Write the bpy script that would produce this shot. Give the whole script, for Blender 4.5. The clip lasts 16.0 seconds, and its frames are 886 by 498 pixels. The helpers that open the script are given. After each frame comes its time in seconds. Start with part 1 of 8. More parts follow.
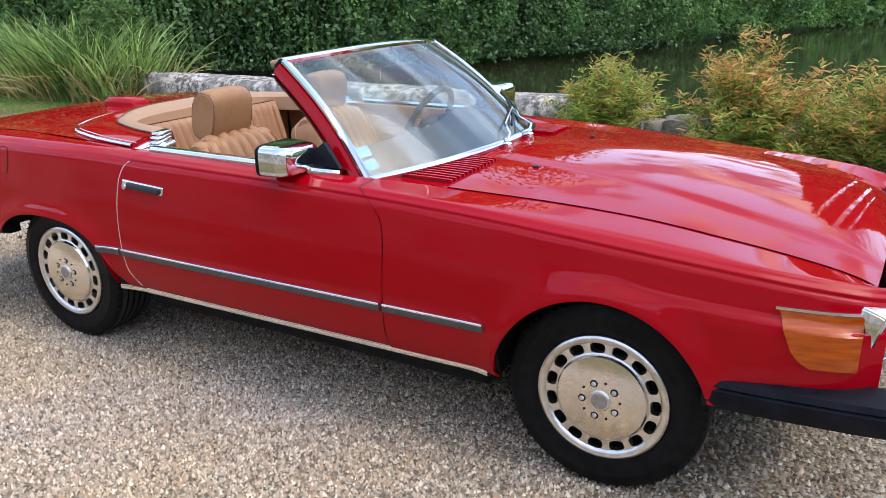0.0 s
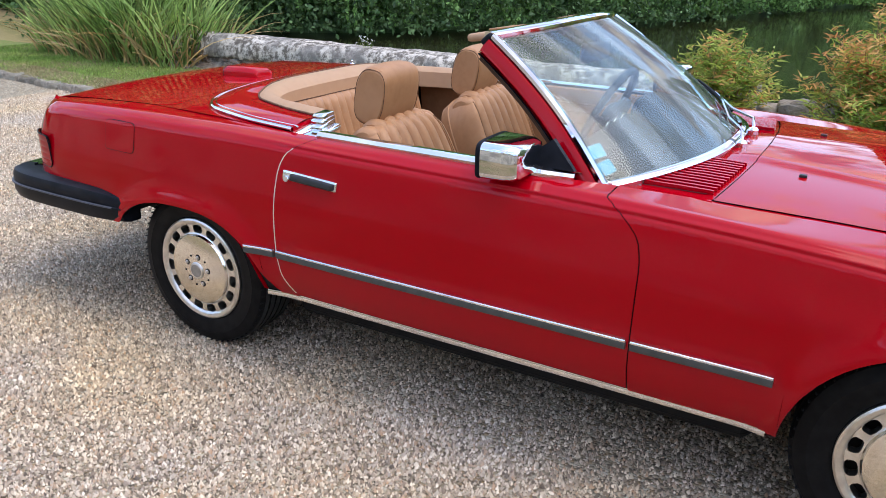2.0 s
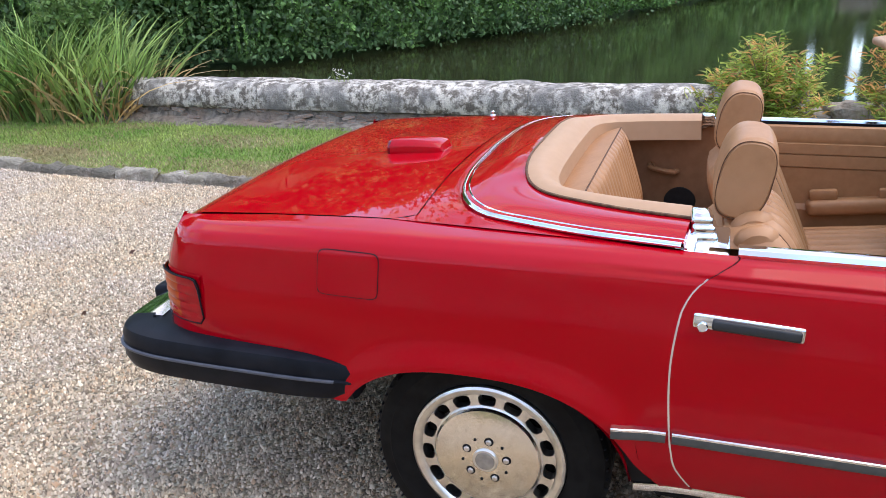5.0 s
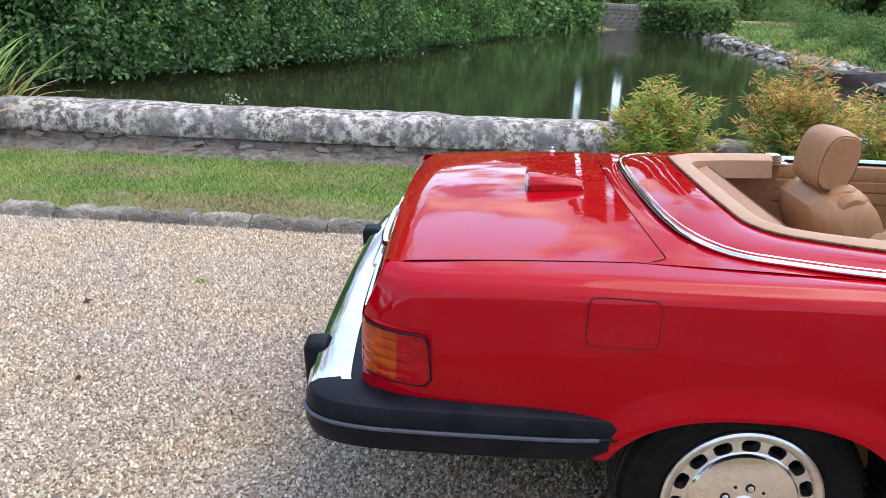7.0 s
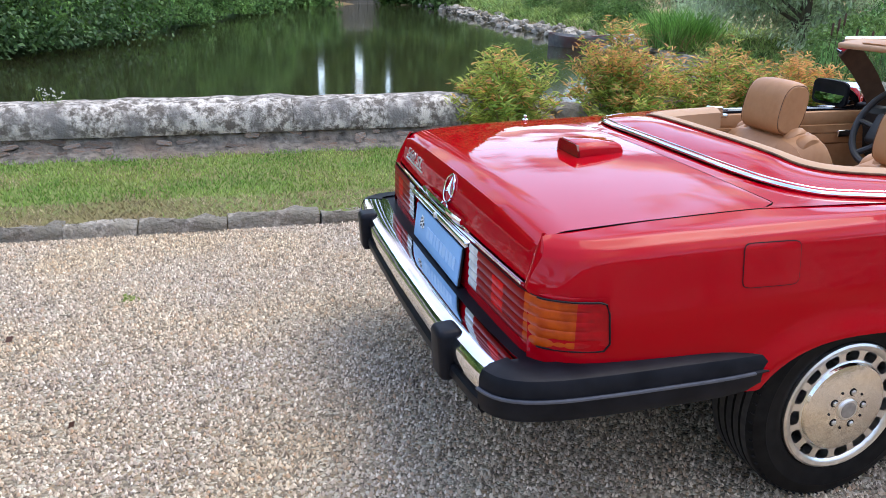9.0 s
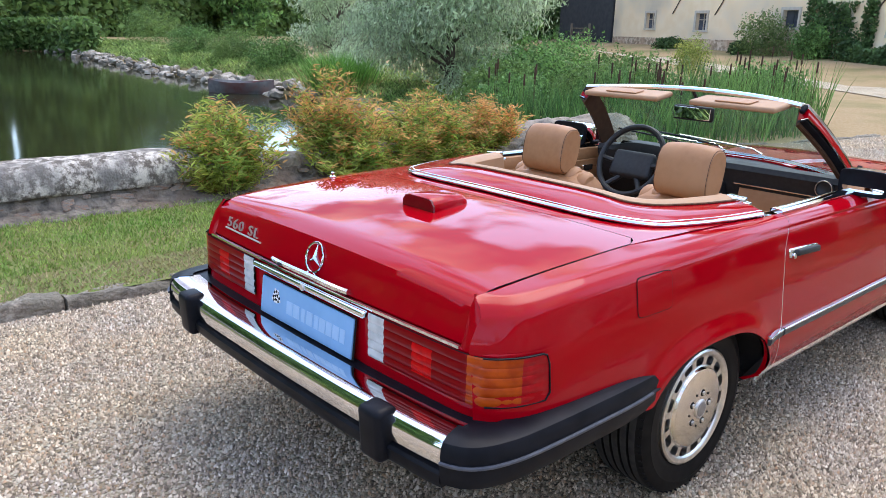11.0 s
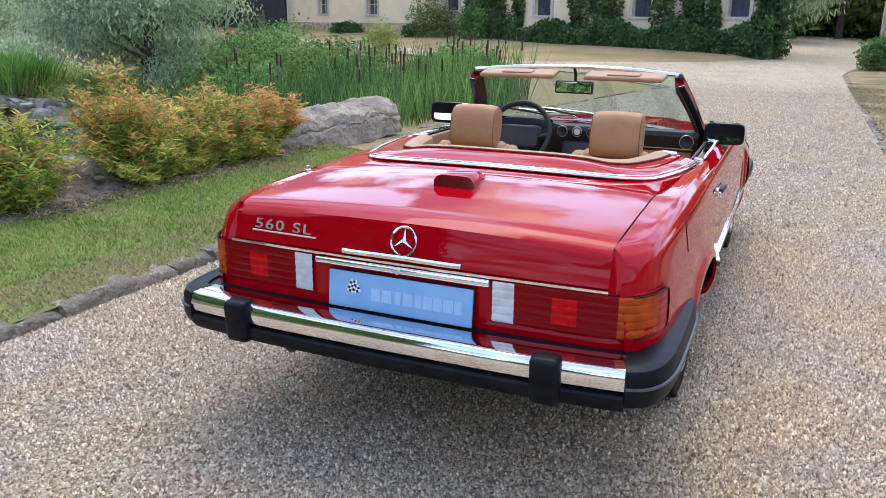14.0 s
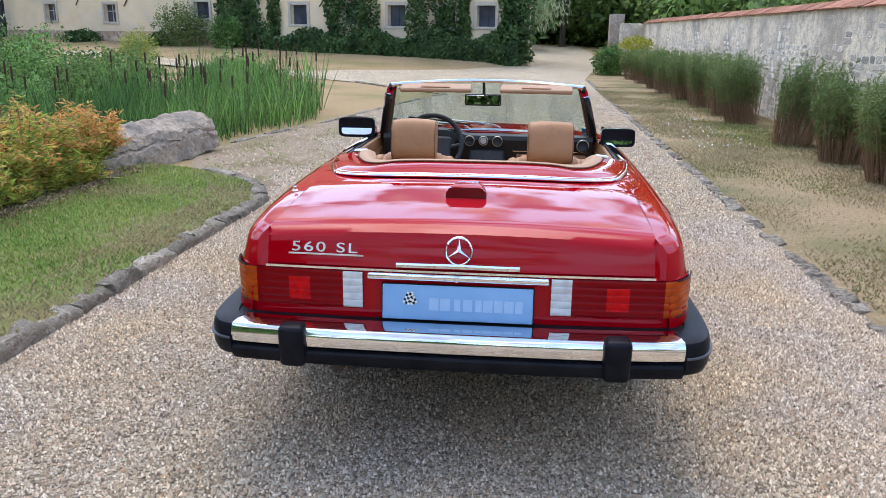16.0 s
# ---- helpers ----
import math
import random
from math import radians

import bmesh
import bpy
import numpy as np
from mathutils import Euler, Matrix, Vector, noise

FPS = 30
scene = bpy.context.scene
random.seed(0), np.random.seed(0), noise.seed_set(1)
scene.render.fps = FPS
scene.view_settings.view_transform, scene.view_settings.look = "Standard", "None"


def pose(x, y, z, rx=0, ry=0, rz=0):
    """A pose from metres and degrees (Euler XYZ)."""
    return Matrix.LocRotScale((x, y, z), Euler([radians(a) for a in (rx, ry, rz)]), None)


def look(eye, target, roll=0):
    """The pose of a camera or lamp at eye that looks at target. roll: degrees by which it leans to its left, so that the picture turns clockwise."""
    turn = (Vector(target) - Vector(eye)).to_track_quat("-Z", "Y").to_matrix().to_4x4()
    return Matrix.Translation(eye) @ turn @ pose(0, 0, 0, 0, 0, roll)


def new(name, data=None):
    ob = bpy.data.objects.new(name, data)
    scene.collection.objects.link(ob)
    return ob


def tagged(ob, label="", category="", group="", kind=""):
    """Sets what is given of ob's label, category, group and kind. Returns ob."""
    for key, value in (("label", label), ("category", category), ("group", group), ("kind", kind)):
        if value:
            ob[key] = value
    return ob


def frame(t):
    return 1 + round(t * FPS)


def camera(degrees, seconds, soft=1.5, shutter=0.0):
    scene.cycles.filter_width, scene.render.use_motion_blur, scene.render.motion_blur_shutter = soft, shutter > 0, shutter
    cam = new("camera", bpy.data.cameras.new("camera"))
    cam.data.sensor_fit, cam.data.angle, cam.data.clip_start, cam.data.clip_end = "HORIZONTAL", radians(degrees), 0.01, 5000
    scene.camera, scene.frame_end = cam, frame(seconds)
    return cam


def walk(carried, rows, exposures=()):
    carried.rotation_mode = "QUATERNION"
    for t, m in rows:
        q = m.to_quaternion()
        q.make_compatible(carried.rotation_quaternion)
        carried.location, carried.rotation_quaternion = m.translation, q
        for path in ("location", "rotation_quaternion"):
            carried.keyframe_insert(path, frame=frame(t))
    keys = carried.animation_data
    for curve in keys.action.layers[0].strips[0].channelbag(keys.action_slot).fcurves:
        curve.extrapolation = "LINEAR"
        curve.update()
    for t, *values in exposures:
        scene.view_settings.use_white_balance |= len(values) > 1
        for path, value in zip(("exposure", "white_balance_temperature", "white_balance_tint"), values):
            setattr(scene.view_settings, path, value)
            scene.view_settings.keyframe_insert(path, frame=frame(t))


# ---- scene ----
cam = camera(59.7, 16.0, soft=0.65)
PATH = [
    (0, (2.887, 3.028, 1.514), (1.224, 2.125, 0.867), -0.6),
    (0.5, (2.865, 2.759, 1.526), (1.208, 1.844, 0.881), -1.2),
    (1, (2.927, 2.52, 1.534), (1.259, 1.639, 0.87), -1.3),
    (1.5, (2.89, 2.331, 1.501), (1.241, 1.447, 0.793), -0.9),
    (2, (2.784, 2.181, 1.499), (1.159, 1.269, 0.774), 1.2),
    (2.5, (2.693, 1.941, 1.5), (1.076, 1.0, 0.792), 1.3),
    (3, (2.592, 1.626, 1.507), (0.95, 0.717, 0.813), 0.0),
    (3.5, (2.457, 1.367, 1.511), (0.811, 0.481, 0.8), -0.3),
    (4, (2.444, 1.101, 1.515), (0.766, 0.268, 0.817), -1.4),
    (4.5, (2.464, 0.789, 1.539), (0.72, 0.105, 0.839), -2.3),
    (5, (2.459, 0.469, 1.526), (0.69, -0.149, 0.828), -2.1),
    (5.2, (2.481, 0.352, 1.528), (0.701, -0.244, 0.838), -2.1),
    (7.3, (2.534, -0.861, 1.525), (0.642, -0.828, 0.878), 1.8),
    (7.5, (2.53, -0.95, 1.528), (0.647, -0.85, 0.864), 1.3),
    (8, (2.495, -1.208, 1.503), (0.622, -1.025, 0.824), 1.2),
    (8.5, (2.423, -1.477, 1.486), (0.561, -1.212, 0.806), 1.0),
    (9, (2.396, -1.713, 1.488), (0.592, -1.168, 0.82), 1.2),
    (9.5, (2.335, -1.867, 1.511), (0.62, -1.079, 0.849), 0.3),
    (10, (2.185, -1.967, 1.511), (0.54, -1.016, 0.885), 0.3),
    (10.2, (2.141, -2.021, 1.508), (0.538, -0.99, 0.904), 0.9),
    (12.3, (1.753, -2.686, 1.561), (0.649, -1.104, 1.035), 0.8),
    (12.5, (1.7, -2.769, 1.565), (0.652, -1.149, 1.038), 0.8),
    (13, (1.535, -2.884, 1.539), (0.587, -1.214, 0.982), 0.1),
    (13.5, (1.31, -2.987, 1.515), (0.399, -1.299, 0.947), -0.6),
    (14, (1.121, -3.156, 1.513), (0.34, -1.404, 0.948), 0.4),
    (14.5, (0.922, -3.314, 1.555), (0.343, -1.488, 0.979), 0.5),
    (15, (0.689, -3.383, 1.542), (0.201, -1.531, 0.964), -0.3),
    (15.5, (0.453, -3.447, 1.551), (0.085, -1.562, 0.995), 0.1),
    (16, (0.2, -3.579, 1.56), (0.016, -1.662, 1.018), 0.6),
]
walk(cam, [(t, look(eye, target, roll)) for t, eye, target, roll in PATH], exposures=[(0.0, 0.02), (3.5, 0.10), (5.0, 0.20), (10.0, 0.16), (12.5, 0.13), (16.0, 0.00)])

# ---- light ----
SUN_EL, SUN_AZ = 65.0, -16.0
world = bpy.data.worlds.new("sky")
scene.world = world
world.use_nodes = True
wn, wl = world.node_tree.nodes, world.node_tree.links
wn.clear()
w_out = wn.new("ShaderNodeOutputWorld")
w_sky = wn.new("ShaderNodeTexSky")
w_sky.sky_type, w_sky.sun_disc = "NISHITA", False
w_sky.sun_elevation, w_sky.sun_rotation = radians(SUN_EL), radians(SUN_AZ)
w_blue = wn.new("ShaderNodeBackground")
w_blue.inputs["Strength"].default_value = 0.60
w_cloud = wn.new("ShaderNodeBackground")
w_puff = wn.new("ShaderNodeTexNoise")
w_puff.inputs["Scale"].default_value, w_puff.inputs["Detail"].default_value = 3.2, 6
w_tone = wn.new("ShaderNodeValToRGB")
w_tone.color_ramp.elements[0].position, w_tone.color_ramp.elements[1].position = 0.44, 0.70
w_tone.color_ramp.elements[0].color, w_tone.color_ramp.elements[1].color = (0.31, 0.32, 0.47, 1), (1.06, 1.0, 0.91, 1)
wl.new(w_puff.outputs["Fac"], w_tone.inputs["Fac"])
wl.new(w_tone.outputs["Color"], w_cloud.inputs["Color"])
w_noise = wn.new("ShaderNodeTexNoise")
w_noise.inputs["Scale"].default_value = 2.2
w_noise.inputs["Detail"].default_value = 9
w_noise.inputs["Roughness"].default_value = 0.55
w_ramp = wn.new("ShaderNodeValToRGB")
w_ramp.color_ramp.elements[0].position, w_ramp.color_ramp.elements[1].position = 0.47, 0.56
w_mix = wn.new("ShaderNodeMixShader")
w_at, w_map = wn.new("ShaderNodeTexCoord"), wn.new("ShaderNodeMapping")
w_map.inputs["Location"].default_value = (5.1, 2.2, 0.6)
w_xyz, w_up, w_flat = wn.new("ShaderNodeSeparateXYZ"), wn.new("ShaderNodeMath"), wn.new("ShaderNodeVectorMath")
w_up.operation, w_flat.operation = "ADD", "DIVIDE"
w_up.inputs[1].default_value = 0.14
wl.new(w_at.outputs["Generated"], w_xyz.inputs[0])
wl.new(w_xyz.outputs["Z"], w_up.inputs[0])
# clouds are brighter overhead than near the horizon
w_deck = wn.new("ShaderNodeMath")
w_deck.operation, w_deck.use_clamp = "MULTIPLY_ADD", False
w_deck.inputs[1].default_value, w_deck.inputs[2].default_value = 2.5, 0.85
wl.new(w_xyz.outputs["Z"], w_deck.inputs[0])
wl.new(w_deck.outputs[0], w_cloud.inputs["Strength"])
wl.new(w_at.outputs["Generated"], w_flat.inputs[0])
wl.new(w_up.outputs[0], w_flat.inputs[1])
wl.new(w_flat.outputs["Vector"], w_map.inputs["Vector"])
wl.new(w_map.outputs["Vector"], w_noise.inputs["Vector"])
wl.new(w_map.outputs["Vector"], w_puff.inputs["Vector"])
wl.new(w_sky.outputs[0], w_blue.inputs["Color"])
wl.new(w_noise.outputs["Fac"], w_ramp.inputs["Fac"])
wl.new(w_ramp.outputs["Color"], w_mix.inputs["Fac"])
wl.new(w_blue.outputs[0], w_mix.inputs[1])
wl.new(w_cloud.outputs[0], w_mix.inputs[2])
wl.new(w_mix.outputs[0], w_out.inputs["Surface"])
sun = new("sun", bpy.data.lights.new("sun", "SUN"))
sun.data.energy, sun.data.angle, sun.data.color = 1.30, radians(40), (1.0, 0.91, 0.78)
sun_dir = Vector((math.sin(radians(SUN_AZ)) * math.cos(radians(SUN_EL)), math.cos(radians(SUN_AZ)) * math.cos(radians(SUN_EL)), math.sin(radians(SUN_EL))))
sun.matrix_world = look(sun_dir * 60, (0, 0, 0))

# ---- materials ----
def mat(name, col, rough=0.5, metal=0.0, spec=0.5, coat=0.0, col2=None, scale=20.0, detail=4.0, lo=0.35, hi=0.65, bump=0.0, bscale=None, bdist=0.01,
        col3=None, scale3=2.0, trans=0.0, rand=0.0, island=0.0, sheen=0.0, aniso=None):
    """A principled material: two colours mixed by fine noise, a third by coarse noise, random per object or per island, and bump."""
    m = bpy.data.materials.new(name)
    m.use_nodes = True
    n, l = m.node_tree.nodes, m.node_tree.links
    p = n["Principled BSDF"]
    p.inputs["Base Color"].default_value = (*col, 1)
    p.inputs["Roughness"].default_value = rough
    p.inputs["Metallic"].default_value = metal
    p.inputs["Specular IOR Level"].default_value = spec
    p.inputs["Coat Weight"].default_value = coat
    p.inputs["Coat Roughness"].default_value = 0.02
    p.inputs["Transmission Weight"].default_value = trans
    p.inputs["Sheen Weight"].default_value = sheen
    tc = n.new("ShaderNodeTexCoord")
    last = None
    if col2:
        no = n.new("ShaderNodeTexNoise")
        no.inputs["Scale"].default_value, no.inputs["Detail"].default_value = scale, detail
        no.inputs["Roughness"].default_value = 0.72 if detail > 11 else 0.5
        src = tc.outputs["Object"]
        if aniso:
            mp = n.new("ShaderNodeMapping")
            mp.inputs["Scale"].default_value = aniso
            l.new(src, mp.inputs["Vector"])
            src = mp.outputs["Vector"]
        l.new(src, no.inputs["Vector"])
        r = n.new("ShaderNodeValToRGB")
        r.color_ramp.elements[0].position, r.color_ramp.elements[1].position = lo, hi
        r.color_ramp.elements[0].color, r.color_ramp.elements[1].color = (*col, 1), (*col2, 1)
        l.new(no.outputs["Fac"], r.inputs["Fac"])
        last = r.outputs["Color"]
    if col3:
        no3 = n.new("ShaderNodeTexNoise")
        no3.inputs["Scale"].default_value, no3.inputs["Detail"].default_value = scale3, 5
        l.new(tc.outputs["Object"], no3.inputs["Vector"])
        r3 = n.new("ShaderNodeValToRGB")
        r3.color_ramp.elements[0].position, r3.color_ramp.elements[1].position = 0.45, 0.68
        l.new(no3.outputs["Fac"], r3.inputs["Fac"])
        mx = n.new("ShaderNodeMix")
        mx.data_type = "RGBA"
        l.new(r3.outputs["Color"], mx.inputs["Factor"])
        if last:
            l.new(last, mx.inputs[6])
        else:
            mx.inputs[6].default_value = (*col, 1)
        mx.inputs[7].default_value = (*col3, 1)
        last = mx.outputs[2]
    for amount, node, sock in ((rand, "ShaderNodeObjectInfo", "Random"), (island, "ShaderNodeNewGeometry", "Random Per Island")):
        if amount:
            oi = n.new(node)
            mr = n.new("ShaderNodeMapRange")
            mr.inputs["To Min"].default_value, mr.inputs["To Max"].default_value = 1 - amount, 1 + amount
            l.new(oi.outputs[sock], mr.inputs["Value"])
            hs = n.new("ShaderNodeHueSaturation")
            l.new(mr.outputs["Result"], hs.inputs["Value"])
            if last:
                l.new(last, hs.inputs["Color"])
            else:
                hs.inputs["Color"].default_value = (*col, 1)
            last = hs.outputs["Color"]
    if last:
        l.new(last, p.inputs["Base Color"])
    if bump:
        nb = n.new("ShaderNodeTexNoise")
        nb.inputs["Scale"].default_value, nb.inputs["Detail"].default_value = bscale or scale, 6
        l.new(tc.outputs["Object"], nb.inputs["Vector"])
        b = n.new("ShaderNodeBump")
        b.inputs["Strength"].default_value, b.inputs["Distance"].default_value = bump, bdist
        l.new(nb.outputs["Fac"], b.inputs["Height"])
        l.new(b.outputs["Normal"], p.inputs["Normal"])
    return m


def leaf_mat(name, col, col2, island=0.35, scale=1.5, thru=0.25):
    """A leaf: matt, with some light coming through."""
    m = mat(name, col, rough=0.55, spec=0.3, col2=col2, scale=scale, detail=3, island=island)
    n, l = m.node_tree.nodes, m.node_tree.links
    p = n["Principled BSDF"]
    tr = n.new("ShaderNodeBsdfTranslucent")
    mx = n.new("ShaderNodeMixShader")
    mx.inputs["Fac"].default_value = thru
    src = p.inputs["Base Color"].links[0].from_socket
    l.new(src, tr.inputs["Color"])
    l.new(p.outputs[0], mx.inputs[1])
    l.new(tr.outputs[0], mx.inputs[2])
    l.new(mx.outputs[0], n["Material Output"].inputs["Surface"])
    return m


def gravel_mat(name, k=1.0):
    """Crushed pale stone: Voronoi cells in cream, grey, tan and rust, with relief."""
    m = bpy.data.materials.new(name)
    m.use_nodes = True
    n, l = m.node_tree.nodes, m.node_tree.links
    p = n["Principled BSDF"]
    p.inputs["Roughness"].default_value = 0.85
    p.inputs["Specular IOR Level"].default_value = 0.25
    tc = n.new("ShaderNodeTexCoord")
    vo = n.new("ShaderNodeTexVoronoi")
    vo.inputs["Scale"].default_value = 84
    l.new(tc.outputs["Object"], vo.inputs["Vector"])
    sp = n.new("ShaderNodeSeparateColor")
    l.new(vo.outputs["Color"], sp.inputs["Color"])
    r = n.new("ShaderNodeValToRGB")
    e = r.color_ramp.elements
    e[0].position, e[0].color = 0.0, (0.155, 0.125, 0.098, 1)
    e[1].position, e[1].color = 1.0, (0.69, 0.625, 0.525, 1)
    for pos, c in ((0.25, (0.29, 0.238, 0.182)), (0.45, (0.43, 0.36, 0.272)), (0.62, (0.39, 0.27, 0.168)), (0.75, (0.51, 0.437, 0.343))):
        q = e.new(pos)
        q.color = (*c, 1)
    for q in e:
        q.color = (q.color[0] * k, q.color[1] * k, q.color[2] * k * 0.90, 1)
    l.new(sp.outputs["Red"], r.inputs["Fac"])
    no = n.new("ShaderNodeTexNoise")
    no.inputs["Scale"].default_value, no.inputs["Detail"].default_value = 0.8, 4
    l.new(tc.outputs["Object"], no.inputs["Vector"])
    mr = n.new("ShaderNodeMapRange")
    mr.inputs["From Min"].default_value, mr.inputs["From Max"].default_value = 0.3, 0.7
    mr.inputs["To Min"].default_value, mr.inputs["To Max"].default_value = 0.85, 1.1
    l.new(no.outputs["Fac"], mr.inputs["Value"])
    hs = n.new("ShaderNodeHueSaturation")
    l.new(mr.outputs["Result"], hs.inputs["Value"])
    l.new(r.outputs["Color"], hs.inputs["Color"])
    l.new(hs.outputs["Color"], p.inputs["Base Color"])
    b = n.new("ShaderNodeBump")
    b.inputs["Strength"].default_value, b.inputs["Distance"].default_value = 0.9, 0.008
    b.invert = True
    l.new(vo.outputs["Distance"], b.inputs["Height"])
    l.new(b.outputs["Normal"], p.inputs["Normal"])
    return m


def pebble_mat(name):
    m = bpy.data.materials.new(name)
    m.use_nodes = True
    n, l = m.node_tree.nodes, m.node_tree.links
    p = n["Principled BSDF"]
    p.inputs["Roughness"].default_value = 0.8
    p.inputs["Specular IOR Level"].default_value = 0.25
    g = n.new("ShaderNodeNewGeometry")
    r = n.new("ShaderNodeValToRGB")
    e = r.color_ramp.elements
    e[0].position, e[0].color = 0.0, (0.135, 0.11, 0.09, 1)
    e[1].position, e[1].color = 1.0, (0.84, 0.77, 0.66, 1)
    for pos, c in ((0.18, (0.32, 0.262, 0.21)), (0.40, (0.47, 0.395, 0.315)), (0.48, (0.47, 0.325, 0.22)), (0.56, (0.41, 0.365, 0.315)), (0.72, (0.56, 0.48, 0.385)), (0.88, (0.65, 0.575, 0.475))):
        q = e.new(pos)
        q.color = (*c, 1)
    for q in e:
        q.color = (q.color[0] * 1.04, q.color[1], q.color[2] * 0.93, 1)
    l.new(g.outputs["Random Per Island"], r.inputs["Fac"])
    # patches of yellower and greyer stone
    tc, no, tint, mx = (n.new(k) for k in ("ShaderNodeTexCoord", "ShaderNodeTexNoise", "ShaderNodeValToRGB", "ShaderNodeMixRGB"))
    no.inputs["Scale"].default_value, no.inputs["Detail"].default_value = 1.3, 5
    l.new(tc.outputs["Object"], no.inputs["Vector"])
    l.new(no.outputs["Fac"], tint.inputs["Fac"])
    q = tint.color_ramp.elements
    q[0].position, q[0].color = 0.34, (0.93, 0.95, 1.0, 1)
    q[1].position, q[1].color = 0.66, (1.06, 1.0, 0.86, 1)
    mx.blend_type = "MULTIPLY"
    mx.inputs["Fac"].default_value = 1.0
    l.new(r.outputs["Color"], mx.inputs["Color1"])
    l.new(tint.outputs["Color"], mx.inputs["Color2"])
    l.new(mx.outputs["Color"], p.inputs["Base Color"])
    return m


def glass_mat(name, tint=(1, 1, 1), rough=0.0, smear_glare=0.0):
    """Thin clear glass: see-through with a Fresnel gloss, and pale streaks up the pane that paint in wiper smears and
    stretched cloud reflections.
    """
    m = bpy.data.materials.new(name)
    m.use_nodes = True
    n, l = m.node_tree.nodes, m.node_tree.links
    n.remove(n["Principled BSDF"])
    tr, gl, fr, mx = (n.new(k) for k in ("ShaderNodeBsdfTransparent", "ShaderNodeBsdfGlossy", "ShaderNodeLayerWeight", "ShaderNodeMixShader"))
    pw, sc = n.new("ShaderNodeMath"), n.new("ShaderNodeMath")
    pw.operation, sc.operation = "POWER", "MULTIPLY_ADD"
    pw.inputs[1].default_value, sc.inputs[1].default_value, sc.inputs[2].default_value = 3.5, 0.60, 0.06
    tr.inputs["Color"].default_value = (*tint, 1)
    gl.inputs["Roughness"].default_value = rough
    fr.inputs["Blend"].default_value = 0.5
    l.new(fr.outputs["Facing"], pw.inputs[0])
    l.new(pw.outputs[0], sc.inputs[0])
    l.new(sc.outputs[0], mx.inputs["Fac"])
    l.new(tr.outputs[0], mx.inputs[1])
    l.new(gl.outputs[0], mx.inputs[2])
    # streaky pale layer: wiper smears plus cloud reflections painted as colour
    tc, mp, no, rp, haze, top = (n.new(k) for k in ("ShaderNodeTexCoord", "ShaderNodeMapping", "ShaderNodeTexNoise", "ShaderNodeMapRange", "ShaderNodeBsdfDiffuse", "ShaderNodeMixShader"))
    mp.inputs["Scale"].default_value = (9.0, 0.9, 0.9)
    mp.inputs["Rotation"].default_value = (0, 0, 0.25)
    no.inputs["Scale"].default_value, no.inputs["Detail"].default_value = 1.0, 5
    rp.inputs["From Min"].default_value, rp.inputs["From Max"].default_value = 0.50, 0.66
    rp.inputs["To Min"].default_value, rp.inputs["To Max"].default_value = smear_glare * 0.12, smear_glare
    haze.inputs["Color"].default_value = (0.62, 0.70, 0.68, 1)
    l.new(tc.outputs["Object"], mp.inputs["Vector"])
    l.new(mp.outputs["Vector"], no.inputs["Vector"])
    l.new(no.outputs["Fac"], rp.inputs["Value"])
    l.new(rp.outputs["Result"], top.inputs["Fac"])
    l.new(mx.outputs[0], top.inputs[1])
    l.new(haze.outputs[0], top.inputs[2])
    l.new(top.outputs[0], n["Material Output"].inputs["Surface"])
    return m


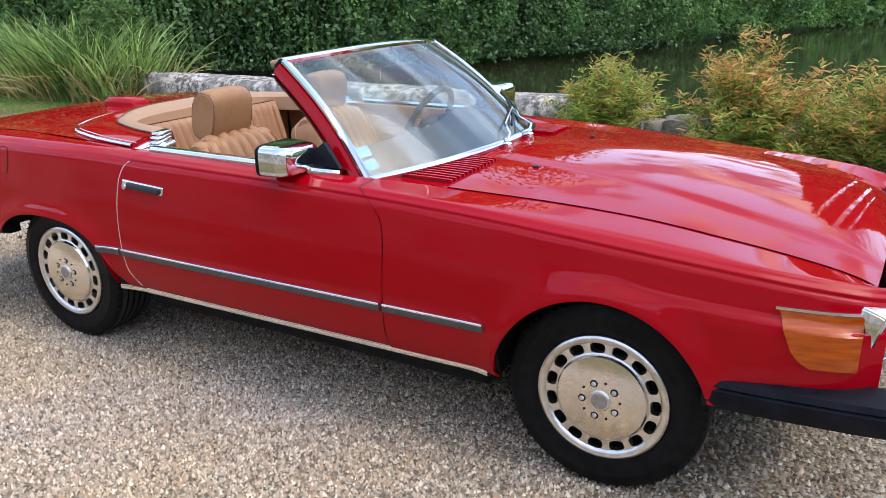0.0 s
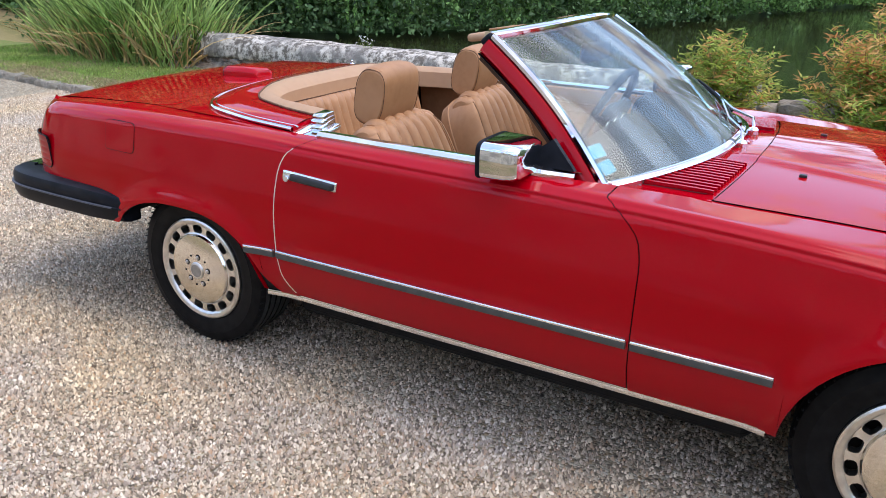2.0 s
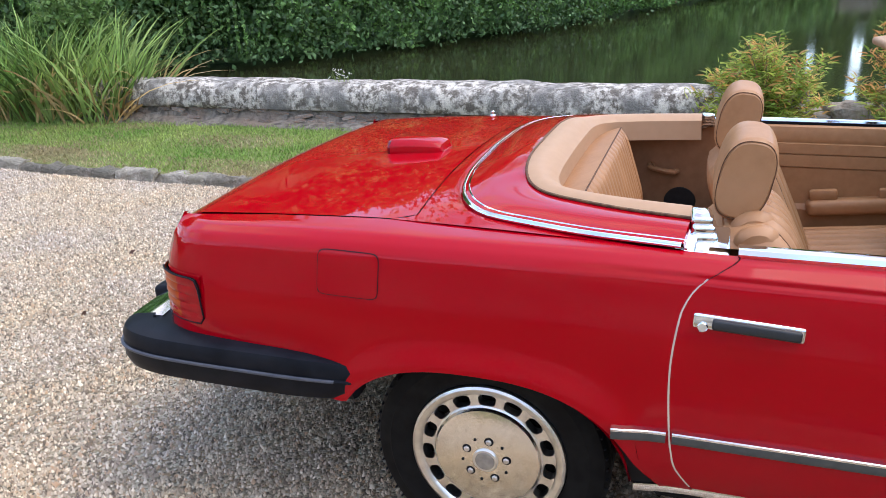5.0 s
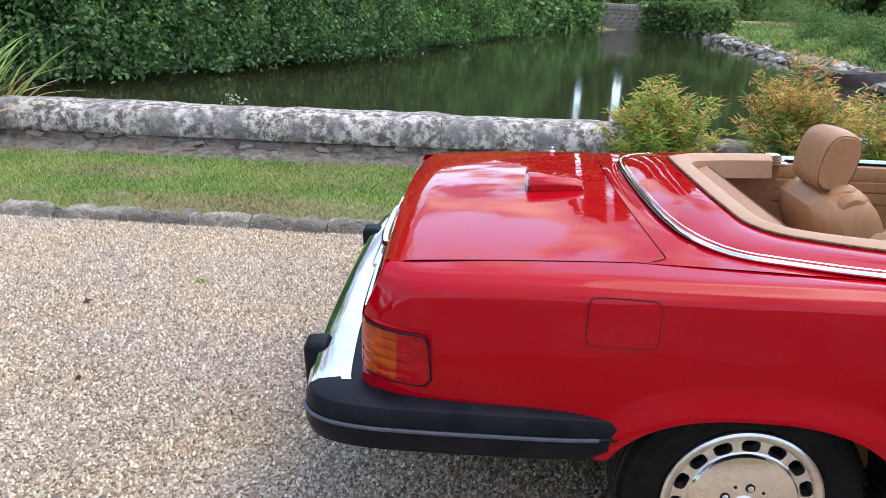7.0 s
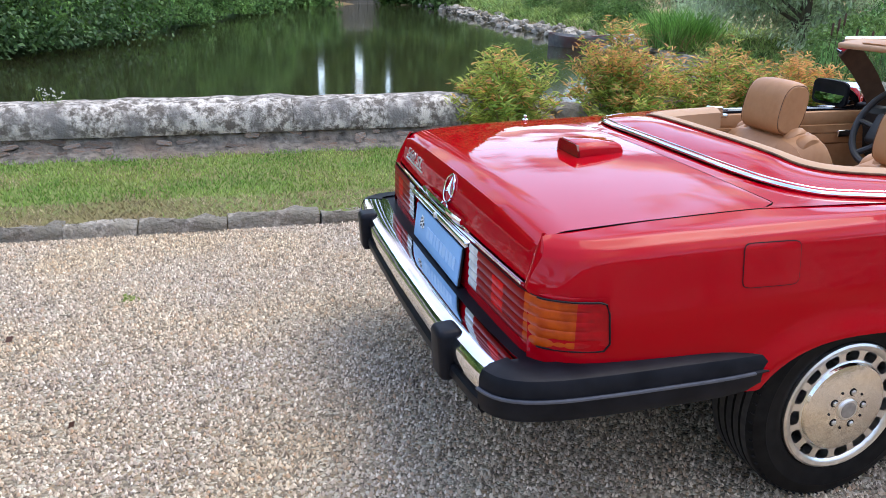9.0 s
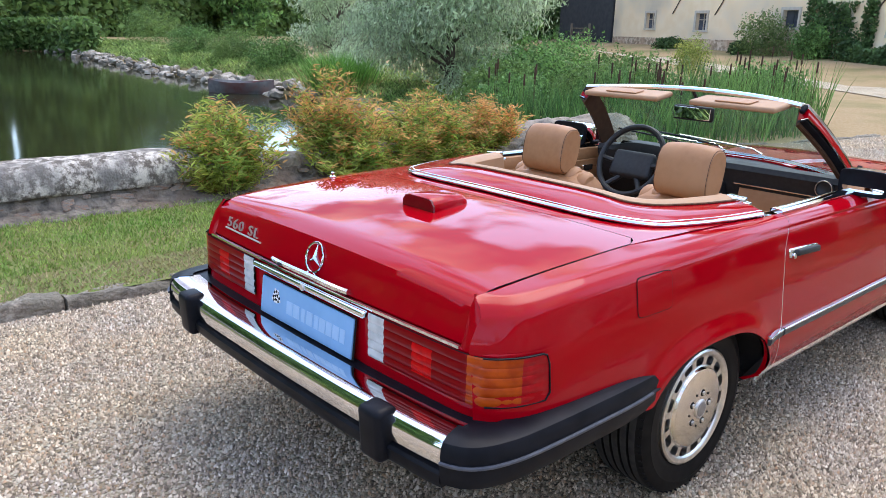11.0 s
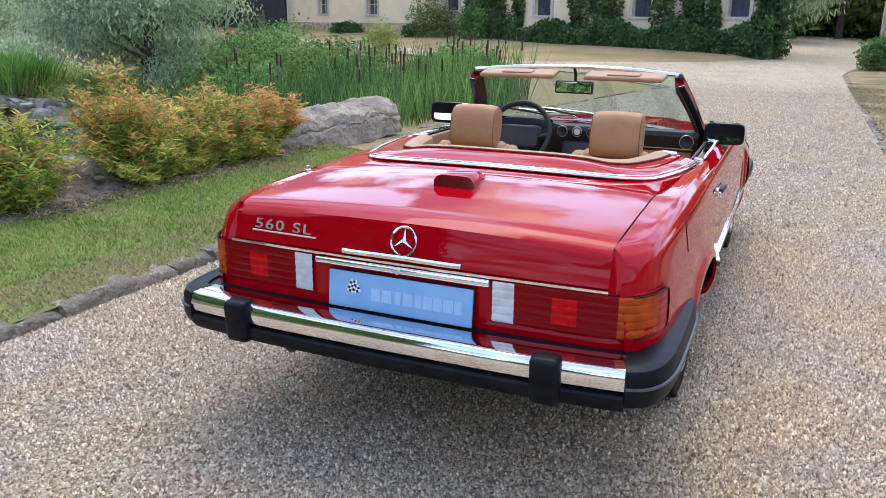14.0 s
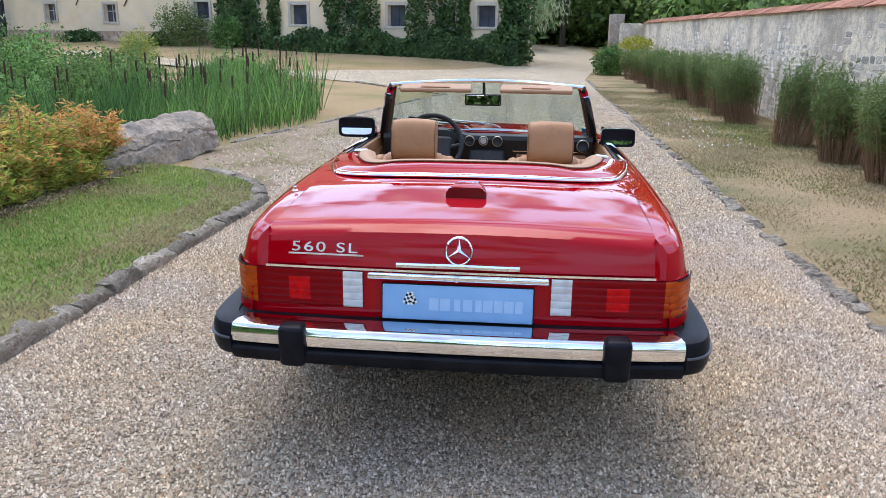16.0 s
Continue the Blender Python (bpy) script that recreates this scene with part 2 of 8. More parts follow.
M = dict(
    paint=mat("red_paint", (0.365, 0.0002, 0.0060), rough=0.5, spec=0.0, coat=1.0),
    chrome=mat("chrome", (0.82, 0.83, 0.85), rough=0.06, metal=1.0, col2=(0.72, 0.73, 0.76), scale=9),
    letter=mat("bright_metal", (0.72, 0.70, 0.66), rough=0.30, metal=0.8, col2=(0.78, 0.76, 0.72), scale=40),
    strip=mat("grey_rubber_strip", (0.055, 0.058, 0.056), rough=0.42, spec=0.4, col2=(0.075, 0.078, 0.074), scale=30, bump=0.04, bscale=300, bdist=0.001),
    stripe=mat("pale_grey_rubber", (0.070, 0.076, 0.095), rough=0.45, spec=0.4, col2=(0.09, 0.096, 0.115), scale=40),
    alloy=mat("alloy", (0.78, 0.77, 0.74), rough=0.30, metal=1.0, col2=(0.66, 0.65, 0.63), scale=40, bump=0.05, bscale=300, bdist=0.001),
    polished=mat("polished_alloy", (0.84, 0.81, 0.75), rough=0.12, metal=1.0, col2=(0.70, 0.67, 0.61), scale=110, bump=0.25, bscale=140, bdist=0.0012),
    rubber=mat("black_rubber", (0.005, 0.006, 0.009), rough=0.40, spec=0.12, col2=(0.011, 0.012, 0.016), scale=14, bump=0.04, bscale=400, bdist=0.001),
    tyre=mat("tyre_rubber", (0.005, 0.005, 0.0055), rough=0.5, spec=0.10, col2=(0.010, 0.010, 0.010), scale=25, bump=0.1, bscale=120, bdist=0.001),
    dusty=mat("dusty_tread", (0.030, 0.030, 0.031), rough=0.85, spec=0.2, col2=(0.046, 0.044, 0.042), scale=40, bump=0.15, bscale=150, bdist=0.001),
    dark=mat("underbody_and_gap_black", (0.008, 0.008, 0.009), rough=0.8, spec=0.2, col2=(0.014, 0.013, 0.013), scale=12),
    leather=mat("tan_leather", (0.40, 0.200, 0.090), rough=0.48, spec=0.4, col2=(0.36, 0.175, 0.075), scale=35, bump=0.12, bscale=420, bdist=0.0015, col3=(0.44, 0.225, 0.105), scale3=5),
    leather_dark=mat("brown_leather", (0.36, 0.185, 0.092), rough=0.55, spec=0.35, col2=(0.31, 0.155, 0.075), scale=30, bump=0.12, bscale=420, bdist=0.0015),
    lining=mat("lining_leather", (0.085, 0.046, 0.027), rough=0.7, spec=0.12, col2=(0.068, 0.036, 0.021), scale=30, bump=0.12, bscale=420, bdist=0.0015),
    leather_pale=mat("beige_leather", (0.44, 0.265, 0.15), rough=0.55, spec=0.35, col2=(0.42, 0.25, 0.14), scale=30, bump=0.08, bscale=420, bdist=0.0015),
    seam=mat("seam_brown", (0.17, 0.08, 0.035), rough=0.8, col2=(0.07, 0.03, 0.014), scale=60),
    carpet=mat("brown_carpet", (0.10, 0.05, 0.027), rough=0.95, spec=0.1, col2=(0.07, 0.035, 0.018), scale=160, bump=0.4, bscale=500, bdist=0.003),
    black=mat("black_plastic", (0.012, 0.013, 0.014), rough=0.5, col2=(0.02, 0.021, 0.022), scale=50, bump=0.1, bscale=500, bdist=0.001),
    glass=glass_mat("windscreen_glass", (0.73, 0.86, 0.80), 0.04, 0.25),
    mirror=mat("mirror_glass", (0.85, 0.87, 0.90), rough=0.01, metal=1.0),
    amber=mat("amber_lens", (0.50, 0.092, 0.004), rough=0.18, spec=0.4, coat=0.3, col2=(0.36, 0.050, 0.003), scale=30, aniso=(0.4, 0.4, 4.0), bump=0.5, bscale=30, bdist=0.004),
    tailamber=mat("tail_amber_lens", (0.49, 0.070, 0.004), rough=0.3, spec=0.12, coat=0.3, col2=(0.35, 0.040, 0.003), scale=25),
    block=mat("block_stone", (0.19, 0.155, 0.118), rough=0.95, spec=0.1, col2=(0.48, 0.405, 0.315), scale=8, detail=13, lo=0.36, hi=0.60, bump=1.0, bscale=18, bdist=0.04, col3=(0.22, 0.20, 0.17), scale3=4),
    redlens=mat("red_lens", (0.22, 0.0012, 0.003), rough=0.3, spec=0.08, coat=0.06, col2=(0.19, 0.0015, 0.003), scale=30),
    sidelens=mat("side_red_lens", (0.42, 0.002, 0.008), rough=0.3, spec=0.12, coat=0.3, col2=(0.31, 0.002, 0.007), scale=40),
    brightlens=mat("bright_red_lens", (0.62, 0.004, 0.005), rough=0.3, spec=0.08, coat=0.06, col2=(0.42, 0.003, 0.004), scale=40),
    clearlens=mat("clear_lens", (0.62, 0.63, 0.62), rough=0.12, spec=0.7, coat=0.6, col2=(0.48, 0.49, 0.49), scale=30),
    darkred=mat("dark_red_lens", (0.10, 0.003, 0.006), rough=0.15, coat=0.7, col2=(0.13, 0.004, 0.007), scale=20),
    plate=mat("plate_blue", (0.24, 0.45, 0.72), rough=0.4, col2=(0.21, 0.41, 0.68), scale=12),
    plate_bar=mat("plate_bar_pale", (0.36, 0.55, 0.78), rough=0.4, col2=(0.33, 0.52, 0.75), scale=30),
    sticker=mat("sticker_cyan", (0.03, 0.36, 0.56), rough=0.5, col2=(0.07, 0.42, 0.60), scale=40),
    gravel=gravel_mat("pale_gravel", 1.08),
    # same stone, darkened: shade between the loose stones put into the bed's colour
    bed=gravel_mat("gap_shade_gravel_bed", 0.80),
    pebble=pebble_mat("pebbles"),
    lawn=mat("mown_lawn", (0.12, 0.185, 0.038), rough=0.9, spec=0.15, col2=(0.20, 0.20, 0.07), scale=60, bump=0.5, bscale=150, bdist=0.01, col3=(0.19, 0.145, 0.065), scale3=1.1),
    dry=mat("dry_grass", (0.315, 0.222, 0.117), rough=0.95, spec=0.1, col2=(0.395, 0.295, 0.165), scale=25, bump=0.4, bscale=90, bdist=0.02, col3=(0.22, 0.195, 0.085), scale3=0.35),
    verge=mat("verge_soil", (0.27, 0.20, 0.115), rough=0.95, spec=0.1, col2=(0.38, 0.29, 0.175), scale=30, bump=0.6, bscale=70, bdist=0.02, col3=(0.165, 0.155, 0.07), scale3=0.7),
    litter=mat("dry_litter_soil", (0.235, 0.175, 0.115), rough=0.95, spec=0.1, col2=(0.40, 0.32, 0.225), scale=38, detail=10, bump=0.8, bscale=90, bdist=0.02, col3=(0.19, 0.155, 0.085), scale3=1.5),
    kerb=mat("kerb_stone", (0.15, 0.128, 0.10), rough=0.9, spec=0.2, col2=(0.44, 0.39, 0.315), scale=24, detail=12, lo=0.40, hi=0.62, bump=1.0, bscale=55, bdist=0.02, rand=0.3, col3=(0.19, 0.17, 0.13), scale3=7),
    coping=mat("lichened_coping", (0.145, 0.122, 0.098), rough=0.95, spec=0.15, col2=(0.66, 0.60, 0.51), scale=13, detail=15, lo=0.44, hi=0.57, bump=1.0, bscale=60, bdist=0.015, col3=(0.20, 0.185, 0.165), scale3=4),
    footmortar=mat("foot_mortar", (0.085, 0.074, 0.060), rough=0.95, spec=0.15, col2=(0.245, 0.215, 0.175), scale=14, detail=10, bump=1.0, bscale=28, bdist=0.03, col3=(0.20, 0.15, 0.11), scale3=3.5),
    facestone=mat("face_rubble", (0.20, 0.175, 0.15), rough=0.95, spec=0.15, col2=(0.40, 0.34, 0.28), scale=18, detail=8, bump=0.8, bscale=40, bdist=0.02, rand=0.45, col3=(0.34, 0.21, 0.14), scale3=4),
    rubble=mat("rubble_stone", (0.25, 0.215, 0.175), rough=0.95, spec=0.15, col2=(0.42, 0.36, 0.29), scale=11, bump=0.7, bscale=30, bdist=0.02, rand=0.25, col3=(0.32, 0.22, 0.15), scale3=2.2),
    render_wall=mat("lime_render", (0.82, 0.65, 0.43), rough=0.95, spec=0.1, col2=(0.86, 0.71, 0.51), scale=1.4, bump=0.3, bscale=14, bdist=0.02, col3=(0.58, 0.50, 0.38), scale3=0.35),
    wall_stone=mat("garden_wall_stone", (0.46, 0.405, 0.335), rough=0.95, spec=0.1, col2=(0.84, 0.765, 0.65), scale=7, bump=0.7, bscale=22, bdist=0.015, rand=0.4, col3=(0.40, 0.375, 0.34), scale3=3),
    mortar=mat("pale_mortar", (0.88, 0.77, 0.60), rough=0.95, spec=0.1, col2=(0.58, 0.505, 0.405), scale=9, detail=10, lo=0.45, hi=0.68, bump=0.8, bscale=26, bdist=0.03, col3=(0.42, 0.37, 0.30), scale3=1.3),
    tile=mat("clay_tile", (0.30, 0.125, 0.07), rough=0.9, spec=0.15, col2=(0.38, 0.20, 0.13), scale=9, bump=0.4, bscale=40, bdist=0.01, rand=0.3),
    wood=mat("grey_wood", (0.19, 0.165, 0.14), rough=0.85, spec=0.2, col2=(0.11, 0.09, 0.07), scale=8, bump=0.3, bscale=30, bdist=0.01, aniso=(1, 1, 0.15)),
    bark=mat("bark", (0.10, 0.08, 0.06), rough=0.95, spec=0.1, col2=(0.17, 0.14, 0.11), scale=9, bump=0.8, bscale=16, bdist=0.03, aniso=(1, 1, 0.2)),
    pane=mat("dark_pane", (0.05, 0.06, 0.085), rough=0.08, spec=0.6, col2=(0.08, 0.09, 0.12), scale=2),
    stone_frame=mat("window_stone", (0.56, 0.51, 0.43), rough=0.9, spec=0.15, col2=(0.48, 0.43, 0.36), scale=6),
    iron=mat("iron", (0.05, 0.045, 0.042), rough=0.7, metal=0.5, col2=(0.09, 0.06, 0.04), scale=20),
    barn=mat("barn_dark", (0.03, 0.033, 0.04), rough=0.85, col2=(0.045, 0.047, 0.05), scale=3),
    boat=mat("boat_wood", (0.16, 0.155, 0.16), rough=0.7, col2=(0.24, 0.23, 0.225), scale=6, col3=(0.16, 0.05, 0.04), scale3=1.5),
    rock=mat("bank_rock", (0.25, 0.22, 0.175), rough=0.95, spec=0.15, col2=(0.44, 0.395, 0.33), scale=5, bump=0.7, bscale=12, bdist=0.05, island=0.3),
    hedge=leaf_mat("ivy_leaf", (0.080, 0.165, 0.048), (0.25, 0.43, 0.125), 0.6, 0.8, 0.4),
    bramble=leaf_mat("bramble_leaf_and_core_shade", (0.040, 0.082, 0.028), (0.110, 0.195, 0.065), 0.5),
    willow=leaf_mat("willow_leaf", (0.34, 0.45, 0.24), (0.61, 0.69, 0.46), 0.45, 1.0, 0.5),
    tree=leaf_mat("tree_leaf", (0.092, 0.170, 0.046), (0.225, 0.335, 0.10), 0.5, 0.5, 0.4),
    reed=leaf_mat("reed_blade", (0.125, 0.23, 0.05), (0.35, 0.45, 0.135), 0.7),
    iris=leaf_mat("iris_blade", (0.12, 0.28, 0.05), (0.26, 0.46, 0.11), 0.5),
    straw=leaf_mat("dry_blade", (0.36, 0.22, 0.075), (0.56, 0.42, 0.19)),
    sedge=leaf_mat("cattail_blade", (0.065, 0.155, 0.042), (0.19, 0.32, 0.085), 0.6, 0.8, 0.3),
    bush=leaf_mat("peony_leaf", (0.20, 0.315, 0.052), (0.50, 0.53, 0.12), 0.5, 4, 0.5),
    rust=leaf_mat("rust_leaf", (0.60, 0.27, 0.085), (0.76, 0.48, 0.18), 0.4, 4, 0.5),
    aster=leaf_mat("aster_leaf", (0.115, 0.185, 0.055), (0.235, 0.305, 0.105), 0.45, 1.5, 0.35),
    stalk=leaf_mat("dry_stalk", (0.225, 0.132, 0.076), (0.345, 0.225, 0.135)),
    blade=leaf_mat("lawn_blade", (0.165, 0.285, 0.052), (0.32, 0.39, 0.105), 0.45, 1.5),
    dryblade=leaf_mat("dry_lawn_blade", (0.27, 0.225, 0.11), (0.40, 0.325, 0.18)),
    yellow=leaf_mat("yellow_flower", (0.450, 0.400, 0.040), (0.300, 0.330, 0.050)),
    cat=mat("cattail_head", (0.05, 0.025, 0.014), rough=0.95, col2=(0.08, 0.04, 0.02), scale=60),
    flower=mat("white_flower", (0.8, 0.8, 0.78), rough=0.8),
)

M["paint"].node_tree.nodes["Principled BSDF"].inputs["Coat IOR"].default_value = 1.32


def water_mat():
    m = mat("pond_water", (0.020, 0.022, 0.009), rough=0.075, spec=0.36, col2=(0.028, 0.029, 0.012), scale=0.3)
    n, l = m.node_tree.nodes, m.node_tree.links
    tc = n.new("ShaderNodeTexCoord")
    no = n.new("ShaderNodeTexNoise")
    no.inputs["Scale"].default_value, no.inputs["Detail"].default_value = 1.6, 3
    l.new(tc.outputs["Object"], no.inputs["Vector"])
    b = n.new("ShaderNodeBump")
    b.inputs["Strength"].default_value, b.inputs["Distance"].default_value = 0.05, 0.02
    l.new(no.outputs["Fac"], b.inputs["Height"])
    l.new(b.outputs["Normal"], n["Principled BSDF"].inputs["Normal"])
    return m


M["water"] = water_mat()


# ---- building helpers ----
def mk(name, verts, faces, material, parent=None, label="", smooth=True, sharp=35.0):
    """A mesh object, as a part of parent where one is given."""
    me = bpy.data.meshes.new(name)
    me.from_pydata([tuple(v) for v in verts], [], faces)
    me.materials.append(material)
    if smooth:
        me.polygons.foreach_set("use_smooth", [True] * len(me.polygons))
        me.set_sharp_from_angle(angle=radians(sharp))
    me.update()
    ob = new(name, me)
    if parent:
        ob.parent = parent
    if label:
        ob["label"] = label
    return ob


def bulk(name, V, F, material, parent=None, smooth=False):
    """A large mesh from arrays: F has three or four corners a face."""
    V, F = np.asarray(V, np.float32), np.asarray(F, np.int32)
    me = bpy.data.meshes.new(name)
    me.vertices.add(len(V))
    me.vertices.foreach_set("co", V.ravel())
    k = F.shape[1]
    me.loops.add(F.size)
    me.loops.foreach_set("vertex_index", F.ravel())
    me.polygons.add(len(F))
    me.polygons.foreach_set("loop_start", np.arange(len(F), dtype=np.int32) * k)
    if smooth:
        me.polygons.foreach_set("use_smooth", np.ones(len(F), bool))
    me.materials.append(material)
    me.update(calc_edges=True)
    ob = new(name, me)
    if parent:
        ob.parent = parent
    return ob


def empty(name, at=(0, 0, 0)):
    ob = new(name)
    ob.location = at
    return ob


def gridf(nu, nv, closed=False):
    """Faces of a grid of nu columns and nv rows; vertex = column * nv + row."""
    out = []
    for i in range(nu if closed else nu - 1):
        j = (i + 1) % nu
        for k in range(nv - 1):
            out.append((i * nv + k, j * nv + k, j * nv + k + 1, i * nv + k + 1))
    return out


def loft(rings, caps=True):
    """Verts and faces through closed rings of equal length."""
    n = len(rings[0])
    V = [v for r in rings for v in r]
    F = [(i * n + k, i * n + (k + 1) % n, (i + 1) * n + (k + 1) % n, (i + 1) * n + k) for i in range(len(rings) - 1) for k in range(n)]
    if caps:
        F.append(tuple(reversed(range(n))))
        F.append(tuple((len(rings) - 1) * n + k for k in range(n)))
    return V, F


def rbox(sx, sy, sz, r, seg=3):
    """Verts and faces of a box with rounded edges, about its middle."""
    bm = bmesh.new()
    bmesh.ops.create_cube(bm, size=1)
    for v in bm.verts:
        v.co = (v.co.x * sx, v.co.y * sy, v.co.z * sz)
    bmesh.ops.bevel(bm, geom=bm.edges[:] + bm.verts[:], offset=r, segments=seg, profile=0.5, affect="EDGES")
    bm.verts.index_update()
    V = [v.co.copy() for v in bm.verts]
    F = [tuple(v.index for v in f.verts) for f in bm.faces]
    bm.free()
    return V, F


def moved(VF, m):
    return [m @ Vector(v) for v in VF[0]], VF[1]


def joined(*parts):
    V, F = [], []
    for v, f in parts:
        k = len(V)
        V += list(v)
        F += [tuple(i + k for i in q) for q in f]
    return V, F


def flipx(VF):
    return [Vector((-v[0], v[1], v[2])) for v in VF[0]], [tuple(reversed(q)) for q in VF[1]]


def sweep(path, profile, normal, closed_profile=True):
    """A profile of (out, up) offsets carried along a path; normal: the out direction, one vector or a function of the point."""
    rings = []
    P = [Vector(p) for p in path]
    for i, p in enumerate(P):
        t = (P[min(i + 1, len(P) - 1)] - P[max(i - 1, 0)]).normalized()
        n = Vector(normal(p, t) if callable(normal) else normal)
        n = (n - n.dot(t) * t).normalized()
        b = t.cross(n)
        rings.append([p + n * a + b * c for a, c in profile])
    if closed_profile:
        return loft(rings)
    nv = len(profile)
    return [v for r in rings for v in r], gridf(len(rings), nv)


def tube(path, r, n=8):
    prof = [(r * math.cos(2 * math.pi * k / n), r * math.sin(2 * math.pi * k / n)) for k in range(n)]
    def side(p, t):
        return Vector((0, 0, 1)) if abs(t.z) < 0.9 else Vector((1, 0, 0))
    return sweep(path, prof, side)


def disc(r, depth, n=24, bevel=0.0):
    """A round plate along +z, its face at z = depth."""
    rings = [[(q * math.cos(2 * math.pi * k / n), q * math.sin(2 * math.pi * k / n), z) for k in range(n)] for q, z in ((r, 0), (r, depth - bevel), (r - bevel, depth))]
    return loft(rings)


def spl(xs, ys):
    """A smooth curve through points that does not overshoot."""
    xs, ys = np.asarray(xs, float), np.asarray(ys, float)
    h, d = np.diff(xs), np.diff(ys) / np.diff(xs)
    m = np.zeros(len(xs))
    for i in range(1, len(xs) - 1):
        if d[i - 1] * d[i] > 0:
            w1, w2 = 2 * h[i] + h[i - 1], h[i] + 2 * h[i - 1]
            m[i] = (w1 + w2) / (w1 / d[i - 1] + w2 / d[i])
    m[0], m[-1] = d[0], d[-1]

    def f(x):
        x = np.clip(x, xs[0], xs[-1])
        i = np.clip(np.searchsorted(xs, x, side="right") - 1, 0, len(h) - 1)
        t = (x - xs[i]) / h[i]
        return (2 * t**3 - 3 * t**2 + 1) * ys[i] + (t**3 - 2 * t**2 + t) * h[i] * m[i] + (3 * t**2 - 2 * t**3) * ys[i + 1] + (t**3 - t**2) * h[i] * m[i + 1]
    return f


def curve3(pts, n):
    """n points along a smooth curve through pts."""
    P = np.asarray(pts, float)
    s = np.concatenate([[0], np.cumsum(np.linalg.norm(np.diff(P, axis=0), axis=1))])
    u = np.linspace(0, s[-1], n)
    return np.stack([spl(s, P[:, k])(u) for k in range(3)], 1)

# ---- ground and water ----
rng = np.random.default_rng(5)
WATER = -0.85
def kerb_left(y):
    return np.interp(y, [-14, -7, -4, -1, 0, 1.5, 3.4], [-2.95, -2.58, -2.31, -2.25, -2.22, -2.19, -2.11])


POND = [(-4.82, -9), (-4.82, 4.0), (-5.0, 6.2), (-8.5, 9.0), (-14, 9.9), (-17, 10.9), (-20.5, 11.9), (-24.5, 12.5), (-33.3, 12.8), (-44.4, 13.9), (-60, 15.6), (-62.5, 12), (-61.5, 8), (-56, 4), (-47, 1.4), (-37, -1.6), (-31, -3.2), (-24, -5.9), (-19, -8.7), (-15.8, -10.1), (-14.3, -12.7), (-12.5, -14), (-9, -14)]
def inside(px, py, poly):
    n = len(poly)
    c = np.zeros(np.shape(px), bool)
    for i in range(n):
        (x0, y0), (x1, y1) = poly[i], poly[(i + 1) % n]
        hit = ((y0 > py) != (y1 > py)) & (px < (x1 - x0) * (py - y0) / (y1 - y0 + 1e-9) + x0)
        c ^= hit
    return c


def edge_dist(px, py, poly):
    d = np.full(np.shape(px), 1e9)
    n = len(poly)
    for i in range(n):
        a, b = np.array(poly[i]), np.array(poly[(i + 1) % n])
        ab = b - a
        t = np.clip(((px - a[0]) * ab[0] + (py - a[1]) * ab[1]) / (ab @ ab), 0, 1)
        d = np.minimum(d, np.hypot(px - a[0] - t * ab[0], py - a[1] - t * ab[1]))
    return d


FA, FB = np.array([0.5, 33.5]), np.array([-34.0, 47.0])
FD = (FB - FA) / np.linalg.norm(FB - FA)
FN = np.array([FD[1], -FD[0]])
FN = FN if FN[1] < 0 else -FN
def ground_z(x, y):
    x, y = np.asarray(x, float), np.asarray(y, float)
    ins = inside(x, y, POND)
    d = edge_dist(x, y, POND)
    z = np.where(ins, -0.98 - np.minimum(d, 2.0) * 0.5, 0.0)
    bank = np.where((~ins) & (x < -5.5), -0.95 * np.exp(-np.maximum(d - 1.3 * (y < 7.5), 0) / 1.0), 0)
    s = (np.stack([x, y], -1) - FA) @ FD
    h = -(np.stack([x, y], -1) - FA) @ FN
    far = np.clip((h + 9) / 9, 0, 1) * np.clip(s / 30, 0, 1) * 0.75
    # the dry lawn climbs to the foot of the house
    deep = np.interp(s, [0, 3, 6, 10, 16], [2.0, 3.0, 5.5, 8.5, 9.0])
    lawn = np.clip((h + deep) / deep, 0, 1) * np.interp(s, [0, 1.2, 6, 12, 16, 24, 33], [0.28, 0.34, 0.45, 0.52, 0.68, 0.80, 0.98])
    w = np.clip(-x / 1.2, 0, 1)
    return z + bank + np.where(s > 0, far * (1 - w) + lawn * w, 0)


gx = np.unique(np.concatenate([np.linspace(-400, -110, 12), np.arange(-110, -30, 2.0), np.arange(-30, -6, 0.8), [-4.83, -4.79, -4.6, -4.0], np.arange(-3.5, 8, 1.0), np.arange(8, 60, 4.0), np.linspace(60, 400, 12)]))
gy = np.unique(np.concatenate([np.linspace(-400, -60, 10), np.arange(-60, -20, 2.5), np.arange(-20, 60, 0.9), np.arange(60, 140, 4.0), np.linspace(140, 500, 12)]))
GX, GY = np.meshgrid(gx, gy, indexing="ij")
GZ = ground_z(GX, GY) - 0.02
nn = len(gy)
I, J = np.meshgrid(np.arange(len(gx) - 1), np.arange(nn - 1), indexing="ij")
gf = np.stack([I * nn + J, (I + 1) * nn + J, (I + 1) * nn + J + 1, I * nn + J + 1], -1).reshape(-1, 4)
tagged(bulk("ground", np.stack([GX, GY, GZ], -1).reshape(-1, 3), gf, M["dry"], smooth=True), "dry summer grass and bare earth", "ground", kind="structure")
tagged(mk("pond_water", [(-70, -20, WATER), (-4.62, -20, WATER), (-4.62, 22, WATER), (-70, 22, WATER)], [(0, 1, 2, 3)], M["water"], smooth=False), "still dark green pond water with tree reflections", "water", kind="structure")


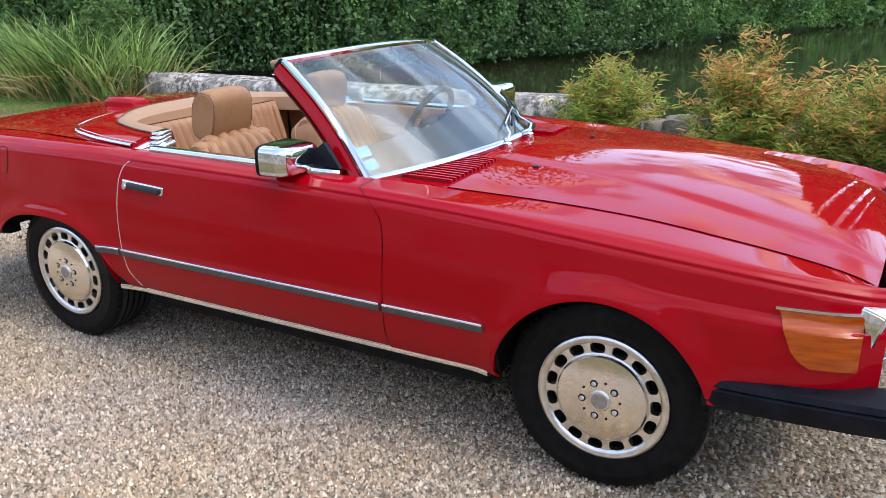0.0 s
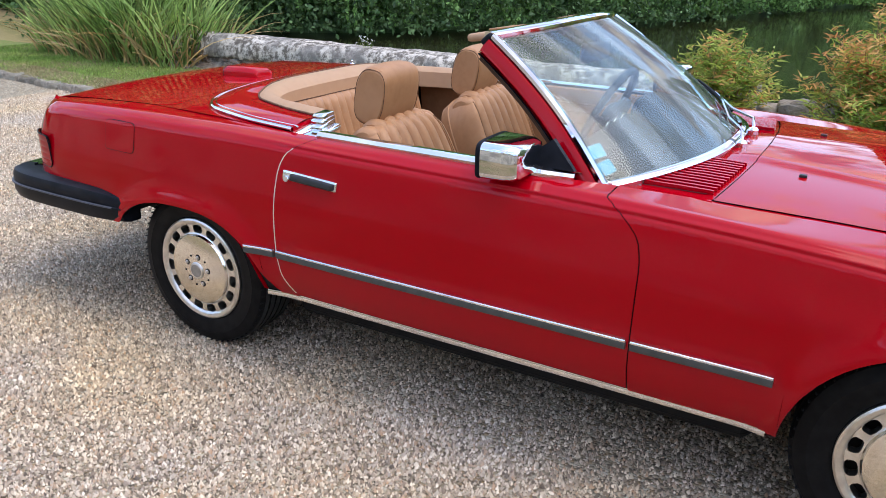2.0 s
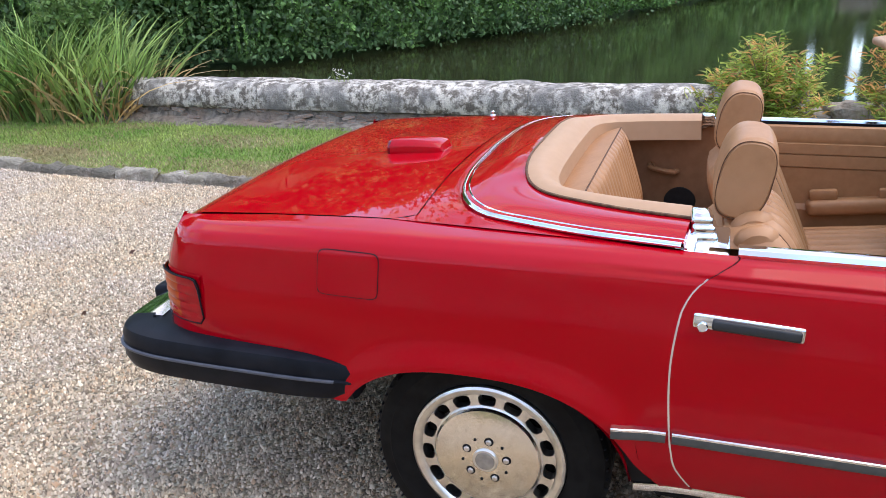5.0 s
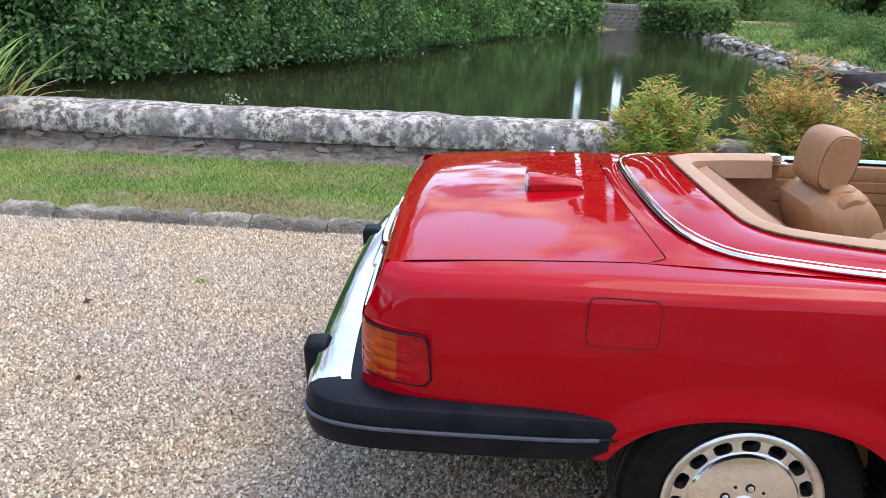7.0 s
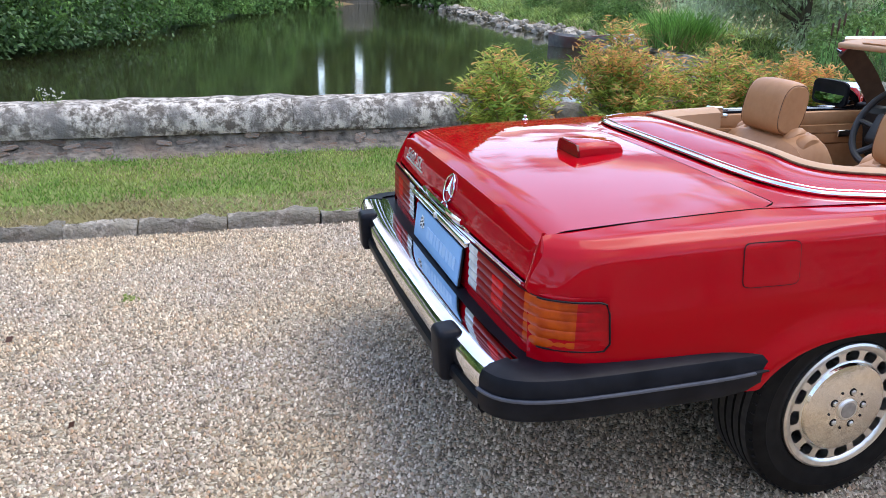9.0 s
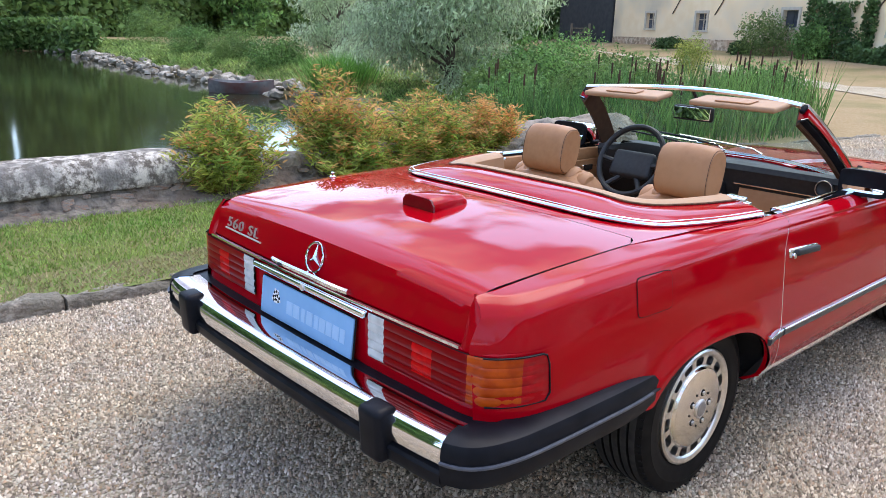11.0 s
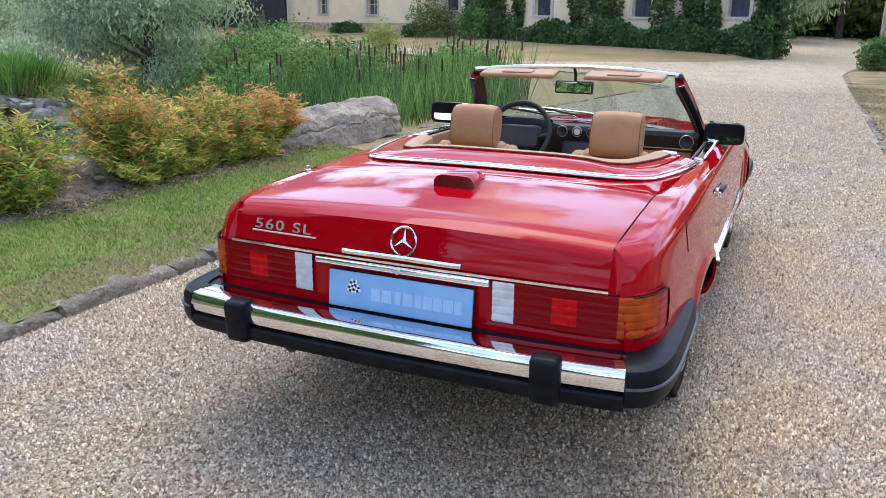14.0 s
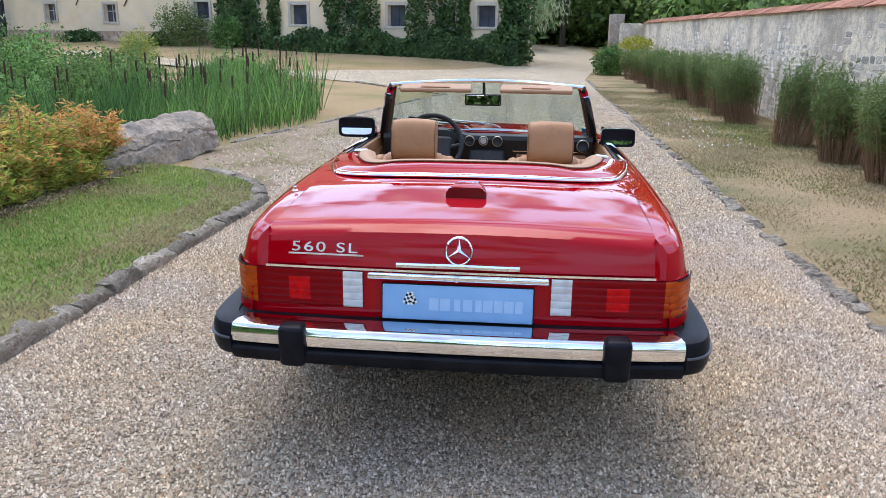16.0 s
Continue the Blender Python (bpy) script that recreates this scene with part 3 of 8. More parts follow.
def sheet(name, left, right, ys, z, material, label, category, nx=8):
    V = []
    for y in ys:
        a, b = left(y), right(y)
        for u in np.linspace(0, 1, nx):
            V.append((a * (1 - u) + b * u, y, z))
    return tagged(mk(name, V, [tuple(reversed(q)) for q in gridf(len(ys), nx)], material, smooth=False), label, category, kind="structure")


def drive_left(y):
    return float(np.interp(y, [-40, -14, -7, -4, -1, 0, 1.5, 3.3, 4.0, 5.0, 6.2, 8.6, 10, 13.2, 17, 20.5, 25, 33], [-3.6, -2.95, -2.58, -2.31, -2.25, -2.22, -2.19, -2.11, -2.5, -3.6, -4.0, -3.55, -3.2, -2.55, -1.8, -4.2, -9.0, -18.0]))


def drive_right(y):
    return float(np.interp(y, [-40, 0, 6, 24, 30, 36, 60], [2.2, 2.14, 2.18, 2.40, 3.2, 4.2, 6.0]))


ys_d = np.concatenate([np.arange(-40, -8, 4.0), np.arange(-8, 17.1, 0.35)])
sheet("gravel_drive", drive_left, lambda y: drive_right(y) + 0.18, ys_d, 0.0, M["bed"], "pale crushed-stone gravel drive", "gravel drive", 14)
V = [(2.40, 16.8), (-1.85, 16.8), (-5, 21), (-8.6, 24.2), (-18, 32), (-45, 50), (-45, 54), (-20, 35.6), (-9.2, 27.2), (-2.3, 30.5), (-0.2, 34.0), (0.4, 60), (1.5, 95), (6, 95), (5.5, 60), (4.2, 36), (3.2, 30), (2.4, 24)]
tagged(mk("gravel_forecourt", [(x, y, float(ground_z(x, y)) + 0.002 + 0.02 * (y > 40)) for x, y in V], [(0, 1, 2, 3, 8, 9, 17), (3, 4, 7, 8), (4, 5, 6, 7), (9, 10, 15, 16, 17), (10, 11, 14, 15), (11, 12, 13, 14)], M["gravel"], smooth=False), "pale gravel path crossing before the house", "gravel path", kind="structure")
ys_b = np.arange(3.7, 9.6, 0.15)
sheet("bare_bay", lambda y: drive_left(y) + 0.02, lambda y: max(drive_left(y) + 0.06, -2.35 - 0.13 * max(0, y - 6) + 0.16 * math.sin(2.3 * y) + 0.08 * math.sin(6.1 * y + 1)), ys_b, 0.004, M["litter"], "dry bare soil with thin gravel beside the stone block", "bare soil", 6)
# lawn by the pond wall
ys_l = np.concatenate([np.arange(-30, -10, 3.0), np.arange(-10, 3.4, 0.5), np.arange(3.4, 5.2, 0.15)])
def lawn_right(y):
    if y <= 3.4:
        return float(kerb_left(y)) - 0.055
    return float(np.interp(y, [3.4, 3.75, 4.05, 4.4, 4.75, 5.2], [-2.29, -2.36, -2.55, -2.95, -3.5, -4.6]))


sheet("lawn", lambda y: -4.5, lawn_right, ys_l, 0.055, M["lawn"], "short mown lawn strip, browning at its edges", "lawn", 8)
ys_v = np.arange(-30, 28, 0.4)
V = []
for y in ys_v:
    x0 = drive_right(y) + 0.10 + 0.02 * math.sin(4.1 * y)
    V += [(x0 - 0.03, y, -0.012), (x0 + 0.02, y, 0.012), (x0 + 0.10 + 0.03 * math.sin(2.7 * y), y, 0.03), (3.0, y, 0.03), (4.0, y, 0.03), (4.9, y, 0.03)]
tagged(mk("verge", V, [tuple(reversed(q)) for q in gridf(len(ys_v), 6)], M["verge"], smooth=False), "dry grass verge beside the drive", "verge", kind="structure")


def blades(name, P, h, material, label, lean=0.5, width=0.006, kind="stuff", category="grass"):
    """Single grass blades at P."""
    n = len(P)
    a = rng.uniform(0, 2 * math.pi, n)
    hh = rng.uniform(*h, n)
    b = rng.uniform(0, 2 * math.pi, n)
    w = np.stack([np.cos(a), np.sin(a), np.zeros(n)], 1) * width
    tip = P + np.stack([np.cos(b) * hh * lean, np.sin(b) * hh * lean, hh], 1)
    V = np.stack([P - w, P + w, tip], 1).reshape(-1, 3)
    return tagged(bulk(name, V, np.arange(3 * n).reshape(-1, 3), material), label, category, kind=kind)


def scatter(n, x0, x1, y0, y1, keep=None, z=0.0):
    P = np.stack([rng.uniform(x0, x1, n), rng.uniform(y0, y1, n), np.full(n, z)], 1)
    return P[keep(P)] if keep else P


P = scatter(120000, -4.45, -2.0, -9, 5.2, lambda P: P[:, 0] < np.array([lawn_right(y) - 0.02 for y in P[:, 1]]), 0.053)
nz = np.array([noise.noise(Vector((p[0] * 1.3, p[1] * 1.3, 0))) for p in P])
near_kerb = np.array([lawn_right(y) for y in P[:, 1]]) - P[:, 0] < 0.5
pick = (nz + 0.75 * near_kerb + rng.normal(0, 0.25, len(P))) < 0.46
blades("lawn_grass", P[pick], (0.012, 0.035), M["blade"], "short green lawn blades")
blades("dry_lawn_grass", P[~pick], (0.010, 0.03), M["dryblade"], "short straw-coloured lawn blades", 0.9)
P = scatter(170000, 2.3, 4.9, -2, 20, None, 0.028)
bare = np.array([noise.noise(Vector((p[0] * 0.8 + 40, p[1] * 0.55, 2))) for p in P])
P = P[bare + rng.normal(0, 0.14, len(P)) < 0.10]
nz = np.array([noise.noise(Vector((p[0] * 0.9, p[1] * 0.5, 7))) for p in P])
pick = nz + rng.normal(0, 0.20, len(P)) > 0.20
blades("verge_grass", P[pick], (0.010, 0.032), leaf_mat("verge_blade", (0.165, 0.205, 0.058), (0.30, 0.305, 0.115), 0.45, 1.5), "thin green grass on the verge")
blades("dry_verge_grass", P[~pick], (0.010, 0.03), M["dryblade"], "straw-coloured grass on the verge", 0.9)


# ---- kerbs ----
def rough_block(sx, sy, sz, seed, r=0.02, amount=0.012):
    V, F = rbox(sx, sy, sz, r, 2)
    out = []
    for v in V:
        q = Vector((v.x * 9 + seed * 3.1, v.y * 9, v.z * 9))
        out.append(v + Vector((noise.noise(q), noise.noise(q + Vector((5, 0, 0))), noise.noise(q + Vector((0, 7, 0))))) * amount)
    return out, F


def kerb_run(name, pts, length, w, h, z, label, lost=0.0, sink=0.01):
    home = tagged(empty(name), label, "kerb", kind="structure")
    P = curve3([(x, y, 0) for x, y in pts], 400)
    s = np.concatenate([[0], np.cumsum(np.linalg.norm(np.diff(P, axis=0), axis=1))])
    meshes = []
    for k in range(6):
        rings = []
        for q in range(9):
            y = length * (-0.5 + q / 8)
            ring = []
            for a in range(11):
                c, e = math.cos(math.pi * a / 10), math.sin(math.pi * a / 10)
                v = Vector((w * 0.5 * math.copysign(abs(c) ** 0.45, c), y, h * (0.5 * e ** 0.5 if a not in (0, 10) else -0.5)))
                p = Vector((v.x * 14 + k * 5, v.y * 9, v.z * 14))
                ring.append(v + Vector((noise.noise(p), 0, noise.noise(p + Vector((0, 8, 0))))) * 0.030 + Vector((noise.noise(p * 2.6), 0, noise.noise(p * 2.6 + Vector((0, 8, 0))))) * 0.018 - Vector((0, 0, 0.006 * (q in (0, 8)))))
            rings.append(ring)
        V, F = loft(rings)
        me = bpy.data.meshes.new("kerb_stone")
        me.from_pydata([tuple(v) for v in V], [], F)
        me.materials.append(M["kerb"])
        me.polygons.foreach_set("use_smooth", [True] * len(me.polygons))
        me.set_sharp_from_angle(angle=radians(65))
        meshes.append(me)
    d = 0.0
    while d < s[-1] - length * 0.6:
        g = length * random.uniform(0.6, 1.5)
        c = d + g / 2
        p = np.array([np.interp(c, s, P[:, k]) for k in range(3)])
        q = np.array([np.interp(c + 0.05, s, P[:, k]) for k in range(3)]) - np.array([np.interp(c - 0.05, s, P[:, k]) for k in range(3)])
        d += g - 0.004
        if random.random() < lost:
            continue
        ob = new("kerb_stone", random.choice(meshes))
        ob.parent = home
        ob.matrix_basis = pose(p[0] + random.uniform(-0.012, 0.012), p[1], z + random.uniform(-sink, sink), random.uniform(-2, 2), random.uniform(-3, 3), math.degrees(math.atan2(q[1], q[0])) - 90 + random.uniform(-2, 2)) @ Matrix.Diagonal((1, g / length * 0.98, 1, 1))
    return home


kerb_run("kerb", [(-3.02, -14), (-2.65, -7), (-2.38, -4), (-2.32, -1), (-2.29, 0), (-2.26, 1.5), (-2.20, 3.2), (-2.40, 3.85), (-2.75, 4.3), (-3.3, 4.75)], 0.42, 0.15, 0.15, -0.010, "weathered grey kerb stones edging the lawn")
kerb_run("flush_kerb", [(2.22, -14), (2.22, 0), (2.26, 6), (2.34, 14), (2.48, 24)], 0.21, 0.13, 0.10, -0.026, "worn stone edging nearly flush with the gravel", 0.12, 0.010)
kerb_run("path_kerb", [(-4.1, 6.4), (-3.55, 8.6), (-3.2, 10.0), (-2.6, 13.2), (-1.98, 15.9), (-1.74, 16.6), (-1.95, 17.2), (-3.5, 19.2), (-5.0, 21.1)], 0.40, 0.13, 0.10, -0.032, "old stone edging along the reed bed", 0.35)

# ---- low pond wall ----
wall = tagged(empty("pond_wall"), "low rubble wall with a rounded lichen-covered coping", "wall", kind="structure")
def coping_stone(y0, y1, x, seed, top=0.455, low=0.195):
    rings = []
    n = 21
    for j in range(n):
        y = y0 + (y1 - y0) * j / (n - 1)
        e = 0.0015 if j in (0, n - 1) else 0
        ring = []
        for k in range(13):
            a = math.pi * k / 12
            c, s = math.cos(a), math.sin(a)
            px, pz = -0.262 * math.copysign(abs(c) ** 0.55, c) * -1, low + 0.04 + (top - low - 0.04) * s ** 0.8
            q = Vector((px * 6, y * 3, pz * 6 + seed))
            ring.append(Vector((x + px * (1 - e * 3), y, pz - e)) + Vector((noise.noise(q), 0, noise.noise(q + Vector((9, 0, 0))))) * 0.024 + Vector((noise.noise(q * 4), 0, noise.noise(q * 4 + Vector((5, 0, 0))))) * 0.008)
        ring += [Vector((x - 0.245, y, low)), Vector((x + 0.245, y, low))]
        rings.append(ring)
    return loft(rings)


y, k = -7.6, 0
while y < 1.2:
    g = random.uniform(1.3, 2.4)
    mk("coping_stone", *coping_stone(y, min(y + g, 1.25) - 0.004, -4.56 + random.uniform(-0.004, 0.004), k * 0.02, 0.455 + random.uniform(-0.003, 0.003)), M["coping"], wall, sharp=60)
    y += g
    k += 1
mk("wall_core", *moved(rbox(0.40, 14.2, 0.55, 0.03, 1), pose(-4.535, -0.75, -0.08)), M["footmortar"], wall)
mk("wall_footing", *moved(rbox(0.35, 14.2, 1.8, 0.03, 1), pose(-4.62, -0.75, -0.95)), M["rubble"], wall)
def face_stone(k):
    """A flat irregular stone in the wall's face, one wide and one high."""
    n = 8
    random.seed(70 + k)
    ring = [(0.5 * random.uniform(0.82, 1.08) * math.copysign(abs(math.cos(a)) ** 0.55, math.cos(a)), 0.5 * random.uniform(0.82, 1.08) * math.copysign(abs(math.sin(a)) ** 0.55, math.sin(a))) for a in (2 * math.pi * (q + 0.5) / n for q in range(n))]
    return loft([[Vector((0.012, y, z)) for y, z in ring], [Vector((-0.006, y, z)) for y, z in ring], [Vector((-0.012, y * 0.86, z * 0.86)) for y, z in ring]])


stones = []
for k in range(8):
    me = bpy.data.meshes.new("rubble")
    V, F = face_stone(k)
    me.from_pydata([(-v.x * 1.6, v.y, v.z) for v in V], [], [tuple(reversed(q)) for q in F])
    me.materials.append(M["facestone"])
    stones.append(me)
# the spreading mortared foot of the wall
batter = []
for y in np.linspace(-7.85, 4.4, 420):
    for x, z in ((-4.36, 0.225), (-4.345, 0.19), (-4.335, 0.16), (-4.315, 0.13), (-4.285, 0.105), (-4.245, 0.088), (-4.19, 0.076), (-4.13, 0.066), (-4.075, 0.056), (-4.03, 0.035)):
        q = Vector((x * 9, y * 5, z * 11))
        batter.append(Vector((x, y, z)) + Vector((noise.noise(q) * 0.030 + noise.noise(q * 3.3) * 0.016, 0, noise.noise(q + Vector((4, 0, 0))) * 0.020 + noise.noise(q * 3.1 + Vector((0, 4, 0))) * 0.010)))
mk("wall_foot", batter, gridf(420, 10), M["footmortar"], wall, "crumbling mortared foot of the wall", smooth=False)
random.seed(23)
for row, z in enumerate((0.085, 0.125, 0.175)):
    y = -7.6 + 0.1 * row
    while y < 4.2:
        g = random.uniform(0.07, 0.26)
        if random.random() < 0.42:
            ob = new("rubble", random.choice(stones))
            ob.parent = wall
            ob.matrix_basis = pose((-4.262, -4.315, -4.340)[row] + random.uniform(-0.012, 0.010), y + g / 2, z + random.uniform(-0.015, 0.015), random.uniform(-12, 12), (-38, -20, -6)[row] + random.uniform(-8, 8)) @ Matrix.Diagonal((1, g, random.uniform(0.035, 0.075), 1))
        y += g + 0.012
# small white-flowered weed rooted in the coping
random.seed(31)
weed = tagged(empty("wall_weed", (-4.50, -2.93, 0.45)), "thin weed with tiny white flowers on the wall", "weed")
stems, flowers = [], []
for k in range(16):
    y, h = random.uniform(-0.16, 0.14), random.uniform(0.03, 0.13)
    tip = Vector((random.uniform(-0.03, 0.03), y + random.uniform(-0.03, 0.03), h))
    stems.append(tube([(random.uniform(-0.01, 0.01), y * 0.8, -0.012), (tip.x * 0.5, y, h * 0.55), tuple(tip)], 0.0013, 4))
    for q in range(3):
        flowers.append(moved(rbox(0.010, 0.011, 0.007, 0.003, 1), pose(tip.x + random.uniform(-0.012, 0.012), tip.y + random.uniform(-0.015, 0.015), h + random.uniform(-0.012, 0.006), random.uniform(0, 90), random.uniform(0, 90))))
mk("stems", *joined(*stems), M["blade"], weed)["kind"] = "stuff"
mk("flowers", *joined(*flowers), mat("white_petal", (0.7, 0.7, 0.66), rough=0.7), weed, "tiny white flowers")["kind"] = "stuff"
# broken stones under the bushes and the end block
for k in range(16):
    y = 1.3 + 0.21 * k + random.uniform(-0.05, 0.05)
    mk("wall_stone", *moved(rough_block(random.uniform(0.3, 0.45), random.uniform(0.2, 0.4), random.uniform(0.11, 0.20), k + 40, 0.04, 0.06), pose(-4.60 + random.uniform(-0.08, 0.10), y, 0.22 + random.uniform(-0.03, 0.06), 0, random.uniform(-8, 8), random.uniform(-25, 25))), M["block"], wall, sharp=50)
# the end block: a slanting top, a near upright face and a split bed across it
rings = []
outline = np.array([(-0.27, -0.25), (-0.275, 0.0), (-0.25, 0.17), (-0.20, 0.235), (-0.10, 0.262), (-0.02, 0.238), (0.10, 0.185), (0.19, 0.135), (0.222, 0.085), (0.235, 0.03), (0.258, 0.0), (0.268, -0.1), (0.285, -0.25)])
for k in range(61):
    t = -1 + k / 30
    shrink = 1 - 0.10 * abs(t) ** 8
    ring = []
    for u in np.linspace(0, 12, 57):
        x, z = np.interp(u, range(13), outline[:, 0]), np.interp(u, range(13), outline[:, 1])
        bed = 0.015 + 0.045 * noise.noise(Vector((t * 2.1, 0, 9)))
        split = math.exp(-((z - bed) / 0.013) ** 2) * (x > 0.1) * (0.4 + 0.6 * (noise.noise(Vector((t * 3, 5, 0))) > -0.15))
        v = Vector((x * shrink - 0.030 * split, t * 1.075 + 0.03 * z, z * (1 - 0.12 * max(0, t) ** 3)))
        q = v * 3.5
        flake = math.floor(3 * noise.noise(Vector((v.x * 3, v.y * 2.2, v.z * 7)))) / 3
        ring.append(v + Vector((noise.noise(q), noise.noise(q + Vector((3, 0, 0))), noise.noise(q + Vector((0, 3, 0))))) * 0.045 + Vector((noise.noise(q * 3.5), 0, noise.noise(q * 3.5 + Vector((0, 0, 4))))) * 0.022 + Vector((noise.noise(q * 9), 0, noise.noise(q * 9 + Vector((0, 0, 4))))) * 0.010 + Vector((0.5, 0, 1)) * 0.022 * flake)
    rings.append(ring)
V2, F = loft(rings)
tagged(mk("end_block", *moved((V2, F), pose(-4.28, 5.38, 0.22, 3.5, 0, -14)), M["block"], sharp=18), "large rough grey stone block ending the wall", "stone block")


# ---- plants ----
def strips(P, D, L, W, seg=4, droop=0.6):
    """Curved blades: base P, start direction D, length L, width W."""
    n = len(P)
    D = D / np.linalg.norm(D, axis=1, keepdims=True)
    side = np.cross(D, np.array([0, 0, 1.0]))
    side /= np.linalg.norm(side, axis=1, keepdims=True) + 1e-6
    turn = rng.uniform(0, math.pi, n)[:, None]
    side = side * np.cos(turn) + np.cross(D, side) * np.sin(turn)
    flat = D.copy()
    flat[:, 2] = 0
    flat /= np.linalg.norm(flat, axis=1, keepdims=True) + 1e-6
    V = []
    for k in range(seg + 1):
        t = k / seg
        c = P + D * (L * t)[:, None] + (flat * 0.55 - np.array([0, 0, 0.75])) * (L * droop * t**2.2)[:, None]
        w = side * (W * (1 - t**1.5) * (0.55 + 0.45 * min(1, 3 * t)))[:, None]
        V += [c - w, c + w]
    V = np.stack(V, 1).reshape(-1, 3)
    m = 2 * (seg + 1)
    F = np.concatenate([np.stack([np.arange(n) * m + 2 * k, np.arange(n) * m + 2 * k + 1, np.arange(n) * m + 2 * k + 3, np.arange(n) * m + 2 * k + 2], 1) for k in range(seg)])
    return V, F


def leafy(P, size, aspect=0.45, nrm=None, droop=0.3):
    """Small folded leaves at P."""
    n = len(P)
    D = rng.normal(size=(n, 3))
    if nrm is not None:
        D = D * 0.7 + nrm
    D[:, 2] -= droop
    D /= np.linalg.norm(D, axis=1, keepdims=True)
    S = np.cross(D, rng.normal(size=(n, 3)))
    S /= np.linalg.norm(S, axis=1, keepdims=True) + 1e-6
    U = np.cross(S, D)
    L = rng.uniform(size[0], size[1], n)[:, None]
    a = P - D * L * 0.5
    b = P + S * L * aspect * 0.5 + U * L * 0.10
    c = P + D * L * 0.5
    d = P - S * L * aspect * 0.5 + U * L * 0.10
    V = np.stack([a, b, c, d], 1).reshape(-1, 3)
    return V, np.arange(4 * n).reshape(-1, 4)


def blob_points(n, c, r, power=0.33, lumps=4.0, depth=0.35):
    """Points in the outer shell of a lumpy ellipsoid, with their outward directions."""
    D = rng.normal(size=(n, 3))
    D /= np.linalg.norm(D, axis=1, keepdims=True)
    f = np.array([noise.noise(Vector(d * lumps) + Vector(c)) for d in D])
    s = (0.80 + 0.45 * f) * (1 - depth * rng.uniform(0, 1, n) ** 2)
    return np.asarray(c) + D * s[:, None] * np.asarray(r), D


def stem_tube(pts, radii, n=7):
    rings = []
    P = [Vector(p) for p in pts]
    for i, p in enumerate(P):
        t = (P[min(i + 1, len(P) - 1)] - P[max(i - 1, 0)]).normalized()
        a = t.cross(Vector((0.3, 0.9, 0.2))).normalized()
        b = t.cross(a)
        rings.append([p + (a * math.cos(2 * math.pi * k / n) + b * math.sin(2 * math.pi * k / n)) * radii[i] for k in range(n)])
    return loft(rings)


def tree(name, at, height, spread, material, label, leaves_n, leaf, trunk_r=0.25, crown_lo=0.3, blobs=9, droop=0.3, aspect=0.45):
    t = tagged(empty(name, at), label, "tree")
    limbs = [stem_tube([(0, 0, -0.3), (0.1, 0.05, height * 0.25), (-0.05, 0.1, height * 0.5), (0.05, 0, height * 0.8)], [trunk_r, trunk_r * 0.8, trunk_r * 0.55, trunk_r * 0.15])]
    PP, NN = [], []
    for k in range(blobs):
        a = 2 * math.pi * k / blobs * 2.4
        h = height * (crown_lo + (1 - crown_lo) * (k + 0.5) / blobs)
        rr = spread * 0.55 * (1 - 0.5 * abs((k + 0.5) / blobs - 0.4))
        c = Vector((rr * math.cos(a), rr * math.sin(a), h))
        limbs.append(stem_tube([(0, 0, h * 0.55), (c.x * 0.4, c.y * 0.4, h * 0.75), (c.x, c.y, h)], [trunk_r * 0.4, trunk_r * 0.25, trunk_r * 0.06], 5))
        p, d = blob_points(leaves_n // blobs, tuple(c), (spread * 0.55, spread * 0.55, height * 0.20), depth=0.8)
        PP.append(p)
        NN.append(d)
    mk("trunk", *joined(*limbs), M["bark"], t)
    V, F = leafy(np.concatenate(PP), leaf, aspect, np.concatenate(NN) * 0.3, droop)
    bulk("crown", V, F, material, t)
    return t


# hedge bank on the far side of the water
bank = [(-8.5, -18.5), (-11.5, -15.5), (-14.3, -12.9), (-16, -10.4), (-19, -8.9), (-24, -6.1), (-31, -3.4), (-37, -1.8), (-47, 1.2), (-56, 3.8)]
BK = curve3([(x, y, 0) for x, y in bank], 300)
def bank_leaves(n, d0, d1, z0, z1, size, lump):
    i = rng.integers(0, 299, n)
    d = rng.uniform(d0, d1, n)
    T = BK[np.minimum(i + 1, 299)] - BK[np.maximum(i - 1, 0)]
    T /= np.linalg.norm(T, axis=1, keepdims=True)
    out = np.stack([T[:, 1], -T[:, 0], np.zeros(n)], 1)
    out[out[:, 1] > 0] *= -1
    z = z0 + (z1 - z0) * rng.uniform(0, 1, n)
    f = np.array([noise.noise(Vector((a * 0.16 * lump, b * lump * 0.55, 3))) + 0.5 * noise.noise(Vector((a * 0.5 * lump, b * lump * 0.9, 8))) for a, b in zip(i, z)])
    over = np.exp(-np.maximum(z - WATER, 0) / 0.5)
    P = BK[i] + out * (d + 2.0 * f - 0.25 + 0.75 * over + 0.20 * np.maximum(z, 0))[:, None]
    P[:, 2] = z + (0.35 + 0.9 * np.array([noise.noise(Vector((a * 0.21, 0, 17))) for a in i])) * over * 0.35
    return P, -out


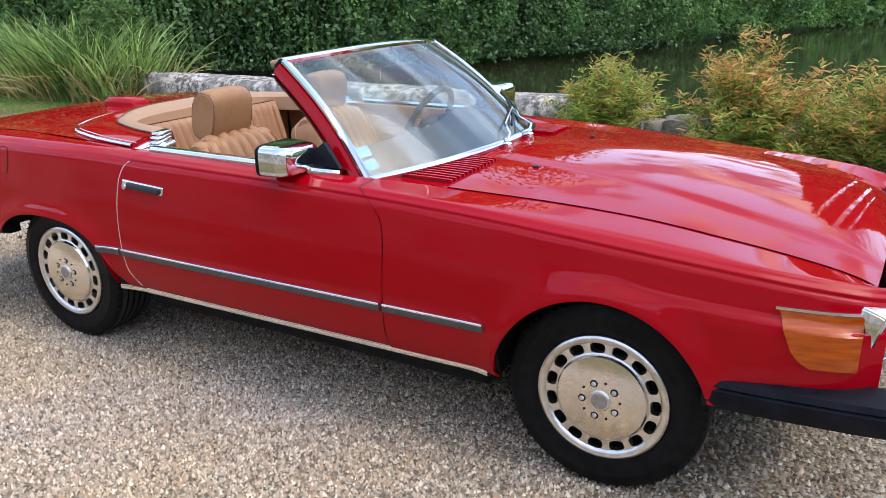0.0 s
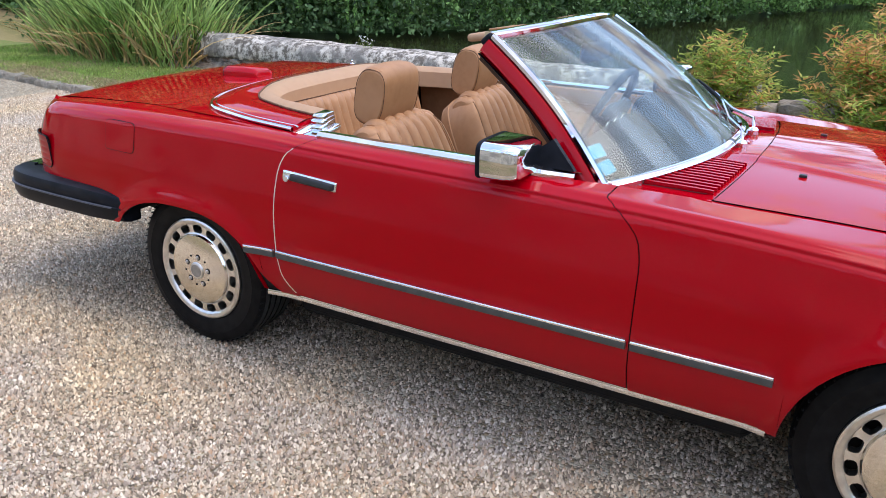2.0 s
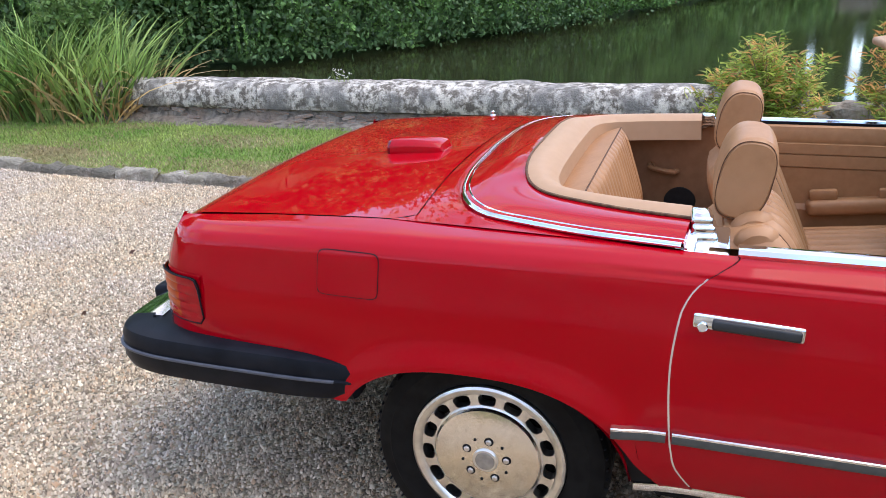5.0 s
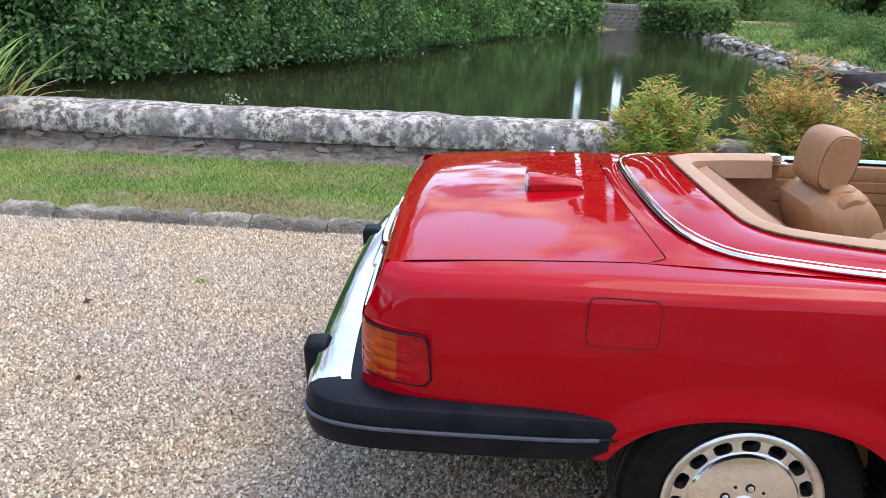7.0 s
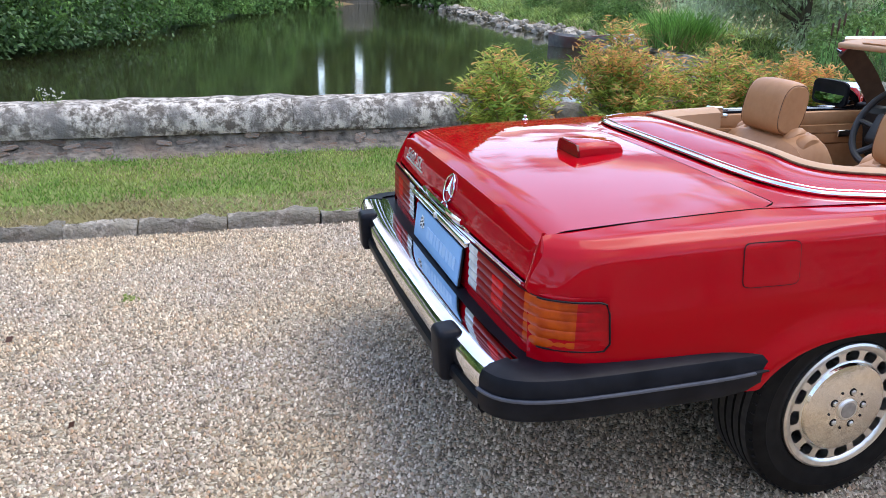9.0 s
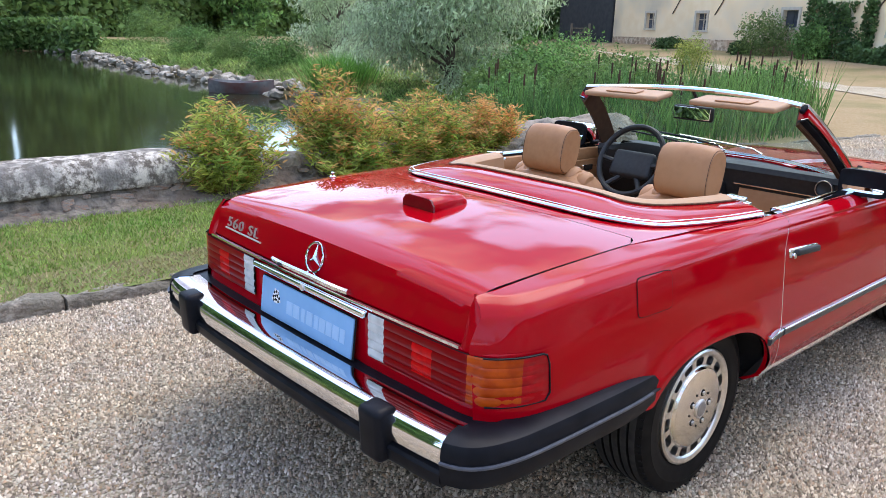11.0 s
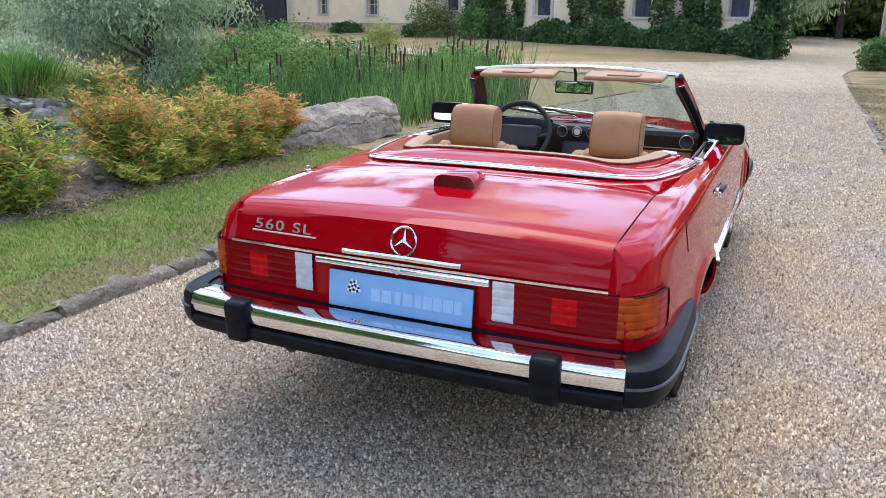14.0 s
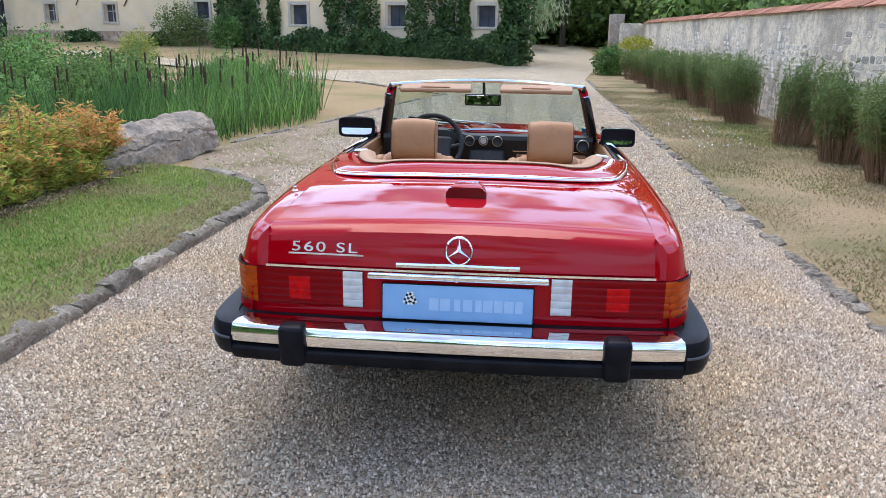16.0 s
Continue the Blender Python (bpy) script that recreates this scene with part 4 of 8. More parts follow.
P, D = bank_leaves(150000, -0.3, 0.8, WATER + 0.12, 6.0, (0.1, 0.2), 0.8)
V, F = leafy(P, (0.09, 0.20), 0.75, D * 0.6, 0.6)
tagged(bulk("ivy_bank", V, F, M["hedge"]), "dense dark green ivy and shrubs over the far bank", "hedge", kind="stuff")
i = np.arange(0, 300, 6)
T = np.gradient(BK[:, :2], axis=0)
nv = np.stack([T[:, 1], -T[:, 0]], 1) / np.linalg.norm(T, axis=1, keepdims=True)
nv[nv[:, 1] > 0] *= -1
# backing sheet in a dark leaf tone paints the shaded undercut behind the ivy
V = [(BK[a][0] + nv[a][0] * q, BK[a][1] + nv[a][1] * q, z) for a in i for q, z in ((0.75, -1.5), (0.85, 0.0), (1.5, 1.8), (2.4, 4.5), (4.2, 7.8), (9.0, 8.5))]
tagged(mk("bank_slope", V, gridf(len(i), 6), M["bramble"], smooth=True), "dark leaf-coloured backing sheet, the shade behind the ivy put into its colour", "bank", kind="structure")
random.seed(57)
for k in range(34):
    a = int(4 + 8.4 * k + random.uniform(-3, 3))
    r = random.uniform(0.9, 1.7)
    z = random.uniform(0.2, 3.6)
    c = (BK[a][0] + nv[a][0] * (0.7 + 0.25 * z), BK[a][1] + nv[a][1] * (0.7 + 0.25 * z), z)
    mass = tagged(empty("bank_shrub", c), "leafy green shrub hanging from the far bank", "shrub", group="shrubs on the far bank")
    P, D = blob_points(3200, (0, 0, 0), (r * 1.1, r * 1.1, r * random.uniform(0.6, 1.0)), depth=0.45, lumps=3.0)
    V, F = leafy(P, (0.08, 0.19), 0.7, D * 0.7, 0.5)
    bulk("foliage", V, F, M[("hedge", "tree", "hedge", "bramble")[k % 4]], mass)["kind"] = "stuff"
P = BK[rng.integers(0, 130, 16000)] + rng.normal(size=(16000, 3)) * np.array([1.0, 1.0, 0.0])
P[:, 2] = WATER + 0.25 + rng.uniform(0, 1, 16000) ** 1.5 * 2.6
V, F = leafy(P + np.array([0.1, 0.2, 0]), (0.09, 0.20), 0.6, None, 0.3)
tagged(bulk("brambles", V, F, M["bramble"]), "dark bramble shrubs hanging over the water", "shrub", kind="stuff")

# reed clump at the wall's end
cl = tagged(empty("reed_clump", (-4.45, -6.75, 0)), "tall arching green reeds with straw-coloured blades", "reeds")
def clump(n, spread, L, W, lean, droop):
    P = np.concatenate([np.clip(rng.normal(size=(n, 2)), -1.7, 1.7) * np.array(spread), np.zeros((n, 1))], 1)
    a = np.arctan2(P[:, 1], P[:, 0]) + rng.normal(0, 1.1, n)
    l = rng.uniform(*lean, n)
    D = np.stack([np.cos(a) * l, np.sin(a) * l, np.ones(n)], 1)
    return strips(P, D, rng.uniform(*L, n), rng.uniform(*W, n), 6, droop)


V, F = clump(1400, (0.27, 0.74), (0.7, 1.7), (0.012, 0.024), (0.02, 0.50), 0.34)
bulk("reed_foliage", V, F, M["reed"], cl)["kind"] = "stuff"
V, F = clump(620, (0.32, 0.80), (0.5, 1.4), (0.010, 0.020), (0.05, 0.8), 0.60)
bulk("dry_foliage", V, F, M["straw"], cl)["kind"] = "stuff"
P, D = blob_points(7000, (-0.40, 0.30, 0.80), (0.38, 0.72, 0.72), depth=0.8)
V, F = leafy(P, (0.05, 0.11), 0.5, D * 0.4)
bulk("shrub_foliage", V, F, M["tree"], cl)["kind"] = "stuff"

# cattails
cat = tagged(empty("cattail_bed", (-5.0, 10.0, 0)), "dense bed of green cattails with brown heads", "cattails")
def in_bed(n):
    P = np.stack([rng.uniform(-9, -3.4, n), rng.uniform(6.6, 13.6, n)], 1)
    lim = np.interp(P[:, 1], [6.6, 7.9, 9.1, 10.5, 12.6, 13.6], [-4.15, -4.05, -3.65, -3.5, -3.95, -5.2])
    return P[(P[:, 0] < lim) & (P[:, 0] > -7.6 + 0.16 * (P[:, 1] - 6.6))] - np.array([-5.0, 10.0])


P = in_bed(6200)
n = len(P)
P = np.concatenate([P, np.full((n, 1), -0.15)], 1)
D = np.concatenate([rng.normal(0, 0.13, (n, 2)), np.ones((n, 1))], 1)
tall = np.array([0.66 + 0.055 * (p[1] + 3.4) + 0.45 * noise.noise(Vector((p[0] * 0.7, p[1] * 0.7, 1))) for p in P])
V, F = strips(P, D, rng.uniform(0.9, 1.6, n) * tall, rng.uniform(0.007, 0.016, n), 4, 0.14)
bulk("cattail_foliage", V, F, M["sedge"], cat)["kind"] = "stuff"
for p in in_bed(110)[:46]:
    h = random.uniform(0.80, 1.05) + 0.05 * (p[1] + 3.4)
    mk("cattail_head", *joined(tube([(p[0], p[1], 0), (p[0] + 0.02, p[1], h)], 0.004, 5), stem_tube([(p[0] + 0.016, p[1], h - 0.19), (p[0] + 0.017, p[1], h - 0.18), (p[0] + 0.02, p[1], h - 0.02), (p[0] + 0.02, p[1], h)], [0.004, 0.016, 0.016, 0.003], 7)), M["cat"], cat)


# bushes on the wall
def bush(at, r, h, n, rusty, label):
    b = tagged(empty("bush", at), label, "bush", group="bushes on the pond wall")
    stems, PG, DG, PR, DR = [], [], [], [], []
    for k in range(n):
        a, q = random.uniform(0, 2 * math.pi), random.uniform(0.15, 1.0) ** 0.7
        hh = h * random.uniform(0.40, 1.28) * (1 - 0.42 * q * q)
        q *= random.uniform(0.7, 1.4)
        tip = Vector((math.cos(a) * r[0] * q, math.sin(a) * r[1] * q, hh))
        stems.append(stem_tube([(tip.x * 0.15, tip.y * 0.15, -0.05), (tip.x * 0.55, tip.y * 0.55, hh * 0.6), tip], [0.007, 0.005, 0.002], 4))
        for j in range(15):
            t = 0.22 + 0.78 * j / 14
            p0 = Vector((tip.x * (0.15 + 0.85 * t), tip.y * (0.15 + 0.85 * t), hh * t))
            for s in range(7):
                p = p0 + Vector((random.gauss(0, 0.034), random.gauss(0, 0.034), random.gauss(0, 0.024)))
                b2 = random.uniform(0, 2 * math.pi)
                d = Vector((math.cos(b2), math.sin(b2), random.uniform(0.1, 1.3)))
                red = random.random() < rusty * (0.10 + 1.1 * t * t)
                (PR if red else PG).append(p)
                (DR if red else DG).append(d)
    mk("stem_growth", *joined(*stems), M["stalk"], b)["kind"] = "stuff"
    for name, PP, DD, m in (("green_foliage", PG, DG, "bush"), ("rust_foliage", PR, DR, "rust")):
        if PP:
            PP, DD = np.array(PP), np.array(DD)
            V, F = strips(PP, DD, rng.uniform(0.050, 0.100, len(PP)), rng.uniform(0.0065, 0.0115, len(PP)), 3, 0.30)
            bulk(name, V, F, M[m], b)["kind"] = "stuff"
    return b


for at, r, h, n, rusty in (((-4.42, 0.95, 0.22), (0.40, 0.46), 0.56, 55, 0.22), ((-4.29, 0.85, 0.05), (0.33, 0.42), 0.55, 45, 0.12), ((-4.47, 2.12, 0.22), (0.44, 0.56), 0.72, 75, 0.60), ((-4.29, 2.15, 0.02), (0.38, 0.50), 0.55, 50, 0.2),
                           ((-4.42, 3.25, 0.20), (0.45, 0.62), 0.62, 70, 0.45), ((-4.29, 3.3, 0.02), (0.35, 0.55), 0.45, 50, 0.25), ((-4.29, 4.15, 0.22), (0.38, 0.48), 0.50, 60, 0.80), ((-4.22, 2.75, 0.03), (0.22, 0.35), 0.40, 34, 0.25), ((-4.20, 3.75, 0.03), (0.22, 0.35), 0.40, 30, 0.3)):
    bush(at, r, h, n, rusty, "leafy bush turning from green to rust, growing on the wall" if rusty > 0.3 else "yellow-green leafy bush growing on the wall")

# rocks, boat and planting on the far shore
def rocks(name, path, n, size, label):
    parts = []
    C = curve3([(x, y, 0) for x, y in path], 100)
    for k in range(n):
        p = C[rng.integers(0, 100)]
        s = rng.uniform(*size)
        V, F = rough_block(s, s * rng.uniform(0.6, 1.1), s * rng.uniform(0.4, 0.7), k, s * 0.22, s * 0.18)
        parts.append(moved((V, F), pose(p[0] + rng.normal(0, 0.5), p[1] + rng.normal(0, 0.5), WATER + rng.uniform(-0.05, 0.35), rng.uniform(-20, 20), rng.uniform(-20, 20), rng.uniform(0, 360))))
    return tagged(mk(name, *joined(*parts), M["rock"], sharp=40), label, "rocks", kind="stuff")


rocks("bank_rocks", [(-9, 9.3), (-14, 10.2), (-17, 11.2), (-20.5, 12.2), (-25, 12.8), (-33.3, 13.0), (-44.4, 14.2), (-60, 15.8)], 620, (0.12, 0.48), "pale broken rocks along the far water's edge")
boat = tagged(empty("rowing_boat", (-23.6, 11.1, WATER)), "old dark wooden rowing boat moored at the bank", "boat")
hull = []
for t in np.linspace(-1, 1, 13):
    w, sh = 0.62 * (1 - abs(t) ** 2.6 * 0.85), 0.10 * t * t
    hull.append([Vector((t * 1.15, s * w * k, z + sh)) for s, k, z in ((-1, 0.55, -0.1), (-1, 0.85, 0.08), (-1, 1.0, 0.38), (-1, 0.93, 0.38), (-1, 0.75, 0.08), (1, 0.75, 0.08), (1, 0.93, 0.38), (1, 1.0, 0.38), (1, 0.85, 0.08), (1, 0.55, -0.1))])
mk("hull", *moved(loft(hull), pose(0, 0, 0, 0, 0, 50)), M["boat"], boat)
for t in (-0.6, 0.1, 0.7):
    mk("thwart", *moved(rbox(0.2, 1.0 * (1 - abs(t) ** 2.6 * 0.8), 0.03, 0.008, 1), pose(0, 0, 0, 0, 0, 50) @ pose(t * 1.15, 0, 0.28)), M["wood"], boat)
SHORE = curve3([(-5.4, 7.4, 0), (-8.5, 9.3, 0), (-14, 10.3, 0), (-17, 11.4, 0), (-20.5, 12.4, 0), (-25, 13.0, 0), (-33.3, 13.3, 0), (-44.4, 14.5, 0), (-60, 16.4, 0)], 300)
n = 26000
P = SHORE[(300 * rng.uniform(0, 1, n) ** 1.4).astype(int) % 300] + np.stack([rng.normal(0, 0.3, n), np.abs(rng.normal(0, 1.8, n)), np.zeros(n)], 1)
P[:, 2] = ground_z(P[:, 0], P[:, 1]) - 0.03
D = np.concatenate([rng.normal(0, 0.45, (n, 2)), np.ones((n, 1))], 1)
far_k = 1 + np.maximum(0, -P[:, 0] - 12) / 25
V, F = strips(P, D, rng.uniform(0.15, 0.5, n), rng.uniform(0.008, 0.016, n) * far_k, 3, 0.4)
tagged(bulk("shore_grass", V, F, M["reed"]), "rough green grass along the pond shore", "grass", kind="stuff")
sh = tagged(empty("iris_clump", (-18.6, 11.9, -0.45)), "tall bright green water iris at the shore", "water plants")
V, F = clump(1200, (0.50, 0.45), (0.9, 1.7), (0.012, 0.026), (0.02, 0.40), 0.3)
bulk("iris_foliage", V, F, M["iris"], sh)["kind"] = "stuff"
V, F = clump(160, (0.8, 0.6), (0.5, 1.2), (0.010, 0.02), (0.1, 0.8), 0.5)
bulk("dry_foliage", V, F, M["straw"], sh)["kind"] = "stuff"
for at, h, s, n, lf in (((-14.4, 12.6, -0.5), 5.6, 3.2, 46000, (0.11, 0.22)), ((-27, 17.5, -0.2), 3.6, 2.2, 9000, (0.14, 0.26))):
    tree("willow_bush", at, h, s, M["willow"], "broad silvery green willow shrub", n, lf, 0.14, 0.06, 16, 0.9, 0.26)
for k, (x, y, r, h, m) in enumerate(((-8.3, 8.9, 0.9, 0.6, "hedge"), (-9.4, 9.7, 1.0, 0.8, "tree"), (-10.2, 11.6, 1.3, 1.1, "hedge"), (-9.0, 13.4, 1.5, 0.95, "tree"), (-8.2, 11.2, 1.1, 0.75, "tree"), (-11.8, 14.5, 1.6, 1.3, "hedge"), (-27, 14.6, 1.5, 0.9, "sedge"), (-32, 15.2, 1.5, 1.1, "tree"), (-38, 16, 1.6, 1.2, "sedge"), (-50, 18.5, 2.5, 2.2, "tree"), (-7.0, 16.0, 1.3, 0.8, "hedge"), (-21.0, 14.2, 1.1, 0.9, "willow"))):
    sb = tagged(empty("shore_shrub", (x, y, 0)), "green shrub on the pond shore", "shrub")
    P, D = blob_points(9000, (0, 0, h * 0.35), (r, r, h), depth=0.7, lumps=6)
    V, F = leafy(P, (0.05, 0.12), 0.5, D * 0.4)
    bulk("foliage", V, F, M[m], sb)

# ---- the long house ----
house = tagged(empty("farmhouse"), "long cream rendered farmhouse with small windows and climbing plants", "house")
ANG = math.degrees(math.atan2(FD[1], FD[0]))
HM = Matrix.Translation((FA[0], FA[1], 0)) @ Matrix(((FD[0], -FN[0], 0, 0), (FD[1], -FN[1], 0, 0), (0, 0, 1, 0), (0, 0, 0, 1)))
WINS = [(2.15, 2.28, 0.95, 0.95), (4.25, 2.28, 0.95, 0.95), (7.0, 2.30, 1.0, 1.0), (9.75, 2.4, 0.9, 1.0), (13.0, 2.36, 1.05, 0.98), (16.4, 2.5, 1.1, 0.9), (19.8, 2.6, 1.1, 0.9), (27.2, 2.45, 1.0, 1.0), (32.6, 2.5, 0.95, 1.0)]
def local(VF):
    return moved(VF, HM)


def pierced(wins, s1, z0, z1, thick):
    """One wall slab with window openings right through it."""
    S = sorted({0.0, s1} | {w[0] + q * w[2] / 2 for w in wins for q in (-1, 1)})
    Z = sorted({z0, z1} | {w[1] + q * w[3] / 2 for w in wins for q in (-1, 1)})
    solid = lambda a, b: 0 <= a < len(S) - 1 and 0 <= b < len(Z) - 1 and not any(abs((S[a] + S[a + 1]) / 2 - w[0]) < w[2] / 2 and abs((Z[b] + Z[b + 1]) / 2 - w[1]) < w[3] / 2 for w in wins)
    nz = len(Z)
    V = [Vector((a, d, b)) for d in (0.0, thick) for a in S for b in Z]
    at = lambda a, b, d: d * len(S) * nz + a * nz + b
    F = []
    for a in range(len(S) - 1):
        for b in range(nz - 1):
            if not solid(a, b):
                continue
            F.append((at(a, b, 0), at(a + 1, b, 0), at(a + 1, b + 1, 0), at(a, b + 1, 0)))
            F.append((at(a, b, 1), at(a, b + 1, 1), at(a + 1, b + 1, 1), at(a + 1, b, 1)))
            for da, db, p, q in ((-1, 0, (a, b), (a, b + 1)), (1, 0, (a + 1, b + 1), (a + 1, b)), (0, -1, (a + 1, b), (a, b)), (0, 1, (a, b + 1), (a + 1, b + 1))):
                if not solid(a + da, b + db):
                    F.append((at(*p, 0), at(*q, 0), at(*q, 1), at(*p, 1)))
    return V, F


mk("wall", *local(pierced(WINS, 37.2, -0.7, 6.7, 0.45)), M["render_wall"], house, smooth=False)
for s, q in ((0.25, -23.5), (36.95, 0)):
    mk("end_wall", *local(moved(rbox(0.45, 8, 7.4, 0.004, 1), pose(s, 0.35, 3.0, 0, 0, q) @ pose(0, 4.1, 0))), M["render_wall"], house, smooth=False)
mk("plinth", *local(moved(rbox(21.5, 0.10, 1.5, 0.01, 1), pose(26.3, -0.05, 0.65))), mat("plinth_rubble", (0.30, 0.225, 0.16), rough=0.95, spec=0.1, col2=(0.62, 0.50, 0.375), scale=4.5, detail=8, lo=0.42, hi=0.58, bump=0.8, bscale=9, bdist=0.05, col3=(0.46, 0.31, 0.215), scale3=1.3), house)
mk("roof", *local(([(-0.4, -0.5, 6.5), (37.6, -0.5, 6.5), (37.6, 4.2, 10.0), (1.6, 4.2, 10.0), (3.4, 9, 6.5), (37.6, 9, 6.5)], [(0, 1, 2, 3), (3, 2, 5, 4), (0, 3, 4), (1, 5, 2)])), M["tile"], house, smooth=False)
for s, z, w, h in WINS:
    wd = empty("window")
    wd.parent = house
    mk("window_frame", *local(joined(*[moved(rbox(a, 0.10, b, 0.01, 1), pose(s + x, -0.012, z + q)) for a, b, x, q in ((w + 0.36, 0.17, 0, h / 2 + 0.085), (w + 0.40, 0.13, 0, -h / 2 - 0.065), (0.17, h, -w / 2 - 0.085, 0), (0.17, h, w / 2 + 0.085, 0))])), M["stone_frame"], wd)
    mk("pane", *local(moved(rbox(w, 0.02, h, 0.002, 1), pose(s, 0.24, z))), M["pane"], wd)
    mk("glazing_bar", *local(joined(moved(rbox(0.06, 0.05, h, 0.004, 1), pose(s, 0.20, z)), moved(rbox(w, 0.05, 0.05, 0.004, 1), pose(s, 0.20, z + h * 0.12)))), M["stone_frame"] if s > 20 else M["pane"], wd)
for s, z in ((11.3, 3.1), (14.3, 3.0), (25.6, 3.2), (29.8, 3.3), (5.6, 3.2)):
    mk("tie_iron", *local(tube([(s - 0.35, -0.04, z + 0.55), (s + 0.35, -0.04, z - 0.35)], 0.035, 6)), M["iron"], house)
def facade_leaves(n, s0, s1, z0, z1, thick):
    s, z = rng.uniform(s0, s1, n), rng.uniform(z0, z1, n)
    return np.stack([s, -rng.uniform(0.02, thick, n), z], 1)


def hm(P):
    R = np.array(HM)
    return P @ R[:3, :3].T + R[:3, 3]


hedge = [facade_leaves(16000, 0.3, 15.9, 0.0, 1.45, 0.9)]
hedge[0][:, 2] += 0.25 * np.sin(hedge[0][:, 0] * 1.7) * (hedge[0][:, 2] / 1.4)
V, F = leafy(hm(hedge[0]), (0.10, 0.22), 0.7)
tagged(bulk("clipped_hedge", V, F, M["bramble"]), "dark green hedge along the house wall", "hedge", kind="stuff")
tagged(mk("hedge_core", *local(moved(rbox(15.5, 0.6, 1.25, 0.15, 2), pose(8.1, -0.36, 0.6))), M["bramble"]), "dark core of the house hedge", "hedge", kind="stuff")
climbers = [facade_leaves(3600, -0.35, 1.3, 0.2, 6.4, 0.45)]
for s0, s1, z1 in ((0.0, 1.5, 6.3), (2.9, 3.6, 5), (5.2, 6.4, 6.0), (8.0, 9.2, 6.3), (10.3, 11.2, 6.0), (14.2, 14.9, 5.5), (15.2, 17.6, 3.4), (17.2, 18.6, 4.2), (3.4, 5.2, 4.5), (8.6, 10.8, 5.0)):
    P = facade_leaves(1900, s0, s1, 0.6, z1, 0.35)
    mid_s = (s0 + s1) / 2
    P[:, 0] = mid_s + (P[:, 0] - mid_s) * (0.55 + 0.6 * np.abs(np.sin(P[:, 2] * 1.3 + s0)))
    climbers.append(P)
V, F = leafy(hm(np.concatenate(climbers)), (0.10, 0.22), 0.7)
tagged(bulk("wall_climber", V, F, M["bramble"]), "climbing plants on the house wall", "climber", kind="stuff")
for s, r, h, m in ((20.5, 2.0, 2.4, "aster"), (28.8, 1.4, 0.9, "bramble"), (17.2, 1.2, 1.8, "hedge"), (22.3, 0.6, 0.8, "bramble")):
    c = hm(np.array([[s, -1.0, 0.6]]))[0]
    sb = tagged(empty("house_shrub", tuple(c)), "shrub against the house wall", "shrub")
    P, D = blob_points(4500, (0, 0, h * 0.4), (r, 0.9, h * 0.7), depth=0.7)
    V, F = leafy(P, (0.08, 0.18), 0.5, D * 0.3)
    bulk("foliage", V, F, M[m], sb)
# the barn form is made up; it fills an unidentified dark spot here
barn = tagged(empty("barn"), "dark barn-shaped block standing for an unidentified dark shape beyond the house", "barn")
c0 = hm(np.array([[41.5, 3.0, 0.8]]))[0]
mk("barn_body", *moved(rbox(8, 6, 6, 0.02, 1), pose(c0[0], c0[1], 2.6, 0, 0, ANG)), M["barn"], barn)
mk("barn_roof", *moved(([(-4.4, -3.4, 0), (4.4, -3.4, 0), (4.4, 0, 2.4), (-4.4, 0, 2.4), (-4.4, 3.4, 0), (4.4, 3.4, 0)], [(0, 1, 2, 3), (3, 2, 5, 4), (0, 3, 4), (1, 5, 2)]), pose(c0[0], c0[1], 5.6, 0, 0, ANG)), M["tile"], barn, smooth=False)
c1 = hm(np.array([[38.6, -2.0, 0.75]]))[0]
gate = tagged(empty("field_gate", tuple(c1)), "grey wooden gate by the barn", "gate")
for z in (0.25, 0.55, 0.85, 1.15):
    mk("rail", *moved(rbox(2.6, 0.05, 0.10, 0.01, 1), pose(0, 0, z, 0, 0, ANG)), M["wood"], gate)
mk("brace", *moved(rbox(2.7, 0.05, 0.09, 0.01, 1), pose(0, -0.03, 0.7, 0, 20, ANG)), M["wood"], gate)
for q in (-1.3, 1.3):
    mk("gate_post", *moved(rbox(0.16, 0.16, 1.6, 0.02, 1), pose(0, 0, 0, 0, 0, ANG) @ pose(q, 0, 0.7)), M["wood"], gate)

# ---- garden wall on the other side ----
gw = tagged(empty("garden_wall"), "tall pale stone garden wall with clay tile coping", "wall", kind="structure")
mk("wall_body", *moved(rbox(0.45, 46, 2.15, 0.02, 1), pose(5.25, 6.0, 0.9)), M["mortar"], gw)
stone_v = [face_stone(k) for k in range(9)]
stone_m = []
for V, F in stone_v:
    me = bpy.data.meshes.new("wall_face_stone")
    me.from_pydata([tuple(v) for v in V], [], F)
    me.materials.append(M["wall_stone"])
    stone_m.append(me)
random.seed(11)
places = []
for row in range(16):
    y = 3.0 + 0.07 * (row % 3)
    while y < 24:
        g = random.uniform(0.12, 0.36)
        if random.random() < (0.12 if row > 11 else 0.35 if y > 13 else 0.50) + (0.10 if row > 11 else 0.42) * (noise.noise(Vector((y * 0.5, row * 0.25, 3))) > -0.05):
            places.append((y + g / 2, 0.10 + row * 0.115 + random.uniform(-0.02, 0.02), g, random.uniform(0.07, 0.115)))
        y += g + 0.02
places.sort()
rest = []
for k, (y, z, g, h) in enumerate(places):
    m = pose(5.026 + random.uniform(-0.003, 0.005), y, z, random.uniform(-4, 4)) @ Matrix.Diagonal((1, g, h, 1))
    if k < 290:
        ob = new("wall_face_stone", random.choice(stone_m))
        ob.parent, ob.matrix_basis = gw, m
    else:
        rest.append(moved(random.choice(stone_v), m))
